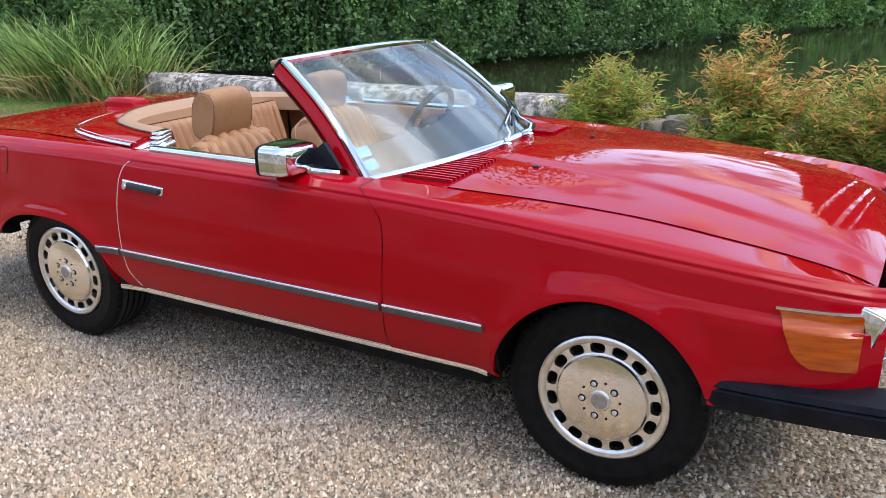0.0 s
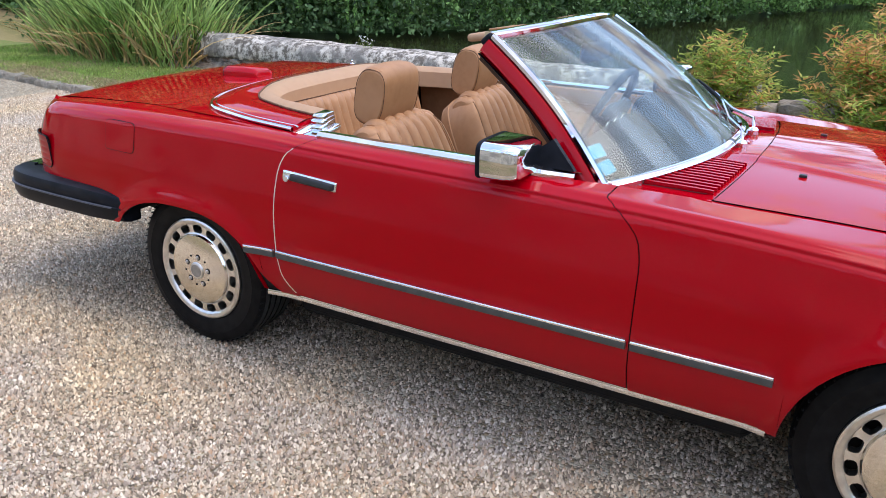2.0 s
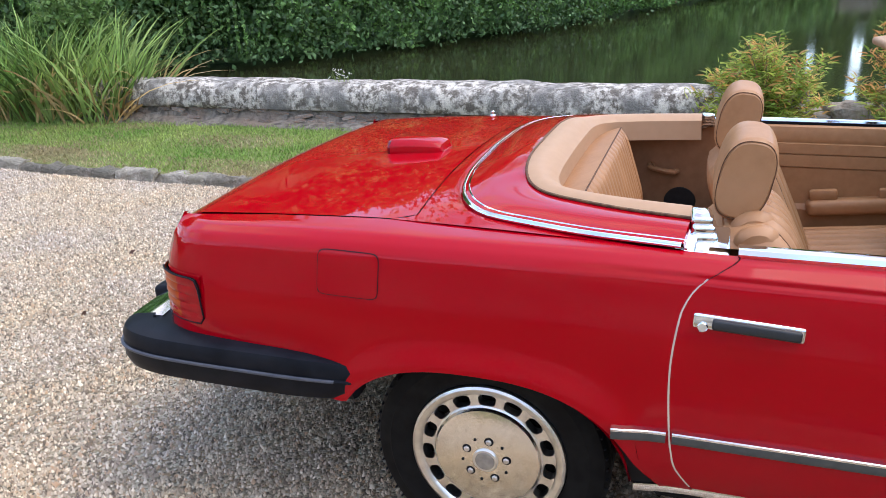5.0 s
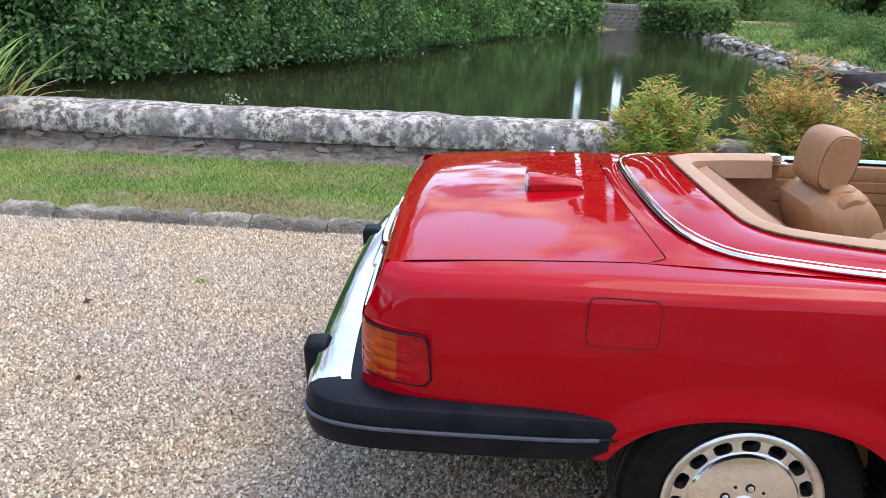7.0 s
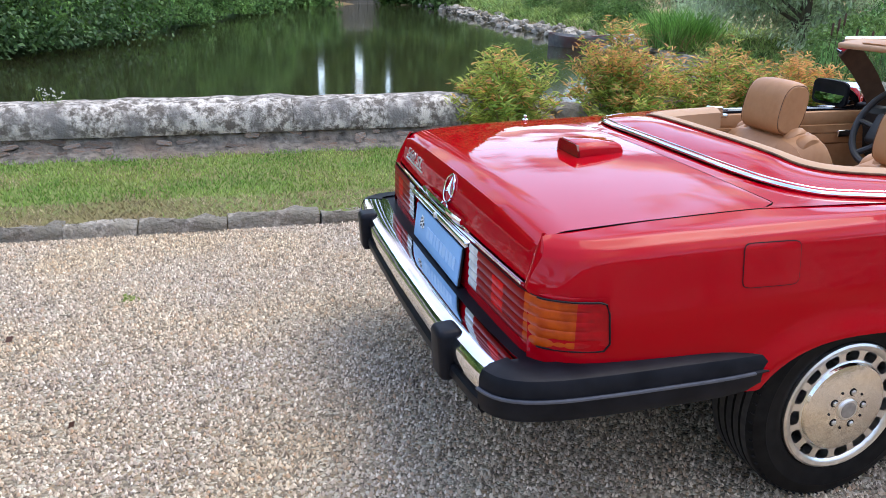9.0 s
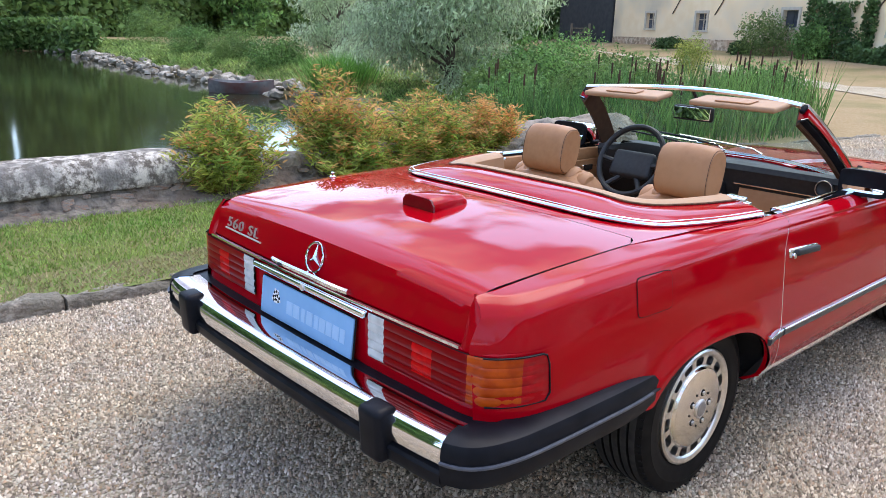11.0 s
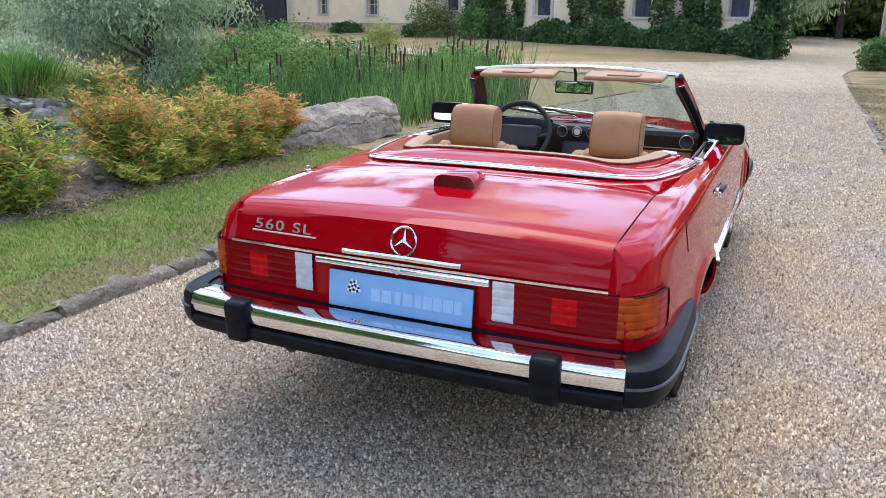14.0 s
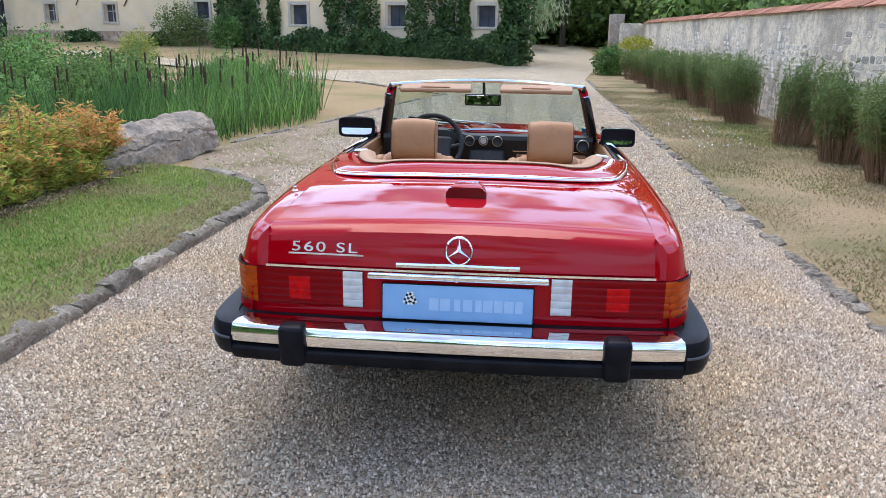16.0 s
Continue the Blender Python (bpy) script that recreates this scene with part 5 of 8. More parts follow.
mk("far_face_stones", *joined(*rest), M["wall_stone"], gw, smooth=False)["kind"] = "stuff"
cop = []
for k in range(210):
    y = -17 + 46 * k / 210
    for sx, tilt in ((-1, 24), (1, -24)):
        cop.append(moved(rbox(0.32, 0.20, 0.022, 0.004, 1), pose(5.25 + sx * 0.15, y, 2.03 + rng.uniform(-0.008, 0.008), rng.uniform(-2, 2), sx * 24, rng.uniform(-2, 2))))
mk("coping_tiles", *joined(*cop), mat("coping_tile_clay", (0.30, 0.125, 0.07), rough=0.9, spec=0.15, col2=(0.36, 0.19, 0.13), scale=9, island=0.3, bump=0.4, bscale=40), gw, "weathered clay coping tiles", smooth=False)["kind"] = "stuff"
mk("gate_pier", *moved(rbox(0.55, 0.55, 2.4, 0.03, 2), pose(3.95, 29.2, 1.1)), M["rubble"], gw)
mk("wall_return", *moved(rbox(1.4, 0.45, 2.0, 0.02, 1), pose(4.75, 29.1, 0.95)), M["mortar"], gw)


def aster(at, h, r, label):
    b = tagged(empty("aster_clump", at), label, "plant", group="tall plants along the garden wall")
    n = 260
    a, q = rng.uniform(0, 2 * math.pi, n), np.sqrt(rng.uniform(0, 1, n)) * r * 0.60
    P = np.stack([np.cos(a) * q, np.sin(a) * q, np.zeros(n)], 1)
    D = np.concatenate([P[:, :2] / r * 0.30 + rng.normal(0, 0.05, (n, 2)) + rng.normal(0, 0.07, (1, 2)), np.ones((n, 1))], 1)
    L = rng.uniform(0.66, 1.06, n) * h * (1 + 0.16 * np.sin(3 * a + h * 40) * q / r)
    V, F = strips(P, D, L, np.full(n, 0.006), 3, 0.03)
    bulk("stem_growth", V, F, M["stalk"], b)["kind"] = "stuff"
    m = 9500
    i = rng.integers(0, n, m)
    t = 0.38 + 0.64 * rng.uniform(0, 1, m) ** 0.75
    Q = P[i] + (D[i] / np.linalg.norm(D[i], axis=1, keepdims=True)) * (L[i] * t)[:, None]
    E = rng.normal(size=(m, 3)) * 0.7 + np.array([0, 0, 0.9])
    V, F = strips(Q, E, rng.uniform(0.045, 0.095, m), rng.uniform(0.0045, 0.008, m), 2, 0.3)
    bulk("foliage", V, F, M["aster"], b)["kind"] = "stuff"
    m2 = 700
    i = rng.integers(0, n, m2)
    t = 0.05 + 0.4 * rng.uniform(0, 1, m2)
    Q = P[i] + (D[i] / np.linalg.norm(D[i], axis=1, keepdims=True)) * (L[i] * t)[:, None]
    V, F = strips(Q, rng.normal(size=(m2, 3)) * 0.8 - np.array([0, 0, 0.4]), rng.uniform(0.05, 0.10, m2), rng.uniform(0.004, 0.007, m2), 2, 0.3)
    bulk("dry_foliage", V, F, M["stalk"], b)["kind"] = "stuff"
    return b


for y, h, r in ((5.1, 1.05, 0.36), (6.5, 1.0, 0.36), (8.05, 1.18, 0.40), (10.9, 1.15, 0.42), (12.3, 1.15, 0.42), (14.2, 1.1, 0.45), (15.9, 1.1, 0.48), (18.0, 1.1, 0.5), (20.0, 1.1, 0.5), (22.2, 1.05, 0.5), (24.4, 1.0, 0.5)):
    aster((4.18 + random.uniform(-0.06, 0.06), y, 0.03), h * 0.98, r * 1.12, "tall leafy clump, green above with brown stalks below")
sb = tagged(empty("yellow_shrub", (3.55, 27.2, 0)), "green shrub with yellow flowers by the gate pier", "shrub")
P, D = blob_points(4500, (0, 0, 0.5), (0.75, 0.9, 0.75), depth=0.6)
V, F = leafy(P, (0.07, 0.14), 0.45, D * 0.4)
bulk("foliage", V, F, M["sedge"], sb)
P, D = blob_points(1200, (0.8, -1.2, 1.2), (0.7, 0.9, 0.35), depth=0.4)
V, F = leafy(P, (0.05, 0.09), 0.8, D * 0.4)
bulk("yellow_bloom", V, F, M["yellow"], sb)["kind"] = "stuff"
P = np.stack([rng.uniform(2.7, 3.6, 90), rng.uniform(7.5, 11.5, 90), np.full(90, 0.05)], 1)
V, F = leafy(P, (0.02, 0.04), 0.9)
tagged(bulk("daisies", V, F, M["flower"]), "small white flowers in the verge", "flowers", kind="stuff")
gold = tagged(empty("golden_shrub", (-13.2, 23.2, 0)), "pale yellow-green feathery shrub", "shrub")
P, D = blob_points(3500, (0, 0, 0.8), (0.8, 0.8, 0.9), depth=0.7)
V, F = leafy(P, (0.06, 0.14), 0.25, D * 0.4)
bulk("foliage", V, F, leaf_mat("feathery_leaf", (0.24, 0.31, 0.06), (0.44, 0.45, 0.12), 0.5), gold)

# ---- trees all round ----
def belt(name, path, n, depth, z0, z1, size, material, label, gaps=()):
    C = curve3([(x, y, 0) for x, y in path], 400)
    i = rng.integers(0, 400, n)
    z = z0 + (z1 - z0) * rng.uniform(0, 1, n) ** 0.9
    top = np.array([0.78 + 0.35 * noise.noise(Vector((C[a][0] * 0.13, C[a][1] * 0.13, 2))) for a in i])
    for gx0, gy0 in gaps:
        top -= 0.55 * np.exp(-(np.hypot(C[i][:, 0] - gx0, C[i][:, 1] - gy0) / 1.1) ** 2)
    P = C[i] + np.concatenate([rng.normal(size=(n, 2)) * depth, np.zeros((n, 1))], 1)
    f = np.array([noise.noise(Vector((a[0] * 0.25, a[1] * 0.25, b * 0.3))) for a, b in zip(C[i], z)])
    P[:, 0] += f * depth * 1.5
    P[:, 1] += f * depth * 1.5
    P[:, 2] = z0 + (z - z0) * top
    V, F = leafy(P, size, 0.65, None, 0.2)
    return tagged(bulk(name, V, F, M[material]), label, "trees", kind="stuff")


def woods(name, path, tops, n, size, material, label, notches=(), deep=1.6, low=-0.9):
    """A thick mass of trees along a path: a lumpy core with rounded crowns, its dark colour painting the shade inside,
    and leaves over its face and top. notches: (y, half width, height) of gaps.
    """
    m, lev = 700, 11
    C = curve3([(x, y, 0) for x, y in path], m)
    T = np.gradient(C, axis=0)
    T /= np.linalg.norm(T, axis=1, keepdims=True)
    out = np.stack([T[:, 1], -T[:, 0], np.zeros(m)], 1)
    out[(out * C).sum(1) > 0] *= -1
    s = np.concatenate([[0], np.cumsum(np.linalg.norm(np.diff(C, axis=0), axis=1))])
    H = np.interp(s, [s[np.argmin(np.hypot(C[:, 0] - x, C[:, 1] - y))] for x, y in path], tops) * np.array([1 + 0.13 * noise.noise(Vector((q * 0.20, 1, 0))) + 0.07 * noise.noise(Vector((q * 0.7, 5, 0))) for q in s])
    for y, w, z in notches:
        H[np.abs(C[:, 1] - y) < w] = z
    U = np.concatenate([np.linspace(0, 1, lev), np.linspace(1, 0, lev)])
    side = np.concatenate([np.ones(lev), -np.ones(lev)]) * deep * (1 - U ** 4) ** 0.5
    lump = np.array([[noise.noise(Vector((s[a] * 0.35, low + (H[a] - low) * u, q))) for u, q in zip(U, np.sign(side + 1e-6))] for a in range(m)])
    G = C[:, None, :] + out[:, None, :] * (side[None, :] * (1 + 0.7 * lump))[:, :, None]
    G[:, :, 2] = low + (H[:, None] - low) * U[None, :]
    home = tagged(empty(name), label, "trees")
    # core tone is darker than the foliage, shade among the trees put into colour
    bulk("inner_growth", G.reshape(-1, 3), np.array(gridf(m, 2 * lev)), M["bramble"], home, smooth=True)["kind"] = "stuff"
    a, b = rng.integers(0, m, n), (rng.uniform(0, 1, n) ** 0.8) * (lev - 1)
    k = np.minimum(b.astype(int), lev - 2)
    P = G[a, k] * (1 - (b - k))[:, None] + G[a, k + 1] * (b - k)[:, None] + out[a] * rng.uniform(-0.1, 0.7, n)[:, None] + rng.normal(0, 0.18, (n, 3))
    V, F = leafy(P, size, 0.65, out[a] * 0.5, 0.3)
    bulk("foliage", V, F, M[material], home)["kind"] = "stuff"
    return home


woods("bank_woods", [(-10, -24), (-17, -18), (-22, -14), (-28, -10.8), (-36, -8.6), (-43, -8.0)], (11, 11, 11.5, 12, 7, 6), 52000, (0.28, 0.55), "hedge", "tall dense trees above the ivy bank")
woods("far_woods", [(-64, -12), (-73, -6), (-75.5, -1), (-76, 2.5), (-75.8, 6), (-75.5, 9), (-75, 13), (-74.8, 18), (-78, 27), (-92, 44), (-98, 64), (-82, 84), (-60, 92)], (9, 9, 9, 11, 22, 28, 29, 24, 11, 10, 10, 10, 10), 95000, (0.5, 1.0), "tree", "dense woods beyond the pond", [(8.9, 0.42, 5.3), (12.6, 0.62, 4.4), (15.4, 0.45, 6.0)])
belt("shore_thicket", [(-47, 0.9), (-51, 2.4), (-56.0, 3.8), (-61.5, 7.7)], 30000, 0.40, -0.9, 2.6, (0.25, 0.5), "hedge", "green thicket along the far shore")
belt("head_thicket", [(-62.5, 12.3), (-62.0, 14.2), (-60.0, 15.9), (-52, 15.1)], 24000, 0.40, -0.9, 2.2, (0.25, 0.5), "tree", "green shrubs at the head of the pond")
belt("garden_trees", [(10.5, -26), (10, -12), (9.6, 2), (9.8, 14), (10.5, 26), (12, 40)], 34000, 0.9, 0.8, 3.7, (0.22, 0.45), "tree", "dense trees behind the garden wall")
belt("drive_end_woods", [(-6, 66), (1, 84), (8, 82), (14, 62), (12, 44)], 52000, 1.6, 0.0, 9, (0.35, 0.8), "tree", "woods beyond the end of the drive")
belt("behind_woods", [(10, -27), (0, -36), (-10, -33), (-20, -24)], 16000, 1.4, 0.0, 4.5, (0.30, 0.6), "hedge", "trees closing the drive behind")
belt("barn_woods", [(-36, 56), (-46, 52), (-56, 44)], 14000, 1.6, 0.0, 9, (0.35, 0.7), "bramble", "dark trees beside the barn")
TREES = [(-3, 62, 15, 9), (4, 74, 17, 10), (13, 48, 13, 9), (11, 34, 9, 7), (16, 22, 5.5, 5), (17, 8, 5, 5), (18, -8, 5, 5), (10, -26, 6, 5), (-4, -34, 6.5, 6), (-16, -28, 7, 6),
         (-52, 58, 9, 7), (-66, 50, 8, 7), (-84, 42, 9, 8), (-32, -13, 13, 9), (-22, -18, 12, 9), (-40, 40, 9, 6)]
for k, (x, y, h, s) in enumerate(TREES):
    far = math.hypot(x, y) > 45
    tree("broadleaf_tree", (x, y, 0), h * random.uniform(0.9, 1.1), s * 0.72, M["tree"] if k % 3 else M["hedge"], "tall leafy tree in full summer green", 5200 if far else 7000, (0.45, 0.9) if far else (0.28, 0.55), 0.32, 0.18, 11)
tree("weeping_tree", (-0.3, 57, 0), 9.5, 4.2, M["willow"], "weeping tree over the end of the drive", 9000, (0.25, 0.6), 0.25, 0.3, 10, 1.4, 0.18)
tree("avenue_tree", (-40, 27, -0.2), 9, 3.5, M["tree"], "tree with a bare leaning trunk on the far lawn", 4000, (0.3, 0.6), 0.42, 0.55, 7)

# ---- stone abutment at the pond's head ----
pier = tagged(empty("stone_abutment"), "old masonry abutment of pale stones at the water", "stone wall", kind="structure")
mk("abutment_core", *moved(rbox(1.0, 4.1, 2.2, 0.05, 1), pose(-62.86, 10.0, 0.05)), M["block"], pier)
abut = []
for k in range(5):
    V, F = rough_block(0.25, 1.0, 1.0, k + 90, 0.06, 0.03)
    me = bpy.data.meshes.new("abutment_stone")
    me.from_pydata([tuple(v) for v in V], [], F)
    me.materials.append(M["block"])
    abut.append(me)
for row in range(6):
    y = 8.0 + 0.15 * (row % 2)
    while y < 11.8:
        g = random.uniform(0.35, 0.8)
        ob = new("abutment_stone", random.choice(abut))
        ob.parent = pier
        ob.matrix_basis = pose(-62.38 + random.uniform(-0.03, 0.03), y + g / 2, -0.75 + 0.32 * row) @ Matrix.Diagonal((1, g * 0.95, 0.29, 1))
        y += g

# ---- the car: x right, y forward, rear axle at y = 0 ----
car = tagged(empty("convertible_car"), "glossy red two-seat convertible with tan leather and its top down", "car")
WB = 2.455
BY = [-0.985, -0.95, -0.90, -0.83, -0.60, -0.30, 0.0, 0.45, 1.0, 1.6, 2.0, 2.45, 2.8, 3.0, 3.1, 3.17]
c_x = spl(BY, [0.752, 0.798, 0.828, 0.846, 0.864, 0.876, 0.882, 0.884, 0.885, 0.885, 0.884, 0.882, 0.874, 0.858, 0.832, 0.785])
f_z = spl([-0.985, -0.6, -0.2, 0.2, 0.5, 1.0, 1.5, 1.94, 2.31, 2.64, 2.93, 3.07, 3.17], [0.843, 0.862, 0.872, 0.876, 0.872, 0.866, 0.857, 0.840, 0.815, 0.789, 0.765, 0.752, 0.735])
h_x = spl([-0.985, -0.94, -0.6, -0.24, 0.06, 0.22, 0.42, 0.6, 1.35, 1.54, 1.83, 2.2, 3.17], [0.685, 0.690, 0.697, 0.70, 0.700, 0.733, 0.762, 0.768, 0.765, 0.72, 0.645, 0.635, 0.625])
h_z = spl([-0.985, -0.6, -0.24, 0.2, 0.6, 1.35, 1.54, 1.83, 2.2, 2.45, 2.76, 2.91, 3.05, 3.12, 3.17], [0.870, 0.892, 0.903, 0.903, 0.900, 0.895, 0.886, 0.864, 0.855, 0.842, 0.806, 0.784, 0.757, 0.735, 0.705])
ARCH_F, ARCH_R = (2.445, 0.315, 0.335), (-0.02, 0.30, 0.385, 0.285)


def section(y):
    """The right-hand outline of the body across y: points (x, z) from the sill up to the inner edge of the shoulder."""
    c, f = float(c_x(y)), float(f_z(y))
    w = min(1, max(0, (y - 0.1) / 0.5))
    fit = min(1.0, (c - float(h_x(y)) - 0.004) / 0.105)
    soft = lambda a, b: (a * (1 - w) + b * w) * fit
    return [(c - 0.080, 0.295), (c - 0.036, 0.335), (c - 0.004, 0.43), (c, 0.51), (c - 0.010, 0.66), (c - 0.028, f - 0.085), (c - soft(0.041, 0.045), f - 0.020 + 0.006 * w), (c - soft(0.050, 0.053), f - 0.007 + 0.001 * w),
            (c - soft(0.061, 0.0545), f + 0.004 - 0.001 * w), (c - soft(0.076, 0.067), f + 0.013 - 0.002 * w), (c - soft(0.097, 0.086), f + 0.022), (float(h_x(y)), float(h_z(y)))]


def side_curve(y, n=120):
    P = np.array(section(y))
    u = np.arange(len(P))
    t = np.linspace(0, len(P) - 1, n)
    return np.stack([spl(u, P[:, 0])(t), spl(u, P[:, 1])(t)], 1)


def arch_gap(y, z):
    """How far a point of the side lies outside the nearer wheel opening."""
    a, b, r = ARCH_F
    g1 = math.hypot(y - a, z - b) - r
    a, b, w, h = ARCH_R
    e = 2.5
    g2 = ((abs(y - a) / w) ** e + (max(z - b, 0) / h) ** e) ** (1 / e)
    return min(g1, (g2 - 1) * 0.30)


def side_point(y, x, z, off=0.0):
    d = arch_gap(y, z)
    x += 0.017 * math.exp(-((d - 0.005) / 0.045) ** 2) if z > 0.30 else 0
    w = min(1, max(0, (-0.60 - y) / 0.385))
    s = min(1, max(0, (z - 0.735) / 0.145))
    return Vector((x + off, y + w * 0.050 * s * s * (3 - 2 * s), z))


def at_height(y, z, off=0.0):
    """The point of the right side at y and height z."""
    C = side_curve(y)
    return side_point(y, float(np.interp(z, C[:, 1], C[:, 0])), z, off)


def arch_z(y):
    """The height of the wheel opening's edge above y, or None."""
    a, b, r = ARCH_F
    if abs(y - a) < r:
        return b + math.sqrt(r * r - (y - a) ** 2)
    a, b, w, h = ARCH_R
    if abs(y - a) < w:
        return b + h * (1 - (abs(y - a) / w) ** 2.5) ** 0.4
    return None


def side_panel(y0, y1, ncol, nrow=44, z_lo=None, off=0.0, dense=()):
    """A panel of the right side between two edges y0(z), y1(z), with the wheel openings left out."""
    us = list(np.linspace(0, 1, ncol))
    us = sorted(set(us) | set(dense))
    V = []
    for u in us:
        ym = y0(0.6) * (1 - u) + y1(0.6) * u
        C = side_curve(ym)
        az = arch_z(ym)
        lo = max(C[0, 1], az or 0, z_lo or 0, 0.455 if ym < -0.25 else 0, 0.405 if ym > 2.62 else 0)
        k0 = np.interp(lo, C[:, 1], np.arange(len(C)))
        k1 = np.interp(0.68, C[:, 1], np.arange(len(C)))
        for k in np.concatenate([np.linspace(k0, k1, nrow // 3, endpoint=False), np.linspace(k1, len(C) - 1, nrow - nrow // 3)]):
            x, z = np.interp(k, np.arange(len(C)), C[:, 0]), np.interp(k, np.arange(len(C)), C[:, 1])
            y = y0(z) * (1 - u) + y1(z) * u
            if abs(y - ym) > 1e-4:
                D = side_curve(y)
                x = np.interp(k, np.arange(len(D)), D[:, 0])
                z = np.interp(k, np.arange(len(D)), D[:, 1])
            V.append(side_point(y, float(x), float(z), off))
    return V, [tuple(reversed(q)) for q in gridf(len(us), nrow)]


def both(name, VF, material, parent=car, label="", **kw):
    """A part on the right side and its mirror image on the left."""
    return mk(name, *VF, material, parent, label, **kw), mk(name, *flipx(VF), material, parent, label, **kw)


door_r = spl([0.30, 0.335, 0.42, 0.50, 0.65, 0.78, 0.84, 0.875, 0.90, 0.92], [0.525, 0.507, 0.460, 0.447, 0.438, 0.450, 0.475, 0.515, 0.565, 0.60])
door_f = spl([0.30, 0.70, 0.78, 0.82, 0.85, 0.875, 0.89, 0.92], [1.708, 1.706, 1.692, 1.660, 1.620, 1.575, 1.545, 1.50])
GAP = 0.0017
arch_cols = lambda lo, hi, a, w: [(a + s * w * q - lo) / (hi - lo) for s in (-1, 1) for q in (0.90, 0.94, 0.965, 0.985, 0.998, 1.002, 1.02)]
both("quarter_panel", side_panel(lambda z: -0.985, lambda z: float(door_r(z)) - GAP, 60, dense=arch_cols(-0.985, 0.44 - GAP, ARCH_R[0], ARCH_R[2])), M["paint"])
doors = both("door", side_panel(lambda z: float(door_r(z)) + GAP, lambda z: float(door_f(z)) - GAP, 40, z_lo=0.338), M["paint"])
both("front_fender", side_panel(lambda z: float(door_f(z)) + GAP, lambda z: 3.17, 60, dense=arch_cols(1.706 + GAP, 3.17, ARCH_F[0], ARCH_F[2])), M["paint"])
# added black shell just inside the panels, painting the shade in their gaps
shell = side_panel(lambda z: -0.96, lambda z: 3.10, 160, nrow=24, off=-0.012)
shell = ([v - Vector((0, 0, 0.016 * max(0, (i % 24 - 16) / 7))) for i, v in enumerate(shell[0])], shell[1])
both("inner_shell", shell, M["dark"])
sill_path = [tuple(at_height(y, 0.318, 0.004)) for y in np.linspace(0.372, 2.085, 30)]
both("sill_strip", sweep(sill_path, [(-0.006, -0.013), (0.004, -0.013), (0.007, -0.003), (0.004, 0.007), (-0.006, 0.008)], (1, 0, 0)), M["chrome"])
both("sill_underside", sweep([tuple(at_height(y, 0.300, -0.02)) for y in np.linspace(0.372, 2.085, 12)], [(-0.10, -0.05), (0.0, -0.05), (0.018, 0.0), (-0.10, 0.02)], (1, 0, 0)), M["dark"])

# wheel openings: lips and liners
def arch_path(front, n=40):
    out = []
    for k in range(n + 1):
        a = math.pi * k / n
        if front:
            y, z = ARCH_F[0] + ARCH_F[2] * math.cos(a), ARCH_F[1] + ARCH_F[2] * math.sin(a)
        else:
            c, s = math.cos(a), math.sin(a)
            y, z = ARCH_R[0] + ARCH_R[2] * math.copysign(abs(c) ** 0.8, c), ARCH_R[1] + ARCH_R[3] * s ** 0.8
        out.append(at_height(y, max(z, 0.30)) if z > 0.2 else None)
    return out


for front in (True, False):
    edge = arch_path(front)
    low = [v for v in edge if v.z >= (0.405 if v.y > 2.6 else 0.455 if v.y < -0.2 else 0)]
    lip = [v + Vector((dx, 0, dz)) for v in low for dx, dz in ((0.0, 0.0), (-0.009, 0.004), (-0.014, 0.005))]
    both("arch_lip", (lip, gridf(len(low), 3)), M["paint"])
    cy = ARCH_F[0] if front else ARCH_R[0]
    liner = []
    for v in low:
        for x, g in ((v.x - 0.02, 1.0), (v.x - 0.03, 1.05), (0.50, 1.05), (0.50, 0.2)):
            liner.append(Vector((x, cy + (v.y - cy) * g, 0.30 + (v.z - 0.30) * g)))
    both("wheel_housing", (liner, gridf(len(low), 4)), M["dark"])

# trunk lid, deck, hood
def crown(x, half, rise):
    return rise * (1 - min(1, abs(x) / half) ** 2)


def deck_z(x, y):
    return float(h_z(y)) + crown(x, 0.72, 0.024)


LID_X = 0.6965
def lid_front(x):
    return -0.224 - 0.035 * (1 - (x / 0.70) ** 2)


V = []
xs = np.linspace(-LID_X, LID_X, 41)
for x in xs:
    yf = lid_front(x) - 0.05 * max(0, (abs(x) - 0.655) / 0.039) ** 2
    for u in np.linspace(0, 1, 34):
        y = yf * (1 - u) + (-0.925) * u
        xx = x * (1 - 0.0105 * u)
        V.append(Vector((xx, y, deck_z(xx, y) - 0.012 * max(0, (u - 0.9) / 0.1) ** 2)))
    yb, zb = V[-1].y, V[-1].z
    bow = 0.016 * (1 - (x / LID_X) ** 2)
    for dy, z in ((-0.012, zb - 0.012), (-0.022, 0.846), (-0.030, 0.815), (-0.038, 0.78), (-0.048, 0.752), (-0.044, 0.744), (-0.02, 0.742)):
        V.append(Vector((x * 0.992 * (1 + 0.012 * (0.9 - z)), yb + dy - bow, z)))
lid = mk("trunk_lid", V, [tuple(reversed(q)) for q in gridf(41, 41)], M["paint"], car)
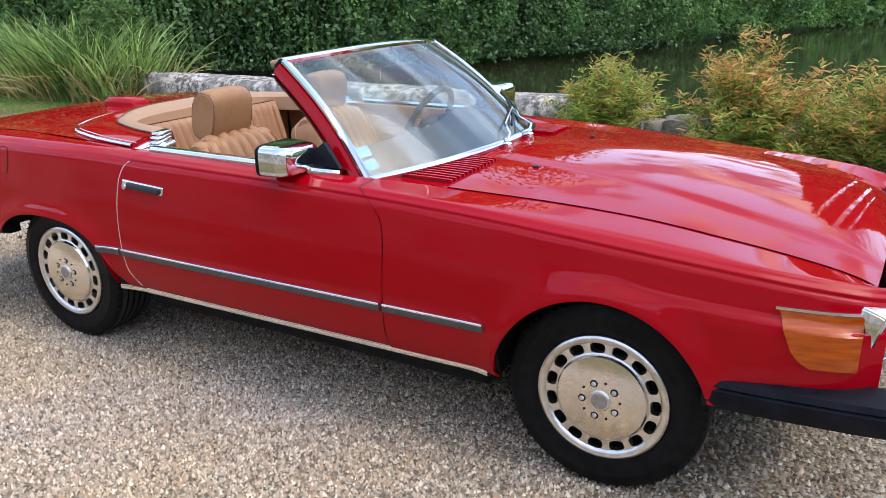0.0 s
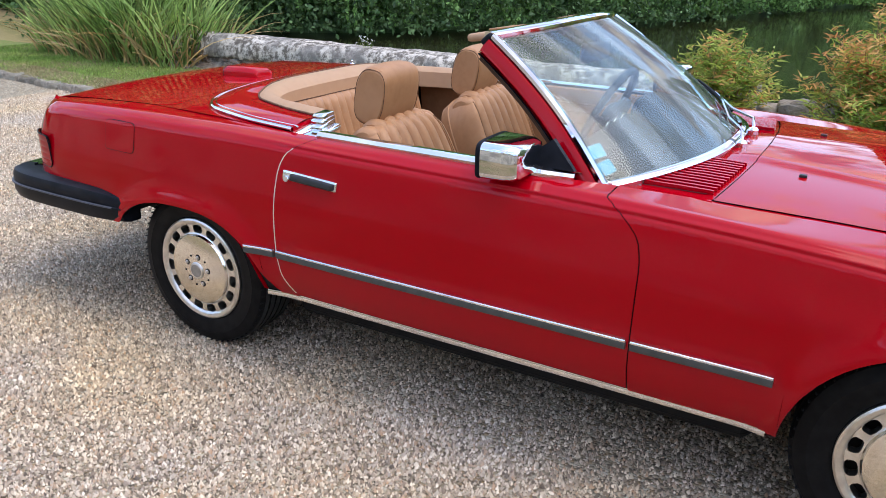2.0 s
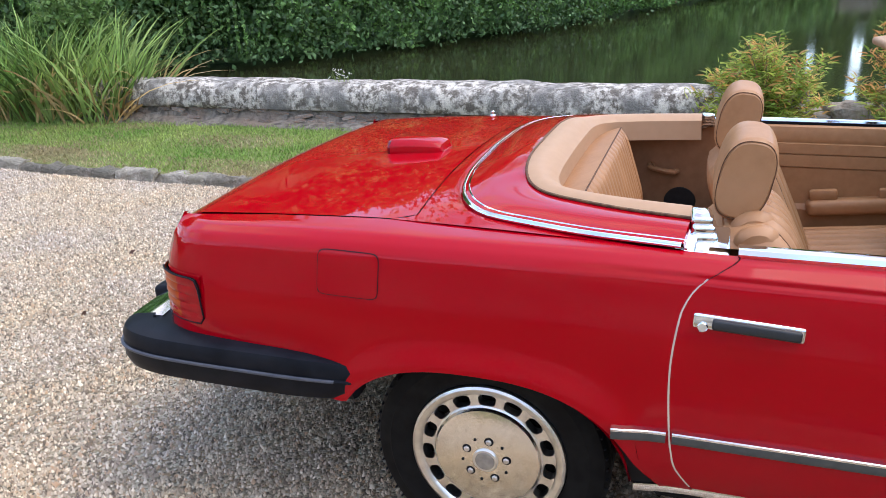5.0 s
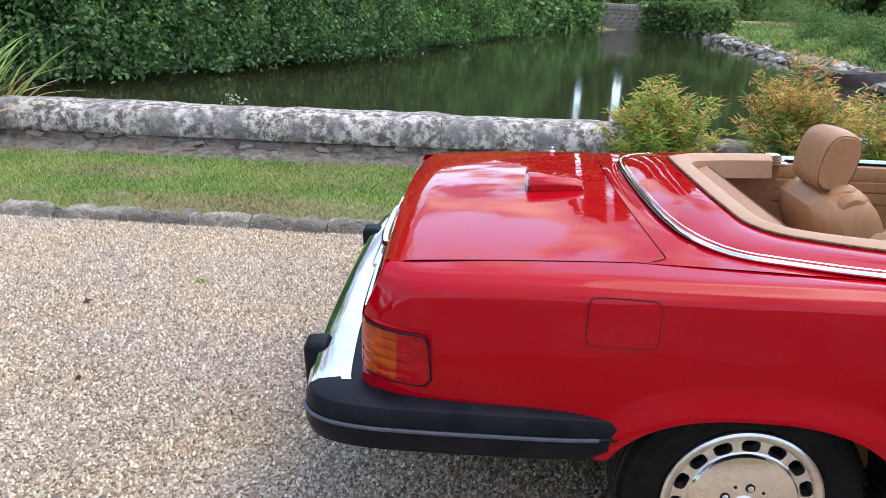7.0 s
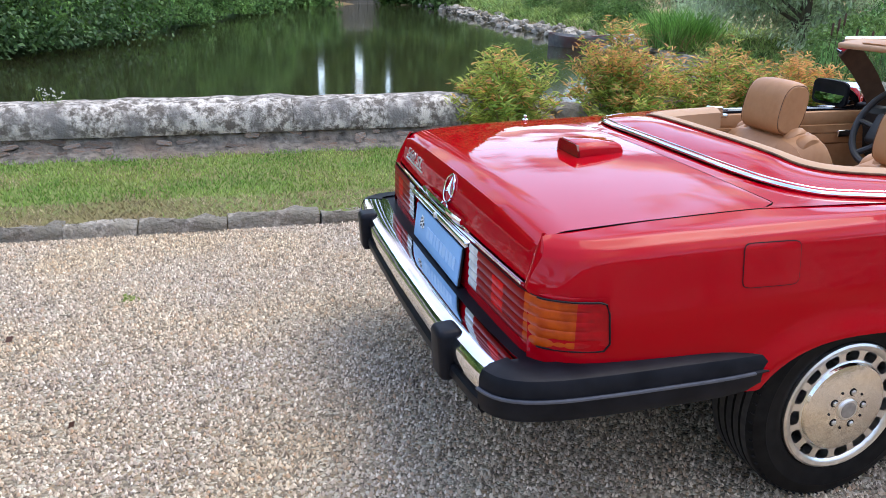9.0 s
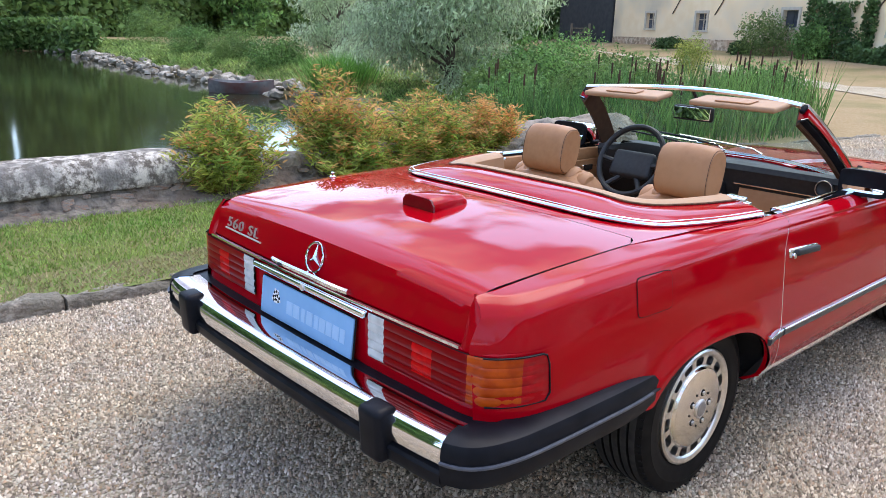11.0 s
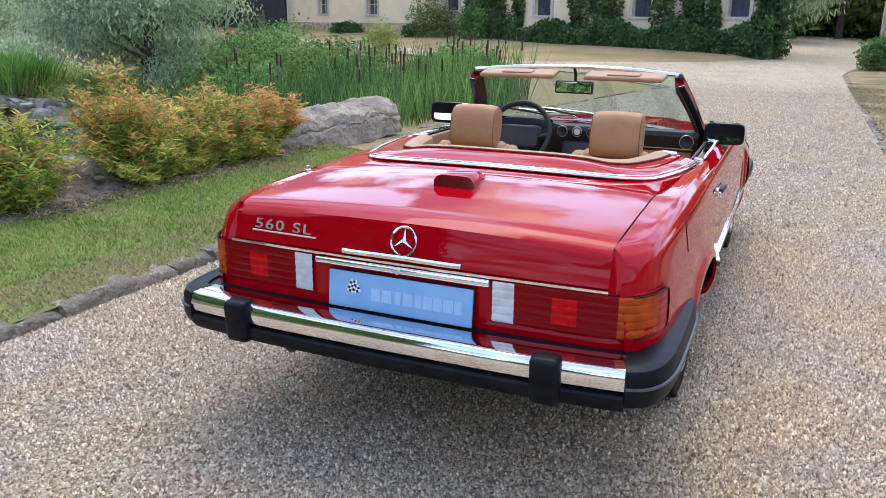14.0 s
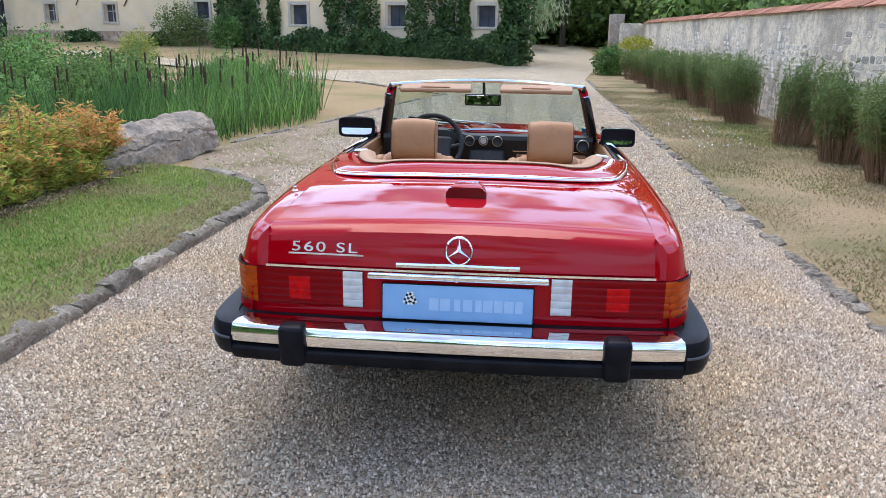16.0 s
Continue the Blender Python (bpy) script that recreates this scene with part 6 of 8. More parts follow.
# the deck between lid and hood cover
C_CURVE = curve3([(0, -0.192, 0.932), (0.25, -0.186, 0.929), (0.45, -0.162, 0.922), (0.575, -0.114, 0.915), (0.648, -0.042, 0.909), (0.692, 0.08, 0.907), (0.728, 0.22, 0.905), (0.760, 0.44, 0.903)], 40)
full = lambda C: np.concatenate([np.stack([-C[:0:-1, 0], C[:0:-1, 1], C[:0:-1, 2]], 1), C])
def deck_panel():
    out = []
    rear = [(x, lid_front(x) + 0.0035 - 0.05 * max(0, (abs(x) - 0.655) / 0.039) ** 2) for x in np.linspace(-0.70, 0.70, 79)]
    for (x, y), c in zip(rear, full(C_CURVE)):
        for u in np.linspace(0, 1, 8):
            px, py = x * (1 - u) + c[0] * u, y * (1 - u) + c[1] * u
            out.append(Vector((px, py, deck_z(x, y) * (1 - u) + (c[2] - 0.004) * u + 0.004 * math.sin(math.pi * u))))
    return out, gridf(79, 8)


mk("rear_deck", *deck_panel(), M["paint"], car)
# black sheet added below the lid so its gap reads as shade
mk("deck_shell", [(x, y, deck_z(x, y) - 0.018) for x in np.linspace(-0.71, 0.71, 15) for y in (-0.93, -0.6, -0.3, -0.2)], gridf(15, 4), M["dark"], car)
# hood cover of the folded top
L_CURVE = curve3([(0, -0.020, 0.976), (0.2, -0.018, 0.975), (0.36, -0.003, 0.967), (0.46, 0.03, 0.950), (0.53, 0.09, 0.944), (0.575, 0.19, 0.941), (0.615, 0.32, 0.938), (0.640, 0.455, 0.936)], 40)
I_CURVE = curve3([(0, 0.080, 0.950), (0.2, 0.082, 0.949), (0.34, 0.088, 0.946), (0.425, 0.108, 0.941), (0.475, 0.155, 0.938), (0.505, 0.23, 0.937), (0.53, 0.34, 0.937), (0.552, 0.455, 0.937)], 40)
def ribbon(A, B, n, bulge):
    out = []
    for a, b in zip(full(A), full(B)):
        for u in np.linspace(0, 1, n):
            p = a * (1 - u) + b * u
            out.append(Vector((p[0], p[1], p[2] + bulge * math.sin(math.pi * u))))
    return out, gridf(len(full(A)), n)


def trim_out(p, t):
    """Outwards and up from the rim of the folded top."""
    side = Vector((t.y, -t.x, 0)).normalized()
    return side * 0.80 + Vector((0, 0, 0.60))


mk("top_cover", *ribbon(C_CURVE + np.array([0, 0.004, 0.014]), L_CURVE, 12, 0.008), M["paint"], car, "red painted cover of the folded soft top")
mk("cover_padding", *ribbon(L_CURVE + np.array([0, 0.0, 0.003]), I_CURVE, 9, 0.017), M["leather_pale"], car, "padded beige leather rim behind the seats")
mk("padding_piping", *tube(full(L_CURVE + np.array([0, 0, 0.004])), 0.004, 6), M["seam"], car)
mk("padding_skirt", *ribbon(I_CURVE, I_CURVE * np.array([0.985, 1, 1]) - np.array([0, -0.004, 0.070]), 6, 0.0), M["leather_pale"], car)
mk("deck_trim", *sweep(full(C_CURVE + np.array([0, 0, 0.010])), [(-0.006, -0.007), (0.001, -0.0065), (0.004, -0.004), (0.005, 0.0005), (0.004, 0.005), (0.001, 0.0075), (-0.006, 0.008)], trim_out), M["chrome"], car, "polished chrome strip round the top cover")
mk("inner_deck_trim", *sweep(full(C_CURVE * np.array([0.982, 1, 1]) + np.array([0, 0.014, 0.0165])), [(-0.004, -0.003), (0.002, -0.003), (0.003, 0.0), (0.002, 0.003), (-0.004, 0.003)], trim_out), M["chrome"], car, "thin second chrome line")
for sx in (1, -1):
    mk("cover_end", [Vector((sx * x, y, z)) for x, y, z in ((0.760, 0.444, 0.920), (0.640, 0.455, 0.940), (0.640, 0.462, 0.880), (0.765, 0.452, 0.870))], [(0, 1, 2, 3) if sx < 0 else (3, 2, 1, 0)], M["paint"], car)
    ribs = [moved(rbox(0.094 - 0.010 * k, 0.058 - 0.004 * k, 0.026, 0.008), pose(sx * (0.652 - 0.010 * k), 0.486 - 0.004 * k, 0.912 + 0.014 * k, 0, sx * (10 - 3 * k), sx * 4)) for k in range(3)]
    base = joined(moved(rbox(0.150, 0.125, 0.020, 0.009), pose(sx * 0.690, 0.484, 0.897, 0, sx * 10, 0)), moved(rbox(0.150, 0.050, 0.042, 0.010), pose(sx * 0.694, 0.450, 0.896, 0, sx * 14, sx * -4)))
    mk("corner_cap", *joined(base, *ribs), M["chrome"], car, "ribbed chrome cap behind the door")


def hood_z(x, y):
    xr = 0.20 + 0.26 * (y - 1.85) / 1.2
    s = min(1, max(0, (xr + 0.035 - abs(x)) / 0.05))
    return float(h_z(y)) + crown(x, 0.66, 0.036) + 0.007 * s * s * (3 - 2 * s)


def hood_back(x):
    return 1.882 - 0.052 * (x / 0.63) ** 2


V = []
for x in np.linspace(-0.626, 0.626, 61):
    for u in np.linspace(0, 1, 44):
        y = (hood_back(x) + 0.001) * (1 - u) + (3.165 - 0.03 * (x / 0.63) ** 2) * u
        V.append(Vector((x / 0.626 * (float(h_x(y)) - 0.0004), y, hood_z(x, y))))
mk("hood", V, gridf(61, 44), M["paint"], car)
# black sheet and edge strip, added to paint shade into the hood gap
mk("hood_shell", [(x, y, hood_z(x, y) - 0.030) for x in np.linspace(-0.64, 0.64, 15) for y in np.linspace(1.80, 3.14, 14)], gridf(15, 14), M["dark"], car)
both("hood_seal", sweep([(float(h_x(y)) + 0.003, y, float(h_z(y)) - 0.012) for y in np.linspace(1.84, 3.13, 30)], [(-0.010, -0.002), (-0.001, -0.002), (-0.001, 0.002), (-0.010, 0.002)], (0, 0, 1)), M["dark"])
# dark red for a patch on the cowl: shade between slats put into colour
mat_vent = mat("vent_shadow_red", (0.06, 0.001, 0.002), rough=0.7, col2=(0.04, 0.001, 0.002), scale=30)
# cowl with its grilles
def screen_base(u):
    return Vector((0.690 * u, 1.765 - 0.225 * abs(u) ** 2.3, 0.905 - 0.038 * u * u))


def screen_top(u):
    return Vector((0.572 * u, 1.205 - 0.10 * abs(u) ** 2.3, 1.278 - 0.026 * u * u))


V = []
for x0 in np.linspace(-0.74, 0.74, 51):
    b = screen_base(x0 / 0.69)
    for u in np.linspace(0, 1, 8):
        y = (b.y - 0.02) * (1 - u) + (hood_back(x0) - 0.0025) * u
        lim = float(h_x(y)) - 0.0006
        x = max(-lim, min(lim, x0))
        z = (b.z - 0.008) * (1 - u) + (hood_z(x, hood_back(x)) - 0.001) * u
        w = min(1, max(0, (abs(x) - 0.60) / (lim - 0.60)))
        V.append(Vector((x, y, z * (1 - w) + (float(h_z(y)) - 0.001) * w)))
mk("cowl", V, gridf(51, 8), M["paint"], car)
washer = [(0.325, 2.022), (-0.325, 2.022)]
for x, y in washer:
    mk("washer_jet", *moved(rbox(0.016, 0.022, 0.010, 0.003, 2), pose(x, y, hood_z(x, y) + 0.004)), M["black"], car)
for sx in (1, -1):
    V = []
    for x in np.linspace(0.288, 0.606, 12):
        b, h = screen_base(x / 0.69), hood_back(x)
        for u in np.linspace(0.14, 0.90, 5):
            y = (b.y - 0.02) * (1 - u) + (h - 0.004) * u
            V.append(Vector((sx * x, y, (b.z - 0.008) * (1 - u) + (hood_z(x, h) - 0.001) * u + 0.0015)))
    grille = mk("cowl_grille", V, gridf(12, 5) if sx > 0 else [tuple(reversed(q)) for q in gridf(12, 5)], mat_vent, car, "louvred air intake, body-colour slats over a patch painted as the shade between them")
    for k in range(13):
        x = sx * (0.30 + 0.0245 * k)
        b, h = screen_base(x / 0.69), hood_back(x)
        y0, y1 = b.y + 0.012, h - 0.014
        z0, z1 = b.z - 0.0005, hood_z(x, h) + 0.005
        mk("slat", *sweep([(x, y0, z0), (x, (y0 + y1) / 2, (z0 + z1) / 2 + 0.001), (x, y1, z1)], [(-0.006, -0.006), (0.005, -0.006), (0.006, 0.0), (0.005, 0.006), (-0.006, 0.006)], (0, 0, 1)), M["paint"], grille)

# windscreen
V = []
for u in np.linspace(-0.985, 0.985, 41):
    b, t = screen_base(u), screen_top(u)
    for k in np.linspace(0.02, 0.97, 16):
        p = b.lerp(t, k)
        p.y += 0.018 * math.sin(math.pi * k)
        p.z += 0.018 * math.sin(math.pi * k)
        V.append(p)
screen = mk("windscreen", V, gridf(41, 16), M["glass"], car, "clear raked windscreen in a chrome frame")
screen.visible_shadow = False
mk("screen_trim", *sweep([screen_base(u) + Vector((0, 0.012, 0.008)) for u in np.linspace(-1, 1, 41)], [(-0.008, -0.014), (0.006, -0.014), (0.010, 0.0), (0.006, 0.014), (-0.008, 0.014)], (0, 0.4, 1)), M["chrome"], car)
mk("screen_header", *sweep([screen_top(u) + Vector((0, -0.020, 0.004)) for u in np.linspace(-1.0, 1.0, 41)], [(-0.016, -0.030), (-0.002, -0.032), (0.005, -0.022), (0.008, 0.0), (0.005, 0.016), (-0.004, 0.020), (-0.014, 0.018)], (0, 0, 1)), M["chrome"], car, "polished metal header rail")
def pillar(lo, hi, thick, out, k0=-0.01):
    """A bar up the right windscreen pillar, from lo to hi across it (to the rear)."""
    pts = []
    for k in np.linspace(k0, 1.0, 14):
        p = screen_base(1).lerp(screen_top(1), k)
        p.y += 0.018 * math.sin(math.pi * k)
        p.z += 0.018 * math.sin(math.pi * k)
        pts.append(p)
    prof = [(out - thick, -lo), (out, -lo - 0.002), (out + 0.004, -(lo + hi) / 2), (out, -hi + 0.002), (out - thick, -hi)]
    return sweep(pts, prof, (1, 0.25, 0.1))


both("pillar_trim", pillar(-0.010, 0.014, 0.02, 0.008), M["chrome"])
both("pillar", pillar(0.015, 0.062, 0.04, 0.012), M["paint"])
both("pillar_bead", pillar(0.062, 0.067, 0.03, 0.015), M["chrome"])
both("pillar_seal", pillar(0.067, 0.076, 0.035, 0.006), M["rubber"])
both("pillar_lining", pillar(-0.005, 0.090, 0.014, -0.020, 0.10), M["lining"])
both("pillar_cap", moved(rbox(0.022, 0.044, 0.022, 0.008), pose(0.572, 1.082, 1.240, 40, 0, -6)), M["rubber"])
for sx in (1, -1):
    a = Vector((sx * 0.51, 1.085, 1.236))
    visor = mk("sun_visor", *moved(rbox(0.42, 0.15, 0.026, 0.011), pose(sx * 0.295, 1.055, 1.240, 8, 0, sx * -3)), M["leather_pale"], car, "padded tan sun visor folded up")
    mk("vanity_flap", *moved(rbox(0.17, 0.075, 0.006, 0.002, 2), pose(sx * 0.295, 1.03, 1.254, 8, 0, sx * -3)), M["leather"], visor)
rv = mk("rear_view_mirror", *moved(rbox(0.225, 0.028, 0.072, 0.012), pose(-0.025, 1.232, 1.160, -2, 0, -4)), M["black"], car)
mk("mirror_glass", *moved(rbox(0.205, 0.004, 0.056, 0.0015, 1), pose(-0.025, 1.2165, 1.160, -2, 0, -4)), M["mirror"], rv)
mk("mirror_stem", *tube([(-0.02, 1.236, 1.19), (-0.02, 1.235, 1.23), (-0.02, 1.20, 1.268)], 0.009, 8), M["black"], rv)
# wipers
def on_screen(u, k, lift=0.012):
    p = screen_base(u).lerp(screen_top(u), k)
    return p + Vector((0, 0.018 * math.sin(math.pi * k) + lift * 0.65, 0.018 * math.sin(math.pi * k) + lift * 0.75))


for x, y, z, u0, u1 in ((0.077, 1.800, 0.912, -0.20, -0.80), (-0.152, 1.800, 0.914, -0.48, -0.94)):
    um = (u0 + u1) / 2
    w = mk("wiper", *joined(moved(disc(0.020, 0.022, 16, 0.006), pose(x, y, z - 0.014)), tube([(x, y, z + 0.010), (x - 0.05, y - 0.012, z + 0.034), on_screen(x / 0.69 - 0.2, 0.10, 0.022), on_screen(um, 0.19, 0.020)], 0.0055, 6)), M["chrome"], car, "chrome wiper arm parked on the glass")
    mk("wiper_blade", *tube([on_screen(u, 0.085 + 0.21 * (u0 - u) / (u0 - u1)) for u in np.linspace(u0, u1, 9)], 0.0055, 6), M["rubber"], w)

# door trims, handles, mouldings
for sx, door in zip((1, -1), doors):
    side = (lambda VF: VF) if sx > 0 else flipx
    mk("window_trim", *side(sweep([(float(h_x(y)) - 0.004, y, float(h_z(y)) + 0.008) for y in np.linspace(0.560, 1.46, 26)], [(-0.012, -0.030), (0.004, -0.028), (0.010, -0.016), (0.010, 0.006), (0.002, 0.014), (-0.012, 0.015)], (0.2, 0, 1))), M["chrome"], door, "bright chrome strip along the door top")
    mk("window_seal", *side(sweep([(float(h_x(y)) - 0.040, y, float(h_z(y)) + 0.004) for y in np.linspace(0.575, 1.45, 16)], [(-0.01, -0.006), (0.006, -0.006), (0.006, 0.006), (-0.01, 0.006)], (0, 0, 1))), M["rubber"], door)
    frame_pts = [at_height(y, 0.778) for y in (0.476, 0.590, 0.704)]
    hd = mk("door_handle", *side(moved(rbox(0.014, 0.226, 0.034, 0.006), pose(frame_pts[1].x + 0.002, 0.590, 0.775, -3.0, -12, 0))), M["chrome"], door, "chrome handle with a dark recess")
    mk("handle_grip", *side(moved(rbox(0.022, 0.178, 0.024, 0.006), pose(frame_pts[1].x + 0.012, 0.606, 0.7745, -3.0, -12, 0))), M["black"], hd, "black pull grip")
    mk("handle_lock", *side(moved(disc(0.011, 0.006, 16, 0.002), pose(frame_pts[0].x + 0.0115, 0.498, 0.7695, 0, 78, 0))), M["chrome"], hd)
def moulding(y0, y1, n=16):
    return [tuple(at_height(y, 0.497, 0.002)) for y in np.linspace(y0, y1, n)]


MOULD = [(-0.004, -0.008), (0.011, -0.007), (0.013, 0.004), (0.009, 0.016), (-0.004, 0.018)]
TOP = [(-0.004, -0.0145), (0.010, -0.0135), (0.0125, -0.011), (0.0125, -0.0065), (-0.004, -0.0075)]
for y0, y1, home in ((0.318, 0.440, car), (0.454, 1.699, doors), (1.713, 2.082, car)):
    for i, side in enumerate((lambda VF: VF, flipx)):
        up = home[i] if home is doors else home
        strip = mk("side_moulding", *side(sweep(moulding(y0, y1), MOULD, (1, 0, 0))), M["strip"], up, "dark rubber rub strip with a chrome edge")
        mk("moulding_edge", *side(sweep(moulding(y0, y1), TOP, (1, 0, 0))), M["chrome"], strip)
# bright line in the rear door gap
both("door_edge_bead", sweep([at_height(float(door_r(z)), z, -0.003) for z in np.linspace(0.345, 0.865, 40)], [(-0.003, -0.0022), (0.003, -0.0022), (0.003, 0.0022), (-0.003, 0.0022)], (1, 0, 0)), M["letter"])
# fuel flap: a dark sheet that paints the shaded gap round it, and its panel
def flap(off, grow):
    V = []
    for u in np.linspace(-1, 1, 15):
        for v in np.linspace(-1, 1, 13):
            k = max(abs(u), abs(v)) / max((abs(u) ** 9 + abs(v) ** 9) ** (1 / 9), 1e-6)
            y, z = -0.352 + u * k * (0.084 + grow), 0.799 + v * k * (0.056 + grow)
            V.append(at_height(y + 0.03 * (z - 0.80), z, off))
    return V, [tuple(reversed(q)) for q in gridf(15, 13)]


mk("fuel_flap_gap", *flap(0.0012, 0.0022), M["dark"], car)
mk("fuel_flap", *flap(0.0022, 0.0), M["paint"], car)

# wheels
def wheel(front, left):
    """A wheel about the origin, its face to +x."""
    w = empty("wheel")
    w.parent = car
    prof = [(0.192, -0.11), (0.203, -0.104), (0.235, -0.112), (0.275, -0.112), (0.300, -0.102), (0.313, -0.085)]
    for k in range(5):
        x = -0.066 + 0.033 * k
        prof += [(0.315, x - 0.012), (0.316, x), (0.315, x + 0.0115)] + ([(0.306, x + 0.0135), (0.306, x + 0.0195)] if k < 4 else [])
    prof += [(0.312, 0.083), (0.303, 0.095), (0.285, 0.103), (0.272, 0.1045), (0.268, 0.1065), (0.262, 0.105), (0.235, 0.104), (0.215, 0.100), (0.205, 0.092), (0.200, 0.08)]
    n = 72
    rings = [[Vector((x, r * math.cos(2 * math.pi * k / n), r * math.sin(2 * math.pi * k / n))) for k in range(n)] for r, x in prof]
    V, F = loft(rings, caps=False)
    ty = mk("tyre", V, F, M["tyre"], w, "black tyre with worn tread", sharp=28)
    ty.data.materials.append(M["dusty"])
    for f in ty.data.polygons:
        f.material_index = int(math.hypot(f.center.y, f.center.z) > 0.3135)
    # shoulder blocks of the tread
    cuts = []
    for k in range(64):
        a = 2 * math.pi * k / 64
        for x0, x1 in ((0.070, 0.098), (-0.098, -0.070)):
            cuts.append(moved(rbox(x1 - x0, 0.004, 0.006, 0.001, 1), pose(0, 0, 0, math.degrees(a), 0, 0) @ pose((x0 + x1) / 2, 0, 0.3085)))
    mk("tread", *joined(*cuts), M["dark"], ty, smooth=False)["kind"] = "stuff"
    radii = [(0.0, 0.118), (0.036, 0.118), (0.075, 0.116), (0.115, 0.112), (0.138, 0.108), (0.1435, 0.100), (0.148, 0.097), (0.152, 0.097), (0.157, 0.097), (0.171, 0.097), (0.176, 0.097), (0.180, 0.097), (0.184, 0.103), (0.190, 0.106), (0.199, 0.108), (0.2055, 0.104), (0.207, 0.096), (0.200, 0.085), (0.190, 0.03)]
    m = 240
    V = [Vector((x, r * math.sin(2 * math.pi * k / m), r * math.cos(2 * math.pi * k / m))) for r, x in radii for k in range(m)]
    F = []
    cut = {6: (2, 9), 7: (1, 10), 8: (0, 11), 9: (1, 10), 10: (2, 9)}
    for i in range(5, len(radii) - 1):
        for k in range(m):
            j = (k + 1) % m
            if i in cut and cut[i][0] <= k % 16 < cut[i][1]:
                continue
            F.append((i * m + k, i * m + j, (i + 1) * m + j, (i + 1) * m + k))
    for s in range(15):
        at = lambda i, k: i * m + (16 * s + k) % m
        loop = [at(6, k) for k in range(2, 10)] + [at(7, 9), at(7, 10), at(8, 10), at(8, 11), at(9, 11), at(9, 10), at(10, 10), at(10, 9)] + [at(11, k) for k in range(9, 1, -1)] + [at(10, 2), at(10, 1), at(9, 1), at(9, 0), at(8, 0), at(8, 1), at(7, 1), at(7, 2)]
        mid = 2 * math.pi * (16 * s + 5.5) / m
        for i in loop:
            rr, aa = math.hypot(V[i].y, V[i].z), math.atan2(V[i].y, V[i].z) - mid
            u, v = math.atan2(math.sin(aa), math.cos(aa)) / (2 * math.pi * 5.5 / m), (rr - 0.164) / 0.016
            g = (abs(u) ** 3 + abs(v) ** 3) ** (1 / 3)
            a2, r2 = mid + u / g * (2 * math.pi * 5.5 / m), 0.164 + v / g * 0.016
            V[i] = Vector((V[i].x, r2 * math.sin(a2), r2 * math.cos(a2)))
        base, n_l = len(V), len(loop)
        V += [V[i] - Vector((0.03, 0, 0)) for i in loop]
        F += [(loop[k], loop[(k + 1) % n_l], base + (k + 1) % n_l, base + k) for k in range(n_l)]
    used = sorted({i for q in F for i in q})
    new_i = {o: i for i, o in enumerate(used)}
    rim = mk("rim", [V[i] for i in used], [tuple(new_i[i] for i in q) for q in F], M["alloy"], w, "silver alloy rim with fifteen slots", sharp=30)
    k5 = 6
    face = [Vector((x, r * math.sin(2 * math.pi * k / m), r * math.cos(2 * math.pi * k / m))) for r, x in radii[1:k5] for k in range(m)]
    ff = [(i * m + k, i * m + (k + 1) % m, (i + 1) * m + (k + 1) % m, (i + 1) * m + k) for i in range(k5 - 2) for k in range(m)]
    ff.append(tuple(range(m - 1, -1, -1)))
    mk("rim_face", face, ff, M["polished"], rim, "polished metal centre plate")
    mk("brake_backing", *moved(disc(0.19, 0.01, 32), pose(0.02, 0, 0, 0, 90, 0)), M["dark"], rim)
    cap = mk("hub_cap", *moved(disc(0.034, 0.008, 32, 0.003), pose(0.116, 0, 0, 0, 90, 0)), M["alloy"], rim)
    mk("hub_badge", *moved(disc(0.026, 0.003, 24, 0.001), pose(0.1225, 0, 0, 0, 90, 0)), mat_badge, cap)
    for k in range(5):
        a = 2 * math.pi * (k + 0.25) / 5
        y, z = 0.056 * math.sin(a), 0.056 * math.cos(a)
        rec = mk("bolt_recess", *moved(disc(0.0125, 0.0035, 16, 0.001), pose(0.1145, y, z, 0, 90, 0)), M["dark"], rim)
        mk("wheel_bolt", *moved(disc(0.0082, 0.007, 6, 0.002), pose(0.1165, y, z, 0, 90, 0)), M["alloy"], rec)
    for k in range(5):
        a = 2 * math.pi * (k + 0.75) / 5
        mk("vent_hole", *moved(disc(0.004, 0.002, 10), pose(0.1165, 0.062 * math.sin(a), 0.062 * math.cos(a), 0, 90, 0)), M["dark"], rim)
    w.matrix_basis = pose(-0.727 if left else 0.727, WB if front else 0, 0.315, 40 if front else 8, 0, 180 if left else 0)
    return w


mat_badge = mat("badge_grey", (0.30, 0.29, 0.275), rough=0.45, metal=0.6, col2=(0.40, 0.385, 0.36), scale=60)
for front in (True, False):
    for left in (False, True):
        wheel(front, left)

